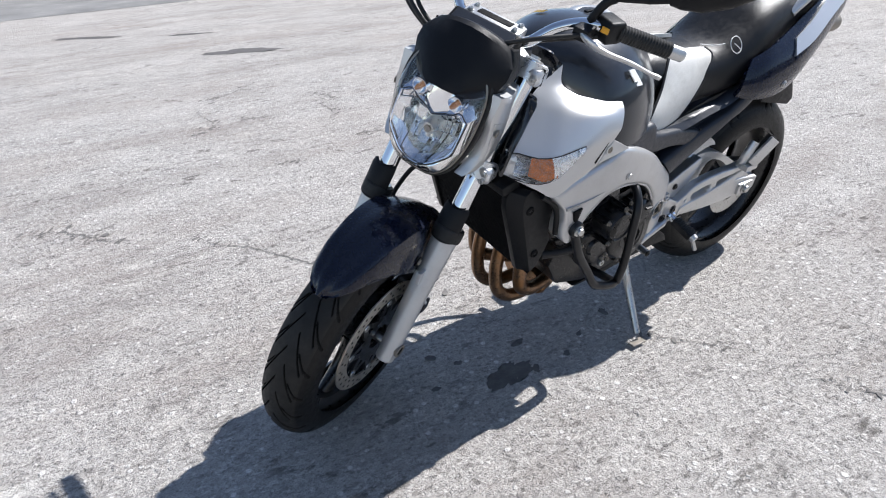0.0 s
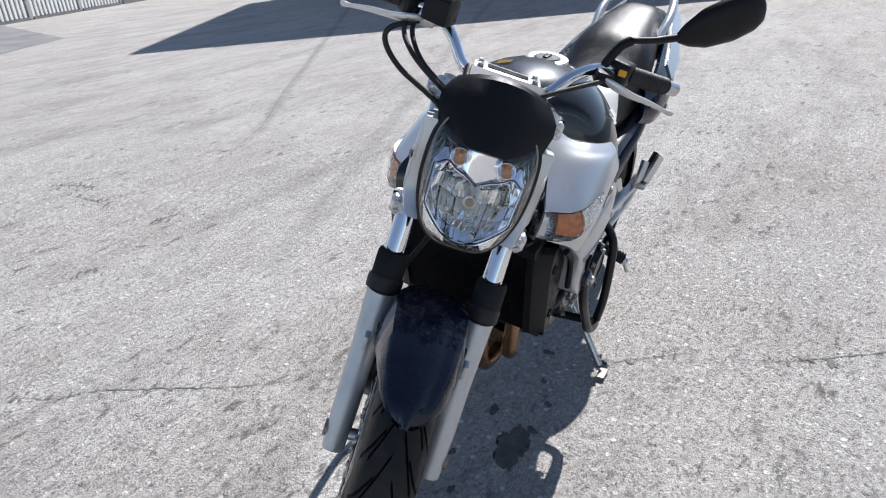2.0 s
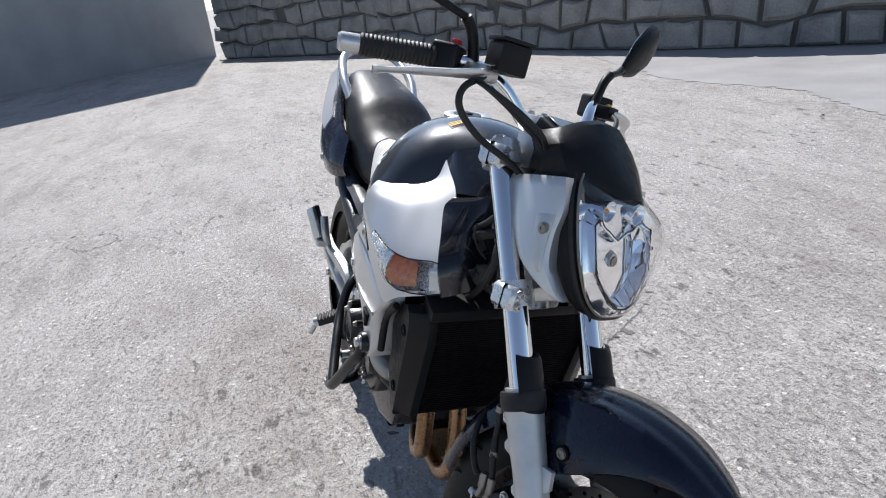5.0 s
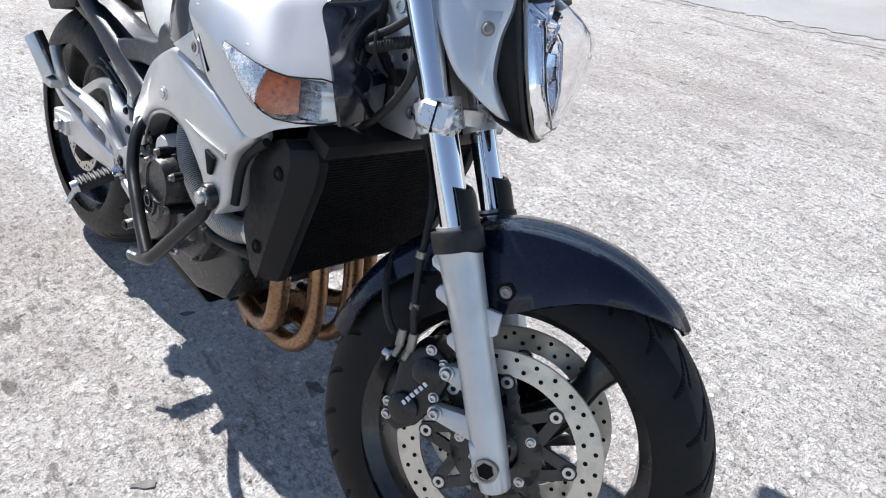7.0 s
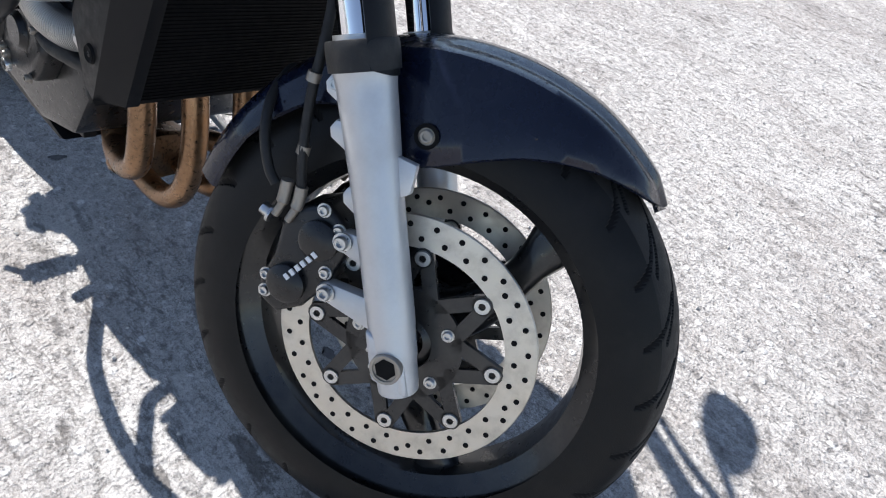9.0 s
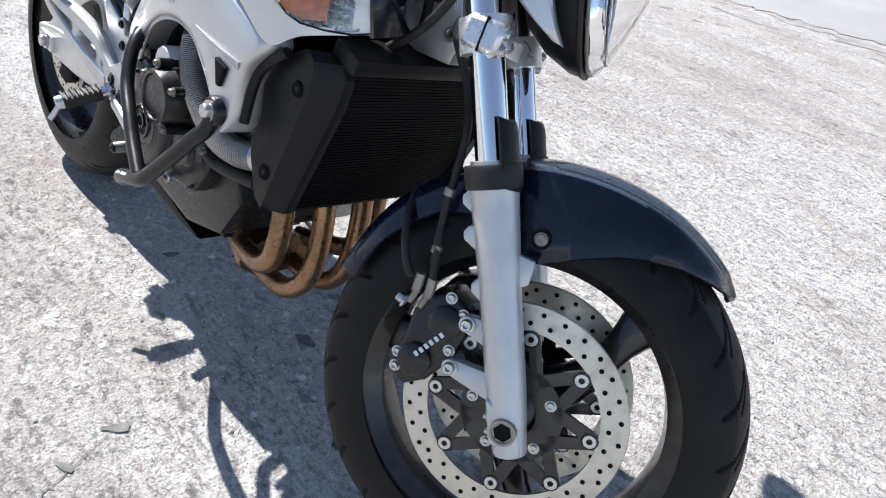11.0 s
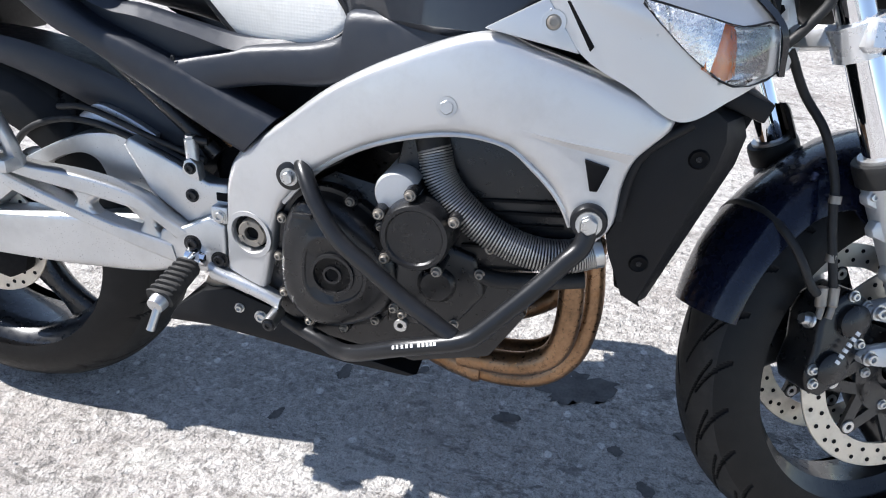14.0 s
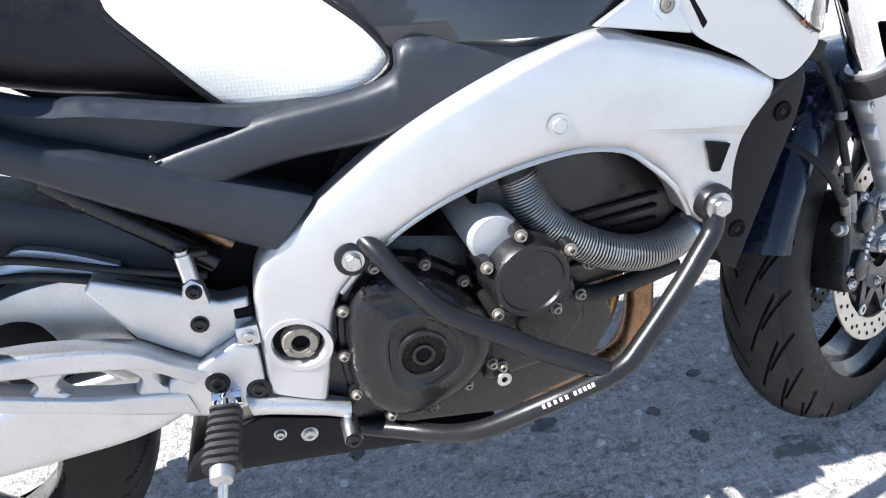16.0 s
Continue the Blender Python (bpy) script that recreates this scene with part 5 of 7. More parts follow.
    for z0, z1, z2 in ((0.707, 0.700, 0.712), (0.771, 0.768, 0.766)):
        part("cavity_wall", skin([[(1.040, 0.216, z0), (1.064, 0.194, z1), (1.114, 0.147, z2)], [(1.046, 0.182, z0), (1.075, 0.168, z1), (1.112, 0.144, z2)]], s, 5, 3, 0.002), SIGREF, sig)
    glass = part("clear_lens", skin(between(0.0, 1.0, 0.003), s, 4, 5, 0.0015), LENS, sig)
    glass.visible_shadow = False
    part("signal_seal", tube([(x, s * (y - 0.001), z) for x, y, z in lo + list(reversed(up)) + [lo[0]]], 0.0013, n=6, steps=3), PLASTIC, sig)
    # dark inner cover between the tank cover and the fork
    back = 0.0 if s < 0 else -0.045
    # its inner edge, foot to top; the one under the brake side reaches further in and is notched for the wiring
    lip = [(1.110, 0.064, 0.724), (1.106, 0.066, 0.774), (1.078, 0.074, 0.816), (1.070, 0.064, 0.862), (1.066, 0.062, 0.872)] if s < 0 else [(1.081, 0.098, 0.726), (1.067, 0.098, 0.774), (1.043, 0.094, 0.818), (1.029, 0.090, 0.862), (1.031, 0.088, 0.870)]
    rim_ = [(1.131, 0.158, 0.712), (1.118, 0.165, 0.764), (1.070, 0.147, 0.806), (1.024, 0.128, 0.842), (1.032, 0.116, 0.860)]
    rows = []
    for p, q in zip(rim_, lip):
        m = [(i + j) / 2 for i, j in zip(p, q)]
        rows.append([p, (m[0] + 0.006, m[1], m[2]), q])
    black = part("inner_cover", skin(rows, s, 6, 7, 0.006, out=Vector((1, s * 0.3, 0.3))), DROPBLACK, bike, "gloss black inner cover with water drops")
    part("cover_flange", skin([[p, (p[0] - 0.007, p[1] - 0.018, p[2])] for p in lip], s, 4, 6, 0.004), PLASTIC, black)
    part("upper_inner_cover", skin([[(1.004, 0.108, 0.862), (1.044 + back, 0.088, 0.868), (1.070 + back, 0.055, 0.866)],
                                    [(0.966, 0.105, 0.887), (1.000 + back, 0.088, 0.900), (1.036 + back, 0.050, 0.905)],
                                    [(0.938, 0.098, 0.911), (0.962, 0.085, 0.934), (0.982, 0.042, 0.944)]], s, 5, 5, 0.006), DROPBLACK, bike, "gloss black upper inner cover with water drops")

# frame spar head, silver with bolts
for s in (-1, 1):
    head = part("frame_head", plate([(1.020, 0.880), (1.100, 0.900), (1.136, 0.815), (1.172, 0.735), (1.160, 0.695), (1.030, 0.690), (1.010, 0.78)], s * 0.022, s * 0.050, 0.005), FRAME, bike, "silver frame head casting")
    for x, z in ((1.066, 0.842), (1.086, 0.790), (1.050, 0.760), (1.150, 0.732), (1.096, 0.866)):
        part("hole_plug", turn([(0.0, s * 0.0015), (0.006, s * 0.0015), (0.0065, s * 0.003), (0.0095, s * 0.003), (0.010, 0)], (x, s * 0.050, z), n=20), STEEL, head)
    sp = part("slot_plate", plate([(1.107, 0.816), (1.128, 0.821), (1.149, 0.762), (1.128, 0.757)], s * 0.048, s * 0.0525, 0.002), FRAME, head)
    for x, z in ((1.121, 0.803), (1.135, 0.773)):
        part("hex_hole", loft([[Vector((x + 0.0062 * math.cos(k * math.pi / 3), s * h, z + 0.0062 * math.sin(k * math.pi / 3))) for k in range(6)] for h in (0.0515, 0.0532)]), DARK, head)
part("head_tube", tube([(1.4935 - 0.4823 * 0.735, 0, 0.735), (1.4935 - 0.4823 * 0.925, 0, 0.925)], 0.040, n=24, steps=1), FRAME, bike, "silver steering head tube")
part("wiring_loom", tube([(0.98, -0.085, 0.750), (1.039, -0.088, 0.779), (1.080, -0.088, 0.802), (1.122, -0.086, 0.820), (1.165, -0.070, 0.835)], lambda f: 0.0078 + 0.0011 * math.sin(f * 260), n=12, steps=30), RUBBER, bike, "corrugated black wiring sleeve")
part("wiring_loom", tube([(1.160, -0.075, 0.835), (1.177, -0.088, 0.811), (1.176, -0.090, 0.788), (1.163, -0.090, 0.765), (1.144, -0.090, 0.740), (1.111, -0.092, 0.708), (1.075, -0.096, 0.684), (1.03, -0.10, 0.67)], 0.0062, n=10), RUBBER, bike, "thin black wiring")
part("wiring_loom", tube([(1.00, -0.080, 0.770), (1.052, -0.086, 0.797), (1.090, -0.088, 0.822), (1.124, -0.086, 0.841), (1.147, -0.080, 0.860), (1.155, -0.060, 0.880)], 0.0058, n=10), RUBBER, bike, "thin black wiring")
part("wiring_tie", tube([(1.106, -0.097, 0.834), (1.110, -0.100, 0.812), (1.113, -0.092, 0.790), (1.122, -0.080, 0.776)], 0.0022, n=8), RUBBER, bike, "thin black cable tie")
part("wiring_plug", plate([(1.112, 0.762), (1.132, 0.764), (1.130, 0.788), (1.114, 0.786)], -0.074, -0.050, 0.004), PLASTIC, bike, "small black wiring plug")


# ---- frame ----
SPAR_DEPTH = np.polyfit([0.47, 0.50, 0.55, 0.62, 0.70, 0.78, 0.90, 0.96, 1.02], [0.154, 0.159, 0.172, 0.195, 0.217, 0.230, 0.2385, 0.2395, 0.232], 4)


def frame_depth(x, z, v):
    return float(np.polyval(SPAR_DEPTH, x)) - 0.009 * abs(2 * v - 1) ** 16 - 0.003 * (2 * v - 1) ** 2


SPAR_TOP = [(0.456, 0.368), (0.460, 0.440), (0.466, 0.505), (0.490, 0.547), (0.552, 0.594), (0.632, 0.655), (0.720, 0.702), (0.813, 0.737), (0.870, 0.724), (0.935, 0.705)]
SPAR_LOW = [(0.522, 0.350), (0.536, 0.410), (0.542, 0.450), (0.556, 0.488), (0.588, 0.524), (0.625, 0.557), (0.675, 0.588), (0.735, 0.612), (0.798, 0.625), (0.849, 0.619)]
LEG_IN = [(0.849, 0.619), (0.880, 0.598), (0.905, 0.575), (0.920, 0.555), (0.930, 0.536), (0.944, 0.523)]
LEG_OUT = [(0.935, 0.705), (1.000, 0.680), (1.020, 0.660), (0.990, 0.624), (0.979, 0.590), (0.977, 0.545), (0.962, 0.523)]
for s in (-1, 1):
    bm = join(patch(SPAR_TOP, SPAR_LOW, frame_depth, s, n=110, m=23, thick=0.035), patch(LEG_OUT, LEG_IN, frame_depth, s, n=30, m=21, thick=0.035))
    bmesh.ops.delete(bm, geom=[f for f in bm.faces if (f.calc_center_median().x - 0.501) ** 2 + (f.calc_center_median().z - 0.430) ** 2 < 0.0295 ** 2], context="FACES")
    spar = part("frame_spar", bm, FRAME, bike, "silver cast aluminium frame spar", smooth=50)
    lip = SPAR_LOW[3:] + LEG_IN[1:-1]
    part("spar_lip", tube([(x, s * (float(np.polyval(SPAR_DEPTH, x)) - 0.010), z - 0.0005) for x, z in lip], 0.0036, n=8, steps=5), FRAME, spar, "bright rolled edge of the frame arch")
    bolt(spar, (0.779, s * 0.233, 0.655), 0.0085, 0.003, mat=FRAME, socket=False, out=(0, s, 0))
    # pivot: a deep round recess with a notched nut
    rec = [[Vector((0.501 + r * math.cos(2 * math.pi * k / 40), s * (float(np.polyval(SPAR_DEPTH, 0.501 + r * math.cos(2 * math.pi * k / 40))) + dy), 0.430 + 0.92 * r * math.sin(2 * math.pi * k / 40))) for k in range(40)]
           for r, dy in ((0.0375, -0.004), (0.0365, 0.0012), (0.0300, 0.0012), (0.0285, -0.001), (0.0275, -0.020))]
    part("pivot_recess", loft(rec, caps=False), FRAME, spar)
    part("recess_floor", turn([(0, 0), (0.029, 0), (0.029, -s * 0.004), (0, -s * 0.004)], (0.501, s * 0.144, 0.430), n=32), DARK, spar)
    nut = part("pivot_nut", turn([(0.0105, s * 0.146), (0.0105, s * 0.158), (0.0185, s * 0.158), (0.0205, s * 0.155), (0.0215, s * 0.146)], (0.503, 0, 0.430), n=36), SILENCER, spar, "dark swingarm pivot nut")
    for k in range(4):
        a = k * math.pi / 2 + 0.5
        part("nut_lug", loft([[Vector((0.503 + r * math.cos(a + d), s * h, 0.430 + r * math.sin(a + d))) for r, d in ((0.014, -0.25), (0.0195, -0.25), (0.0195, 0.25), (0.014, 0.25))] for h in (0.157, 0.1605)]), SILENCER, nut)
    part("pivot_socket", loft([[Vector((0.503 + 0.0112 * math.cos(k * math.pi / 3), s * h, 0.430 + 0.0112 * math.sin(k * math.pi / 3))) for k in range(6)] for h in (0.146, 0.150)]), DARK, spar)
    # the spar is not pierced; a near-black plate gives the opening's shade
    part("window_shade_plate", plate([(0.934, 0.618), (0.961, 0.612), (0.952, 0.584), (0.944, 0.584)], s * 0.232, s * 0.2432, 0.001), DARK, spar, "near-black plate painted as the shade of a triangular opening")
    # raised ridge above the painted triangular opening
    part("spar_facet", patch([(0.863, 0.641), (0.920, 0.634), (0.984, 0.628)], [(0.863, 0.637), (0.920, 0.627), (0.980, 0.617)], lambda x, z, v: frame_depth(x, z, 0.5) + 0.0035 * (1 - v) * smoothstep(0.86, 0.92, x) - 0.0005, s, n=20, m=5, thick=0.004), FRAME, spar)

# ---- engine ----
engine = part("engine", plate([(0.530, 0.480), (0.505, 0.370), (0.535, 0.305), (0.600, 0.275), (0.740, 0.255), (0.850, 0.285), (0.895, 0.360), (0.865, 0.450), (0.800, 0.500), (0.620, 0.535)], -0.145, 0.145, 0.012, 2), ENGINE, bike, "black four-cylinder engine")
part("cylinder_block", plate([(0.700, 0.520), (0.800, 0.430), (0.900, 0.440), (0.960, 0.520), (0.930, 0.610), (0.820, 0.668), (0.720, 0.620)], -0.170, 0.170, 0.01, 2), ENGINE, engine)
for k in range(5):
    z = 0.465 + k * 0.016
    part("cylinder_fin", plate([(0.80 + k * 0.004, z), (0.925, z + 0.01), (0.925, z + 0.014), (0.80 + k * 0.004, z + 0.004)], -0.174, 0.174, 0.001), DARK, engine)
part("air_box", plate([(0.560, 0.600), (0.690, 0.555), (0.810, 0.600), (0.840, 0.690), (0.700, 0.700), (0.600, 0.660)], -0.12, 0.12, 0.012), DARK, engine)
for s in (-1, 1):
    # round clutch or generator cover
    out = []
    N = 72
    def cover_r(a):
        return 0.090 + 0.005 * math.cos(3 * a + 0.4) + 0.010 * max(0, math.cos(a - 2.2)) ** 6
    for rr, y in ((1.05, 0.145), (1.05, 0.156), (1.03, 0.160), (0.97, 0.160), (0.945, 0.164), (0.925, 0.172), (0.88, 0.181), (0.80, 0.1865), (0.68, 0.189), (0.52, 0.190), (0.50, 0.1915), (0.46, 0.1915), (0.44, 0.190), (0.05, 0.190)):
        out.append([Vector((0.633 + cover_r(2 * math.pi * k / N) * rr * math.cos(2 * math.pi * k / N), s * y, 0.405 + 1.10 * cover_r(2 * math.pi * k / N) * rr * math.sin(2 * math.pi * k / N))) for k in range(N)])
    cc = part("clutch_cover" if s < 0 else "generator_cover", loft(out), ENGINE, bike, "black round engine side cover")
    part("cover_ring", turn([(0.0, 0), (0.009, 0), (0.0095, s * 0.003), (0.013, s * 0.003), (0.0135, 0), (0.025, 0), (0.026, s * 0.0035), (0.030, s * 0.0035), (0.031, 0)], (0.633, s * 0.190, 0.404), n=40), ENGINE, cc)
    part("cover_socket", loft([[Vector((0.633 + 0.0085 * math.cos(k * math.pi / 3), s * h, 0.404 + 0.0085 * math.sin(k * math.pi / 3))) for k in range(6)] for h in (0.186, 0.1912)]), DARK, cc)
    for k in range(11):
        a = 2 * math.pi * k / 11 + 0.25
        r = cover_r(a) * 1.0
        x, z = 0.633 + r * math.cos(a), 0.405 + 1.10 * r * math.sin(a)
        boss = part("bolt_boss", turn([(0, s * 0.168), (0.0085, s * 0.168), (0.0095, s * 0.150), (0, s * 0.150)], (x, 0, z), n=14), ENGINE, cc)
        bolt(cc, (x, s * 0.168, z), 0.0048, 0.006, mat=SILENCER, out=(0, s, 0))
    part("filler_plug", turn([(0, s * 0.186), (0.010, s * 0.186), (0.0155, s * 0.183), (0.0165, s * 0.165), (0, s * 0.165)], (0.592, 0, 0.482), n=24), ENGINE, cc)
    for k in range(12):
        a = 2 * math.pi * k / 12
        part("plug_ridge", tube([(0.592 + 0.0158 * math.cos(a), s * 0.170, 0.482 + 0.0158 * math.sin(a)), (0.592 + 0.0152 * math.cos(a), s * 0.184, 0.482 + 0.0152 * math.sin(a))], 0.0021, n=6, steps=1), ENGINE, cc)
    part("plug_grip", box(0.579, 0.605, *sorted((s * 0.184, s * 0.194)), 0.479, 0.486, 0.002), ENGINE, cc)
    part("sight_glass", turn([(0, s * 0.168), (0.009, s * 0.168), (0.010, s * 0.172), (0.014, s * 0.172), (0.0145, s * 0.155), (0, s * 0.155)], (0.600, 0, 0.330), n=24), ENGINE, cc)
    part("sight_window", turn([(0, s * 0.1685), (0.0085, s * 0.1685), (0.009, s * 0.166), (0, s * 0.166)], (0.600, 0, 0.330), n=20), TANKP, cc)
    # starter gear cover, forward and up
    sc = part("starter_cover", turn([(0, s * 0.228), (0.034, s * 0.228), (0.036, s * 0.231), (0.041, s * 0.231), (0.044, s * 0.226), (0.047, s * 0.190), (0.050, s * 0.14), (0, s * 0.14)], (0.750, 0, 0.492), n=44), ENGINE, bike, "black round starter gear cover")
    for a in (0.5, 1.75, 2.7, 3.9, 5.3):
        p = Vector((0.750 + 0.052 * math.cos(a), 0, 0.492 + 0.052 * math.sin(a)))
        part("bolt_boss", turn([(0, s * 0.222), (0.008, s * 0.222), (0.009, s * 0.16), (0, s * 0.16)], p, n=14), ENGINE, sc)
        bolt(sc, p + Vector((0, s * 0.222, 0)), 0.0052, 0.007, mat=SILENCER, out=(0, s, 0))
    part("lower_cover", plate([(0.705, 0.335), (0.800, 0.345), (0.838, 0.400), (0.822, 0.455), (0.770, 0.470), (0.715, 0.440)], s * 0.14, s * 0.178, 0.01, 3), ENGINE, engine)
    part("cover_boss", turn([(0, s * 0.186), (0.020, s * 0.186), (0.026, s * 0.180), (0.028, s * 0.17), (0, s * 0.17)], (0.773, 0, 0.408), n=30), ENGINE, engine)
    for x, z in ((0.716, 0.362), (0.728, 0.355), (0.800, 0.352), (0.828, 0.432), (0.838, 0.470)):
        bolt(engine, (x, s * 0.178, z), 0.0052, 0.008, mat=SILENCER, out=(0, s, 0))
    part("drain_washer", turn([(0.004, s * 0.178), (0.004, s * 0.186), (0.009, s * 0.186), (0.010, s * 0.184), (0.010, s * 0.178)], (0.728, 0, 0.340), n=18, closed=True), STEEL, engine)
    part("coolant_pipe", tube([(0.800, s * 0.165, 0.432), (0.85, s * 0.172, 0.425), (0.905, s * 0.172, 0.432), (0.96, s * 0.165, 0.440)], 0.011, n=14), RUBBER, engine)
part("starter_motor", turn([(0, -0.205), (0.026, -0.205), (0.029, -0.200), (0.029, -0.02), (0, -0.02)], (0.720, 0, 0.535), n=32), FORK, engine, "grey cast starter motor")
part("breather_pipe", tube([(0.742, -0.15, 0.630), (0.750, -0.166, 0.61), (0.757, -0.174, 0.588)], 0.021, n=18), RUBBER, engine)
HOSE = [(0.757, -0.174, 0.590), (0.768, -0.181, 0.558), (0.790, -0.185, 0.530), (0.822, -0.187, 0.505), (0.860, -0.188, 0.486), (0.897, -0.188, 0.477), (0.935, -0.182, 0.477), (0.962, -0.172, 0.483)]
hose = part("air_hose", tube(HOSE, 0.0195, n=18, steps=10), RUBBER, bike, "ribbed black hose with a pale wire coil")
coil_line = catmull(HOSE, 40)
coil = []
turns = 74
up = Vector((0, 1, 0))
for i in range(turns * 14):
    f = i / (turns * 14 - 1)
    k = f * (len(coil_line) - 1)
    a, b = coil_line[int(k)], coil_line[min(int(k) + 1, len(coil_line) - 1)]
    p, d = a.lerp(b, k % 1), (coil_line[min(int(k) + 2, len(coil_line) - 1)] - coil_line[max(int(k) - 1, 0)]).normalized()
    e1 = d.cross(up).normalized()
    e2 = d.cross(e1).normalized()
    an = 2 * math.pi * turns * f
    coil.append(p + e1 * (0.0205 * math.cos(an)) + e2 * (0.0205 * math.sin(an)))
part("wire_coil", tube(coil, 0.0012, n=5, steps=1, curve=False), HOSEM, hose, "pale wire coil")
part("hose_clip", tube([HOSE[-1], (0.972, -0.169, 0.486)], 0.022, n=20, steps=1), STEEL, hose)

# ---- radiator ----
RT, RB_ = Vector((1.112, 0, 0.672)), Vector((1.030, 0, 0.425))
axis = (RT - RB_).normalized()
fwd = Vector((axis.z, 0, -axis.x))


def rad_box(w0, w1, f0, f1, d0, d1, bev=0.004):
    L = (RT - RB_).length
    c = [RB_ + axis * (L * f) + fwd * d for f, d in ((f0, d0), (f1, d0), (f1, d1), (f0, d1))]
    return bevelled(loft([[p + Vector((0, w, 0)) for p in c] for w in (w0, w1)]), bev, 2)


radiator = part("radiator", rad_box(-0.165, 0.165, 0.0, 1.0, -0.035, 0.0), DARK, bike, "black radiator with fine fins, in front of the engine")
for k in range(46):
    f = 0.03 + k * 0.0205
    part("fin", rad_box(-0.150, 0.150, f, f + 0.006, 0.0, 0.0015, 0.0), DARK, radiator, smooth=0)
part("top_tank", rad_box(-0.170, 0.170, 0.97, 1.06, -0.038, 0.012), PLASTIC, radiator)
for s in (-1, 1):
    edge = [(0.984, 0.600), (0.996, 0.624), (1.036, 0.662), (1.075, 0.675), (1.099, 0.668), (1.107, 0.645), (1.102, 0.612), (1.038, 0.428), (1.028, 0.430), (1.004, 0.442), (0.980, 0.494), (0.974, 0.515), (0.989, 0.553)]
    fold = {(1.075, 0.675): (-0.012, 0.0), (1.099, 0.668): (-0.022, -0.004), (1.107, 0.645): (-0.026, -0.002), (1.102, 0.612): (-0.026, 0.0), (1.038, 0.428): (-0.016, 0.006)}
    rings = [[Vector((x, s * 0.150, z)) for x, z in edge], [Vector((x, s * 0.166, z)) for x, z in edge], [Vector((x + fold.get((x, z), (0, 0))[0], s * 0.196, z + fold.get((x, z), (0, 0))[1])) for x, z in edge]]
    shroud = part("radiator_cover", bevelled(loft(rings), 0.003, 2), PLASTIC, bike, "black plastic radiator side cover with holes")
    for x, z in ((1.057, 0.621), (1.017, 0.487)):
        part("cover_hole", turn([(0, s * 0.002), (0.007, s * 0.002), (0.0095, s * 0.0035), (0.012, 0.0)], (x, s * 0.1955, z), n=20), DARK, shroud)
        bolt(shroud, (x, s * 0.1965, z), 0.0032, 0.002, mat=BARS, out=(0, s, 0), flange=False)
    part("cover_edge_trim", tube([(0.980, s * 0.215, 0.545), (0.985, s * 0.212, 0.598), (1.000, s * 0.21, 0.630), (1.040, s * 0.208, 0.662)], 0.007, n=10), PLASTIC, shroud)

# ---- exhaust ----
for k, y in enumerate((-0.100, -0.040, 0.040, 0.100)):
    if abs(y) > 0.05:
        run = [(0.915, y, 0.480), (0.942, y, 0.440), (0.951, y, 0.385), (0.951, y, 0.325), (0.938, y * 0.98, 0.280), (0.900, y * 0.92, 0.252), (0.850, y * 0.78, 0.238), (0.800, y * 0.62, 0.228)]
    else:
        run = [(0.930, y, 0.480), (0.966, y, 0.440), (0.980, y, 0.385), (0.984, y, 0.315), (0.970, y, 0.248), (0.930, y * 0.98, 0.204), (0.875, y * 0.95, 0.190), (0.800, y * 0.85, 0.194)]
    pipe = part("header_pipe", tube(run, 0.0185, n=18, steps=8), RUST, bike, "rusty heat-stained exhaust header pipe")
    part("pipe_clamp", tube([run[1], tuple(Vector(run[1]).lerp(Vector(run[2]), 0.3))], 0.024, n=18, steps=1), RUST, pipe)
collector = part("collector", loft([[Vector((x, w * math.cos(a), z + h * math.sin(a))) for a in (2 * math.pi * k / 20 for k in range(20))] for x, w, z, h in ((0.832, 0.084, 0.211, 0.040), (0.822, 0.086, 0.211, 0.042), (0.816, 0.083, 0.211, 0.039), (0.780, 0.072, 0.213, 0.037), (0.740, 0.056, 0.219, 0.034), (0.690, 0.040, 0.232, 0.032), (0.600, 0.036, 0.245, 0.032), (0.500, 0.036, 0.270, 0.032), (0.430, 0.036, 0.310, 0.032))]), RUST, bike, "rusty exhaust collector")
part("clamp_bracket", box(0.800, 0.835, -0.125, -0.105, 0.268, 0.318, 0.003), PLASTIC, bike, "small black bracket under the engine")
for k in range(7):
    part("rectifier_fin", plate([(0.770 + k * 0.0105, 0.345), (0.7745 + k * 0.0105, 0.345), (0.7745 + k * 0.0105, 0.284 + k * 0.002), (0.770 + k * 0.0105, 0.284 + k * 0.002)], -0.128, -0.060, 0.0008), ENGINE, bike, "finned black regulator under the engine" if k == 0 else "")
pan = part("belly_pan", plate([(0.330, 0.236), (0.345, 0.262), (0.395, 0.300), (0.440, 0.310), (0.540, 0.280), (0.590, 0.246), (0.650, 0.228), (0.742, 0.212), (0.725, 0.207), (0.623, 0.212), (0.495, 0.228), (0.400, 0.238)], -0.115, 0.115, 0.006, 2), PLASTIC, bike, "black plastic belly pan")
for s in (-1, 1):
    bolt(pan, (0.490, s * 0.115, 0.270), 0.008, 0.006, out=(0, s, 0))
    bolt(pan, (0.455, s * 0.115, 0.280), 0.006, 0.006, out=(0, s, 0))
part("muffler", tube([(0.470, -0.06, 0.300), (0.430, -0.07, 0.315), (0.400, -0.075, 0.330)], 0.036, n=20), SILENCER, bike, "dull steel exhaust can")

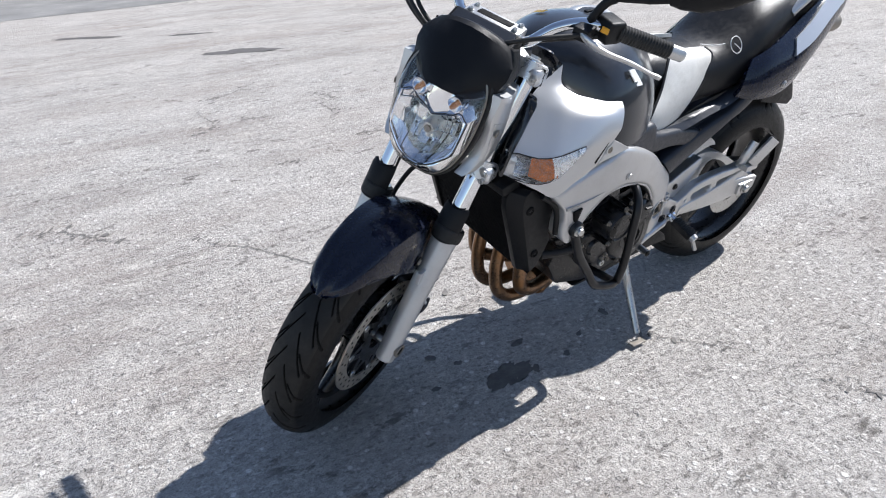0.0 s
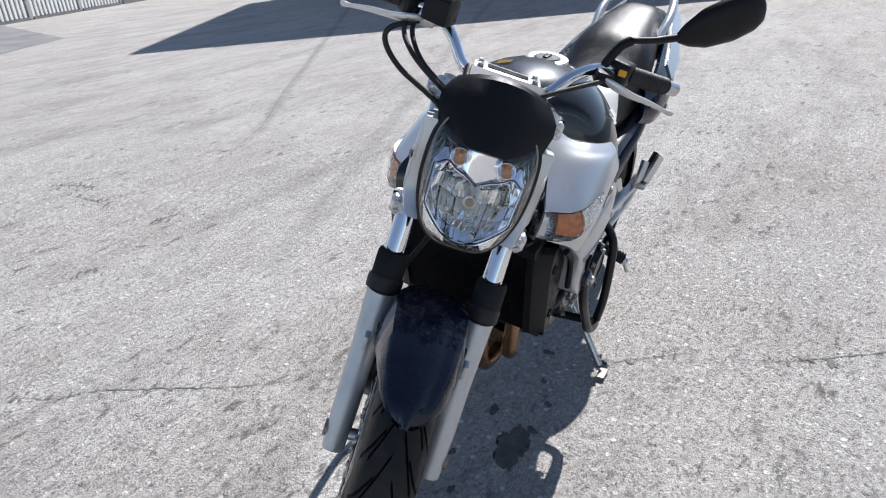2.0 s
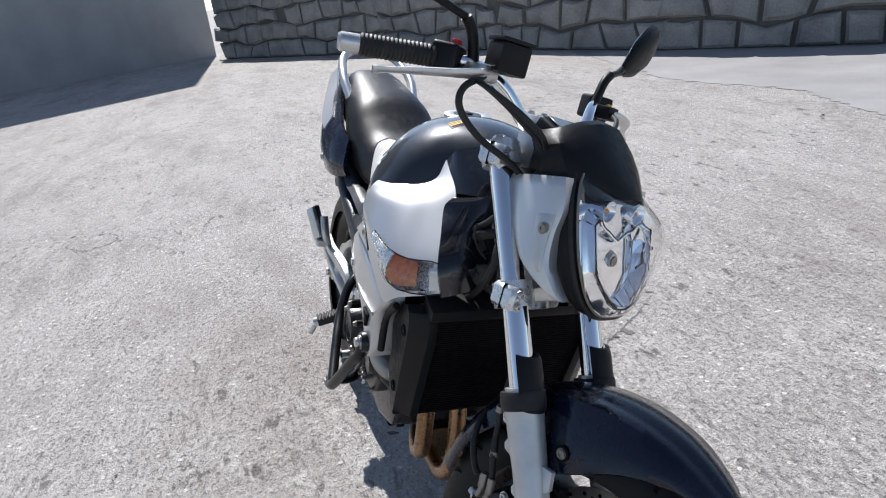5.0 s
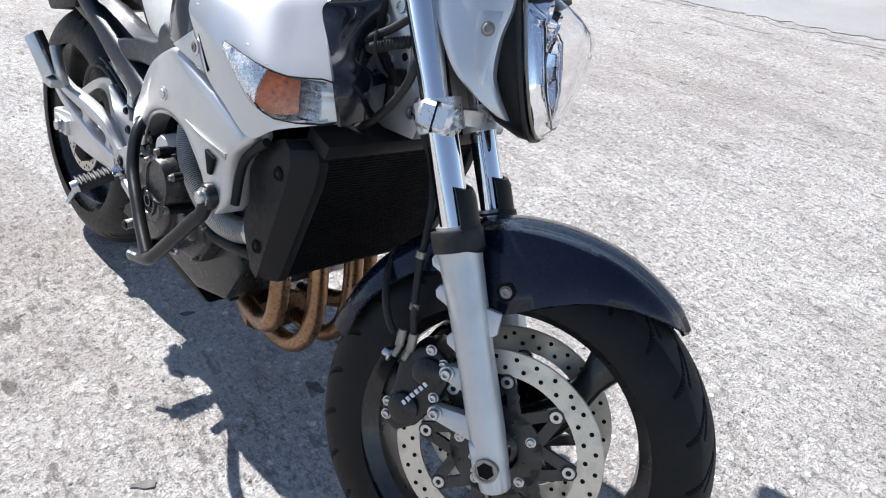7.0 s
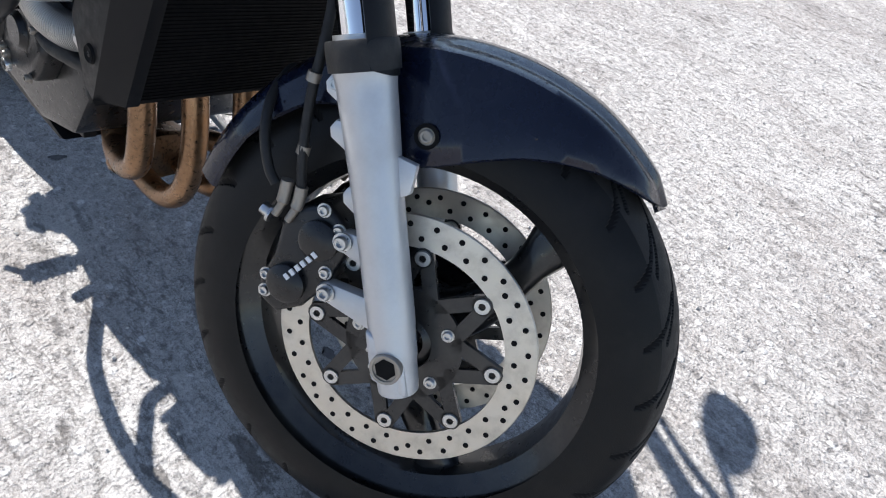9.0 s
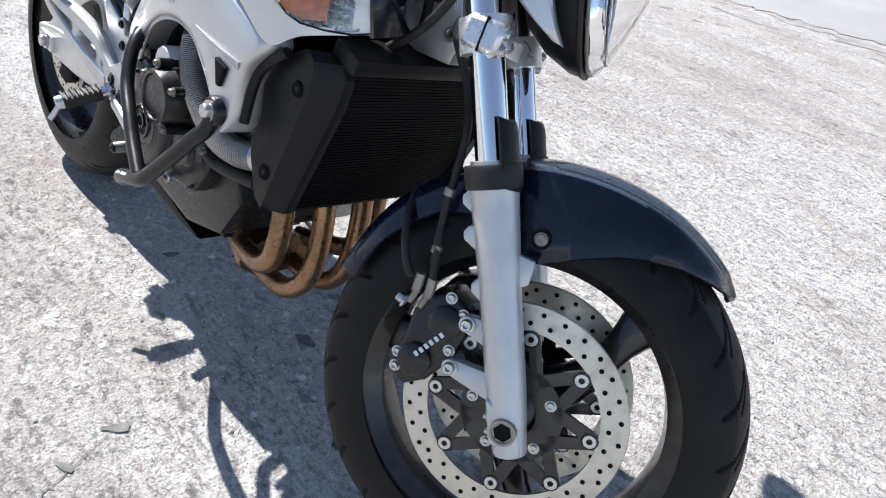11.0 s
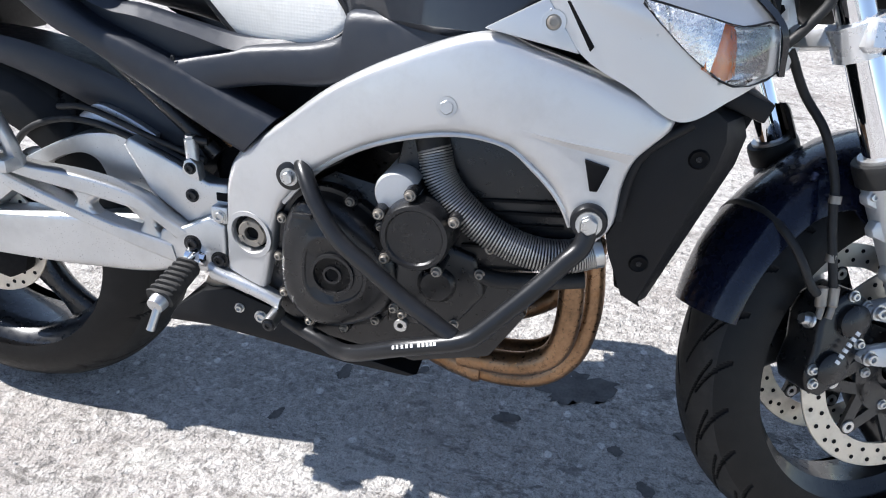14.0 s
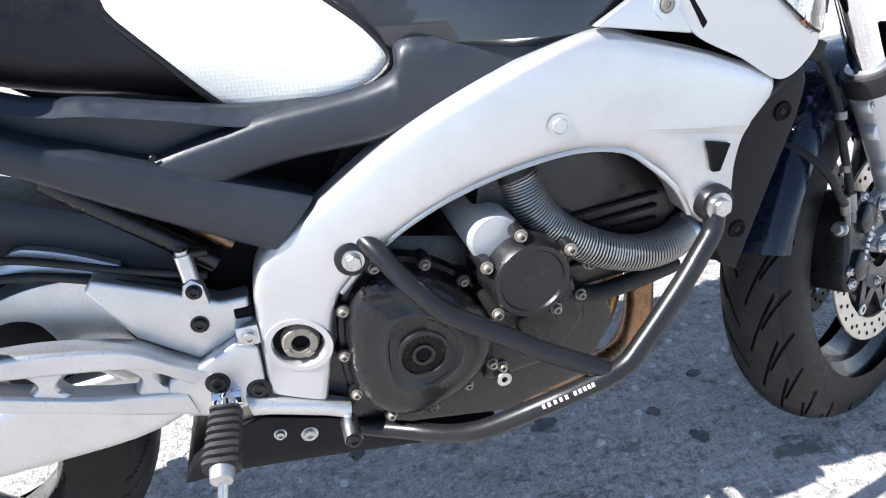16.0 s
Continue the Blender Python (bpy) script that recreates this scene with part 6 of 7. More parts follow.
# ---- crash bars ----
for s in (-1, 1):
    lowbar = [(0.540, 0.132, 0.286), (0.565, 0.146, 0.284), (0.612, 0.174, 0.287), (0.645, 0.204, 0.297), (0.682, 0.238, 0.320), (0.745, 0.266, 0.358), (0.800, 0.275, 0.380), (0.832, 0.277, 0.394), (0.853, 0.274, 0.413), (0.903, 0.263, 0.469), (0.930, 0.255, 0.502), (0.945, 0.249, 0.520), (0.950, 0.244, 0.542)]
    upbar = [(0.583, 0.166, 0.549), (0.591, 0.182, 0.545), (0.603, 0.197, 0.532), (0.623, 0.213, 0.507), (0.656, 0.229, 0.474), (0.705, 0.244, 0.447), (0.752, 0.257, 0.420), (0.815, 0.273, 0.391)]
    if s > 0:
        lowbar = [(0.735, 0.140, 0.300), (0.738, 0.225, 0.318), (0.752, 0.255, 0.330), (0.800, 0.262, 0.345), (0.842, 0.258, 0.366), (0.870, 0.252, 0.410), (0.915, 0.246, 0.480), (0.940, 0.241, 0.545)]
        upbar = [(0.700, 0.170, 0.600), (0.712, 0.215, 0.590), (0.728, 0.245, 0.560), (0.738, 0.256, 0.500), (0.742, 0.262, 0.400), (0.745, 0.258, 0.335)]
    cb = part("crash_bar", tube([(x, s * y, z) for x, y, z in lowbar], 0.0113, n=18, steps=8), BARS, bike, "black tubular crash bar bolted to the frame")
    part("upper_tube", tube([(x, s * y, z) for x, y, z in upbar], 0.0110, n=18, steps=8), BARS, cb)
    x0, z0 = (0.949, 0.549) if s < 0 else (0.940, 0.560)
    part("washer", turn([(0, s * 0.232), (0.0205, s * 0.232), (0.0205, s * 0.246), (0.0185, s * 0.249), (0, s * 0.249)], (x0, 0, z0), n=28), BARS, cb)
    bolt(cb, (x0, s * 0.249, z0), 0.0108, 0.011, socket=False, mat=STEEL, out=(0, s, 0))
    x1, z1 = (0.572, 0.531) if s < 0 else (0.702, 0.612)
    part("mount_tab", turn([(0, s * 0.168), (0.019, s * 0.168), (0.019, s * 0.180), (0.016, s * 0.182), (0, s * 0.182)], (x1, 0, z1), n=24), BARS, cb)
    bolt(cb, (x1, s * 0.182, z1), 0.0088, 0.010, socket=False, mat=STEEL, out=(0, s, 0))
    if s < 0:
        # maker's lettering as plain white bars on the lower tube
        line = catmull([(x, s * y, z) for x, y, z in lowbar], 8)
        for k in range(10):
            f = 40.2 + k * 0.76 + (0.5 if k > 4 else 0)
            a, b = line[int(f)], line[int(f) + 1]
            p = a.lerp(b, f % 1)
            d = (b - a).normalized()
            o = Vector((0, -0.80, 0.60))
            o = (o - d * o.dot(d)).normalized()
            u = o.cross(d).normalized()
            c0 = p + o * 0.0104
            part("letter_bar", loft([[c0 + d * v + u * w + o * h for v, w in ((-0.0016, -0.0022), (0.0016, -0.0022), (0.0016, 0.0022), (-0.0016, 0.0022))] for h in (0.0, 0.0011)]), WHITE, cb, smooth=0)

# ---- swingarm ----
for s in (-1, 1):
    arm = part("swingarm_beam", patch([(-0.090, 0.362), (0.000, 0.378), (0.060, 0.384), (0.200, 0.398), (0.395, 0.418)], [(-0.088, 0.312), (0.000, 0.306), (0.060, 0.304), (0.200, 0.304), (0.310, 0.310), (0.395, 0.345)], lambda x, z, v: lerp_table(x, [(-0.09, 0.118), (0.1, 0.116), (0.4, 0.100)]) - 0.010 * abs(2 * v - 1) ** 18, s, n=36, m=17, thick=0.032), ALU, bike, "silver aluminium swingarm beam", smooth=50)
    part("swingarm_brace", patch([(-0.060, 0.366), (0.033, 0.428), (0.132, 0.487), (0.190, 0.516), (0.230, 0.530), (0.268, 0.535), (0.300, 0.530), (0.316, 0.490), (0.328, 0.453), (0.345, 0.420)], [(0.030, 0.378), (0.075, 0.412), (0.128, 0.456), (0.165, 0.479), (0.195, 0.492), (0.220, 0.496), (0.240, 0.486), (0.250, 0.462), (0.262, 0.430), (0.300, 0.395)],
                                 lambda x, z, v: lerp_table(x, [(-0.06, 0.112), (0.2, 0.112), (0.35, 0.106)]) - 0.010 * abs(2 * v - 1) ** 22, s, n=60, m=17, thick=0.030), ALU, arm, smooth=40)
    part("axle_block", bevelled(box(-0.065, 0.012, *sorted((s * 0.100, s * 0.126)), 0.316, 0.356, 0.0), 0.005, 2), ALU, arm)
    bolt(arm, (-0.018, s * 0.126, 0.337), 0.014, 0.014, socket=False, mat=STEEL, out=(0, s, 0))
    part("chain_adjuster", tube([(-0.095, s * 0.110, 0.330), (-0.050, s * 0.110, 0.332)], 0.004, n=8, steps=1), STEEL, arm)
part("rear_caliper", plate([(-0.02, 0.262), (0.03, 0.250), (0.065, 0.270), (0.075, 0.305), (0.02, 0.308)], -0.10, -0.055, 0.008, 2), DARK, bike, "dark rear brake caliper")
hugger = part("hugger", patch([(-0.02, 0.655), (0.10, 0.648), (0.20, 0.628), (0.30, 0.595), (0.36, 0.560), (0.40, 0.50)], [(-0.02, 0.630), (0.11, 0.600), (0.20, 0.567), (0.26, 0.540), (0.30, 0.490), (0.34, 0.42)], lambda x, z, v: 0.085 - 0.006 * abs(2 * v - 1) ** 3, -1, n=24, m=7, thick=0.170), PANEL, bike, "black plastic rear mudguard over the tyre")
for s in (-1, 1):
    part("hugger_trim", patch([(0.212, 0.551), (0.232, 0.566), (0.248, 0.570), (0.290, 0.556), (0.332, 0.535)], [(0.214, 0.545), (0.234, 0.548), (0.256, 0.545), (0.300, 0.535), (0.332, 0.527)], lambda x, z, v: 0.098 + 0.006 * v, s, n=14, m=5, thick=0.012), ALU, hugger, "silver trim on the mudguard")
part("subframe_tube", tube([(0.290, -0.105, 0.640), (0.350, -0.105, 0.590), (0.430, -0.100, 0.520)], 0.012, n=12), ENGINE, bike, "dark subframe tube")
part("subframe_tube", tube([(0.330, -0.095, 0.645), (0.400, -0.095, 0.580), (0.450, -0.090, 0.535)], 0.009, n=12), RUST, bike, "brownish subframe tube")
part("shock_absorber", tube([(0.40, 0, 0.60), (0.44, 0, 0.36)], 0.045, n=18, steps=1), DARK, bike, "dark rear shock absorber")
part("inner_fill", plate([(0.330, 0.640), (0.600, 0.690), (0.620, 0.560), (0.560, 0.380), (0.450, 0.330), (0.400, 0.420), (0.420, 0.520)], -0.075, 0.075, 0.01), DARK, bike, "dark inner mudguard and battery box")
for s in (-1, 1):
    br = part("frame_bracket", plate([(0.309, 0.537), (0.345, 0.522), (0.377, 0.509), (0.427, 0.485), (0.456, 0.486), (0.458, 0.428), (0.432, 0.437), (0.392, 0.418), (0.335, 0.460), (0.299, 0.525)], s * 0.100, s * 0.130, 0.005, 3), ALU, bike, "silver cast bracket plate behind the frame")
    bolt(br, (0.401, s * 0.130, 0.463), 0.0075, 0.005, mat=BARS, out=(0, s, 0))
    part("bracket_lug", bevelled(box(0.436, 0.462, *sorted((s * 0.128, s * 0.146)), 0.432, 0.458, 0.0), 0.005, 2), ALU, br)
    bolt(br, (0.450, s * 0.146, 0.444), 0.0075, 0.005, mat=STEEL, out=(0, s, 0))
    part("bracket_slot", bevelled(box(0.438, 0.460, *sorted((s * 0.1255, s * 0.1315)), 0.460, 0.474, 0.0), 0.002, 1), DARK, br)
master = part("brake_master", join(tube([(0.404, -0.124, 0.505), (0.401, -0.122, 0.545)], 0.0095, n=16, steps=1), tube([(0.401, -0.122, 0.544), (0.401, -0.122, 0.550)], 0.0075, n=8, steps=1)), ALU, bike, "small aluminium rear brake master cylinder")
part("master_lug", plate([(0.390, 0.498), (0.418, 0.486), (0.415, 0.512), (0.405, 0.521), (0.395, 0.515)], -0.136, -0.116, 0.004, 2), ALU, master)
part("master_outlet", tube([(0.402, -0.122, 0.545), (0.425, -0.118, 0.542)], 0.006, n=10, steps=1), BARS, master)
bolt(master, (0.405, -0.136, 0.506), 0.0065, 0.005, mat=BARS)
part("brake_line", tube([(0.40, -0.125, 0.500), (0.34, -0.118, 0.520), (0.25, -0.112, 0.545), (0.17, -0.105, 0.540), (0.10, -0.100, 0.500), (0.05, -0.095, 0.40)], 0.005, n=10), RUBBER, bike, "black rear brake line")
part("brake_line", tube([(0.42, -0.12, 0.515), (0.34, -0.115, 0.535), (0.24, -0.11, 0.565), (0.18, -0.10, 0.560)], 0.0045, n=10), RUBBER, bike, "black wiring along the swingarm")

# ---- footrests ----
for s in (-1, 1):
    hanger = part("footrest_hanger", plate([(0.393, 0.420), (0.434, 0.441), (0.457, 0.431), (0.456, 0.366), (0.436, 0.356), (0.400, 0.350), (0.370, 0.358), (0.350, 0.392), (0.358, 0.412)], s * 0.128, s * 0.149, 0.005, 3), ALU, bike, "silver cast footrest hanger plate")
    for x, z, r in ((0.406, 0.396, 0.0105), (0.447, 0.376, 0.0105)):
        part("bolt_seat", turn([(0, s * 0.1495), (r + 0.003, s * 0.1495), (r + 0.0035, s * 0.148), (0, s * 0.148)], (x, 0, z), n=24), BARS, hanger)
        bolt(hanger, (x, s * 0.149, z), r * 0.8, 0.005, mat=ENGINE, out=(0, s, 0))

    def arm_depth(x, z, v):
        return 0.178 - 0.029 * smoothstep(0.12, 0.42, x) - 0.006 * abs(2 * v - 1) ** 14
    part("hanger_arm", patch([(0.105, 0.508), (0.168, 0.493), (0.249, 0.484), (0.327, 0.462), (0.365, 0.434), (0.400, 0.414)], [(0.108, 0.490), (0.164, 0.474), (0.235, 0.459), (0.313, 0.441), (0.346, 0.428), (0.380, 0.400)], arm_depth, s, n=34, m=13, thick=0.020), ALU, hanger, smooth=60)
    part("hanger_arm", patch([(0.108, 0.490), (0.161, 0.467), (0.230, 0.438), (0.288, 0.415), (0.330, 0.404), (0.372, 0.392)], [(0.112, 0.470), (0.156, 0.446), (0.234, 0.416), (0.313, 0.382), (0.345, 0.370), (0.380, 0.358)], arm_depth, s, n=34, m=13, thick=0.020), ALU, hanger, smooth=60)
    part("hanger_web", patch([(0.226, 0.462), (0.238, 0.448), (0.226, 0.436)], [(0.272, 0.452), (0.256, 0.438), (0.268, 0.420)], lambda x, z, v: arm_depth(x, z, v) - 0.004, s, n=10, m=7, thick=0.014), ALU, hanger, smooth=60)
    part("hanger_web", patch([(0.312, 0.444), (0.330, 0.425), (0.318, 0.402)], [(0.356, 0.426), (0.350, 0.412), (0.366, 0.390)], lambda x, z, v: arm_depth(x, z, v) - 0.004, s, n=10, m=7, thick=0.014), ALU, hanger, smooth=60)
    # folded passenger footrest
    q0, q1 = Vector((0.150, s * 0.196, 0.503)), Vector((0.100, s * 0.216, 0.590))
    qd = (q1 - q0).normalized()
    qn = Vector((0.45, s * 0.88, 0.1))
    qn = (qn - qd * qn.dot(qd)).normalized()
    qw = qd.cross(qn)

    def slab(f0, f1, w0, w1, h0, h1, bev):
        c = [[q0.lerp(q1, f) + qw * a_ + qn * h for a_, h in ((w0, h0), (w1, h0), (w1, h1), (w0, h1))] for f in (f0, f1)]
        return bevelled(loft(c), bev, 2)
    rp = part("passenger_footrest", slab(0.05, 1.0, -0.016, 0.016, -0.004, 0.008, 0.003), ALU, bike, "folded passenger footrest")
    part("footrest_rubber", slab(0.10, 1.04, -0.018, 0.018, -0.020, -0.004, 0.004), RUBBER, rp)
    part("footrest_bracket", tube([(0.160, s * 0.172, 0.490), (0.158, s * 0.180, 0.530), (0.140, s * 0.182, 0.574)], 0.011, n=12, steps=4, flat=1.3), ALU, hanger)
    part("footrest_clevis", bevelled(moved(box(-0.030, 0.026, *sorted((s * 0.166, s * 0.206)), -0.010, 0.010, 0.0), Matrix.Translation((0.146, 0, 0.497))), 0.005, 2), ALU, hanger)
    # rider footrest
    fa, fb = Vector((0.413, s * 0.150, 0.376)), Vector((0.402, s * 0.250, 0.344))
    fd = (fb - fa).normalized()
    fw = Vector((1, 0, 0)) - fd * fd.x
    fw.normalize()
    fn = fw.cross(fd) if fw.cross(fd).z > 0 else fd.cross(fw)

    def peg(f0, f1, w0, w1, h0, h1, bev):
        rings = [[fa + fd * ((fb - fa).length * f) + fw * (w * a) + fn * h for a, h in ((-1, h0), (1, h0), (1, h1), (-1, h1))] for f, w in ((f0, w0), (f1, w1))]
        return bevelled(loft(rings), bev, 2)
    fr = part("footrest", peg(0.0, 0.98, 0.009, 0.010, -0.008, 0.004, 0.004), ALU, bike, "aluminium footrest with a ribbed rubber top")
    part("footrest_hinge", join(tube([fa + fw * 0.016, fa - fw * 0.016], 0.011, n=14, steps=1), tube([fa - fd * 0.012, fa + fd * 0.02], 0.012, n=14, steps=1)), CHROME, fr)
    L = (fb - fa).length
    ribs = []
    for k in range(45):
        f = 0.20 + 0.66 * k / 44
        w = 0.0165 + 0.0045 * f
        top = 0.0125 + (0.0042 if k % 6 < 3 and f < 0.90 else 0.0)
        ribs.append([fa + fd * (L * f) + fw * (w * a_) + fn * h for a_, h in ((-0.8, -0.009), (0.8, -0.009), (1.0, 0.0), (0.9, top - 0.003), (0.6, top), (-0.6, top), (-0.9, top - 0.003), (-1.0, 0.0))])
    part("rubber_sleeve", loft(ribs), RUBBER, fr, "ribbed black rubber sleeve")
    part("end_cap", tube([fb - fd * 0.016, fb - fd * 0.006, fb - fd * 0.002], lambda f: 0.0135 - 0.002 * f, n=16, steps=1), ALU, fr)
    part("feeler", tube([fb + fn * -0.006 - fd * 0.008, fb + Vector((-0.006, s * 0.004, -0.034))], 0.0058, n=12, steps=2), STEEL, fr)
    pedal = part("brake_pedal" if s < 0 else "gear_lever", patch([(0.432, 0.372), (0.455, 0.364), (0.490, 0.356), (0.520, 0.348), (0.546, 0.338)], [(0.436, 0.346), (0.458, 0.343), (0.490, 0.335), (0.520, 0.327), (0.542, 0.318)], lambda x, z, v: 0.160 + 0.08 * (x - 0.43) - 0.005 * abs(2 * v - 1) ** 3, s, n=18, m=7, thick=0.014), ALU, bike, "flat cast aluminium foot pedal", smooth=60)
    part("pedal_tip", tube([(0.540, s * 0.160, 0.314), (0.541, s * 0.196, 0.312)], 0.0105, n=16, steps=2), STEEL, pedal)
    bolt(pedal, (0.541, s * 0.196, 0.312), 0.0075, 0.004, mat=BARS, out=(0, s, 0))

# ---- side stand ----
stand = part("side_stand", tube([(0.560, 0.120, 0.285), (0.575, 0.165, 0.235), (0.588, 0.225, 0.160), (0.600, 0.280, 0.092)], lambda f: 0.0125 - 0.003 * f, n=14, steps=5), STEEL, bike, "steel side stand folded out to the ground")
part("stand_foot", bevelled(moved(box(-0.026, 0.026, -0.012, 0.014, -0.003, 0.003, 0.0), Matrix.Translation((0.612, 0.296, 0.0745)) @ Matrix.Rotation(radians(12), 4, "X")), 0.002, 1), SILENCER, stand)
part("stand_spring", tube([(0.58, 0.135, 0.33), (0.582, 0.17, 0.26), (0.588, 0.20, 0.20)], lambda f: 0.006 + 0.0012 * math.sin(f * 160), n=8, steps=14), STEEL, stand)
part("stand_bracket", plate([(0.530, 0.330), (0.600, 0.330), (0.590, 0.265), (0.545, 0.265)], 0.100, 0.125, 0.004), BARS, stand)

# ---- seat and tail ----
def section_loft(stations, power=0.8, n=28, flare=0.0):
    """Stations of (x, half-width, bottom z, top z)."""
    rings = []
    for x, w, zb, zt in stations:
        zc, h = (zb + zt) / 2, (zt - zb) / 2
        rings.append([Vector((x, w * (1 - flare * math.sin(a)) * math.copysign(abs(math.cos(a)) ** power, math.cos(a)), zc + h * math.copysign(abs(math.sin(a)) ** power, math.sin(a)))) for a in (2 * math.pi * k / n for k in range(n))])
    fine = [catmull([r[i] for r in rings], 5) for i in range(n)]
    return loft([[c[j] for c in fine] for j in range(len(fine[0]))])


seat = part("seat", section_loft([(0.640, 0.070, 0.710, 0.830), (0.600, 0.092, 0.690, 0.858), (0.540, 0.104, 0.680, 0.862), (0.470, 0.106, 0.684, 0.852), (0.390, 0.108, 0.700, 0.846), (0.310, 0.120, 0.715, 0.858), (0.240, 0.130, 0.738, 0.898), (0.170, 0.128, 0.775, 0.945), (0.060, 0.112, 0.830, 0.975), (-0.060, 0.092, 0.890, 1.000), (-0.120, 0.070, 0.925, 1.000)], 0.66, flare=0.16), SEATM, bike, "black vinyl two-level seat with chalk marks", smooth=50)
INSERT = [[(0.477, 0.119, 0.690), (0.515, 0.128, 0.682), (0.565, 0.143, 0.687), (0.614, 0.150, 0.698), (0.640, 0.149, 0.721)],
          [(0.426, 0.115, 0.743), (0.470, 0.127, 0.742), (0.530, 0.139, 0.743), (0.590, 0.143, 0.747), (0.620, 0.139, 0.752)],
          [(0.376, 0.100, 0.797), (0.425, 0.112, 0.799), (0.480, 0.122, 0.800), (0.540, 0.120, 0.797), (0.572, 0.112, 0.792)],
          [(0.348, 0.082, 0.836), (0.392, 0.090, 0.842), (0.440, 0.094, 0.846), (0.492, 0.088, 0.846), (0.528, 0.078, 0.842)],
          [(0.358, 0.058, 0.852), (0.392, 0.058, 0.856), (0.425, 0.058, 0.859), (0.460, 0.056, 0.861), (0.492, 0.054, 0.862)]]
for s in (-1, 1):
    pad = part("seat_insert", skin(INSERT, s, 7, 7, 0.010, 0.003), PAD, bike, "pale dimpled vinyl seat insert, slightly dirty", smooth=60)
    edge = [r[0] for r in reversed(INSERT)] + INSERT[0][1:] + [r[-1] for r in INSERT[1:]]
    part("piping", tube([(x, s * (y - 0.002), z) for x, y, z in edge], 0.004, n=8), SEATM, pad)
# chalk marks on the seat
for pts in ([(0.300 + 0.026 * math.cos(a), 0.112 + 0.010 * math.sin(a), 0.868 - 0.020 * math.sin(a) + 0.003 * math.cos(a)) for a in (2 * math.pi * k / 16 for k in range(17))],
            [(0.335, 0.100, 0.872), (0.362, 0.085, 0.866), (0.385, 0.060, 0.864)], [(0.292, 0.125, 0.858), (0.305, 0.108, 0.872)]):
    part("chalk_mark", tube(pts, 0.0011, n=5, steps=2), WHITE, seat, "white chalk scribble")

ARM_DEPTH = np.polyfit([0.40, 0.46, 0.52, 0.60, 0.66, 0.72, 0.80, 0.85], [0.150, 0.155, 0.160, 0.168, 0.178, 0.190, 0.208, 0.216], 3)
for s in (-1, 1):
    side = part("side_panel", patch([(0.838, 0.735), (0.760, 0.740), (0.690, 0.741), (0.646, 0.738), (0.640, 0.712), (0.604, 0.698), (0.551, 0.690), (0.511, 0.684), (0.480, 0.676), (0.440, 0.667), (0.403, 0.657)],
                                    [(0.808, 0.716), (0.745, 0.692), (0.690, 0.667), (0.640, 0.652), (0.600, 0.645), (0.555, 0.641), (0.525, 0.637), (0.495, 0.631), (0.470, 0.624), (0.440, 0.610), (0.400, 0.600)],
                                    lambda x, z, v: float(np.polyval(ARM_DEPTH, x)) - 0.007 * abs(2 * v - 1) ** 10 + 0.004 * (1 - (2 * v - 1) ** 2), s, n=60, m=13, thick=0.02), PANEL, bike, "dark grey plastic side panel", smooth=50)
    part("side_strut", patch([(0.180, 0.790), (0.230, 0.742), (0.270, 0.712), (0.305, 0.692), (0.350, 0.676), (0.403, 0.655), (0.470, 0.628), (0.508, 0.612), (0.545, 0.597)], [(0.150, 0.750), (0.200, 0.708), (0.240, 0.680), (0.277, 0.665), (0.330, 0.634), (0.389, 0.599), (0.440, 0.571), (0.467, 0.557), (0.494, 0.544)],
                             lambda x, z, v: lerp_table(x, [(0.15, 0.160), (0.30, 0.160), (0.42, 0.157), (0.56, 0.160)]) - 0.008 * abs(2 * v - 1) ** 12 + 0.005 * (1 - (2 * v - 1) ** 2), s, n=44, m=13, thick=0.03), PANEL, side, smooth=50)
    # recessed infill between the seat, the strut and the panel, with a ledge along the seat
    part("infill_panel", patch([(0.220, 0.752), (0.312, 0.718), (0.360, 0.712), (0.428, 0.698), (0.510, 0.684)], [(0.220, 0.735), (0.305, 0.690), (0.350, 0.670), (0.403, 0.650), (0.530, 0.668)], lambda x, z, v: 0.134 - 0.002 * v, s, n=24, m=6, thick=0.02), PANEL, side)
    part("panel_ledge", patch([(0.230, 0.756), (0.312, 0.724), (0.360, 0.718), (0.428, 0.704), (0.500, 0.692), (0.580, 0.696)], [(0.230, 0.744), (0.315, 0.712), (0.360, 0.706), (0.428, 0.692), (0.500, 0.676), (0.580, 0.682)], lambda x, z, v: 0.140 + 0.016 * v, s, n=24, m=5, thick=0.015), PANEL, side)
    bolt(side, (0.404, s * 0.151, 0.659), 0.0026, 0.002, mat=BARS, out=(0, s, 0))
    # tail fairing
    tail = part("tail_fairing", skin([[(0.285, 0.150, 0.730), (0.200, 0.176, 0.718), (0.080, 0.178, 0.730), (-0.060, 0.150, 0.790), (-0.200, 0.110, 0.870)],
                                      [(0.285, 0.160, 0.758), (0.200, 0.188, 0.760), (0.080, 0.190, 0.785), (-0.060, 0.160, 0.840), (-0.220, 0.112, 0.910)],
                                      [(0.265, 0.150, 0.800), (0.190, 0.174, 0.815), (0.070, 0.172, 0.848), (-0.070, 0.142, 0.900), (-0.230, 0.100, 0.955)],
                                      [(0.240, 0.138, 0.830), (0.170, 0.146, 0.860), (0.060, 0.128, 0.900), (-0.080, 0.104, 0.950), (-0.220, 0.072, 0.985)]], s, 6, 5, 0.012), BLUE, bike, "dark blue tail fairing with water drops", smooth=60)
    bolt(tail, (0.127, s * 0.1915, 0.757), 0.0085, 0.005, out=(0, s, 0))
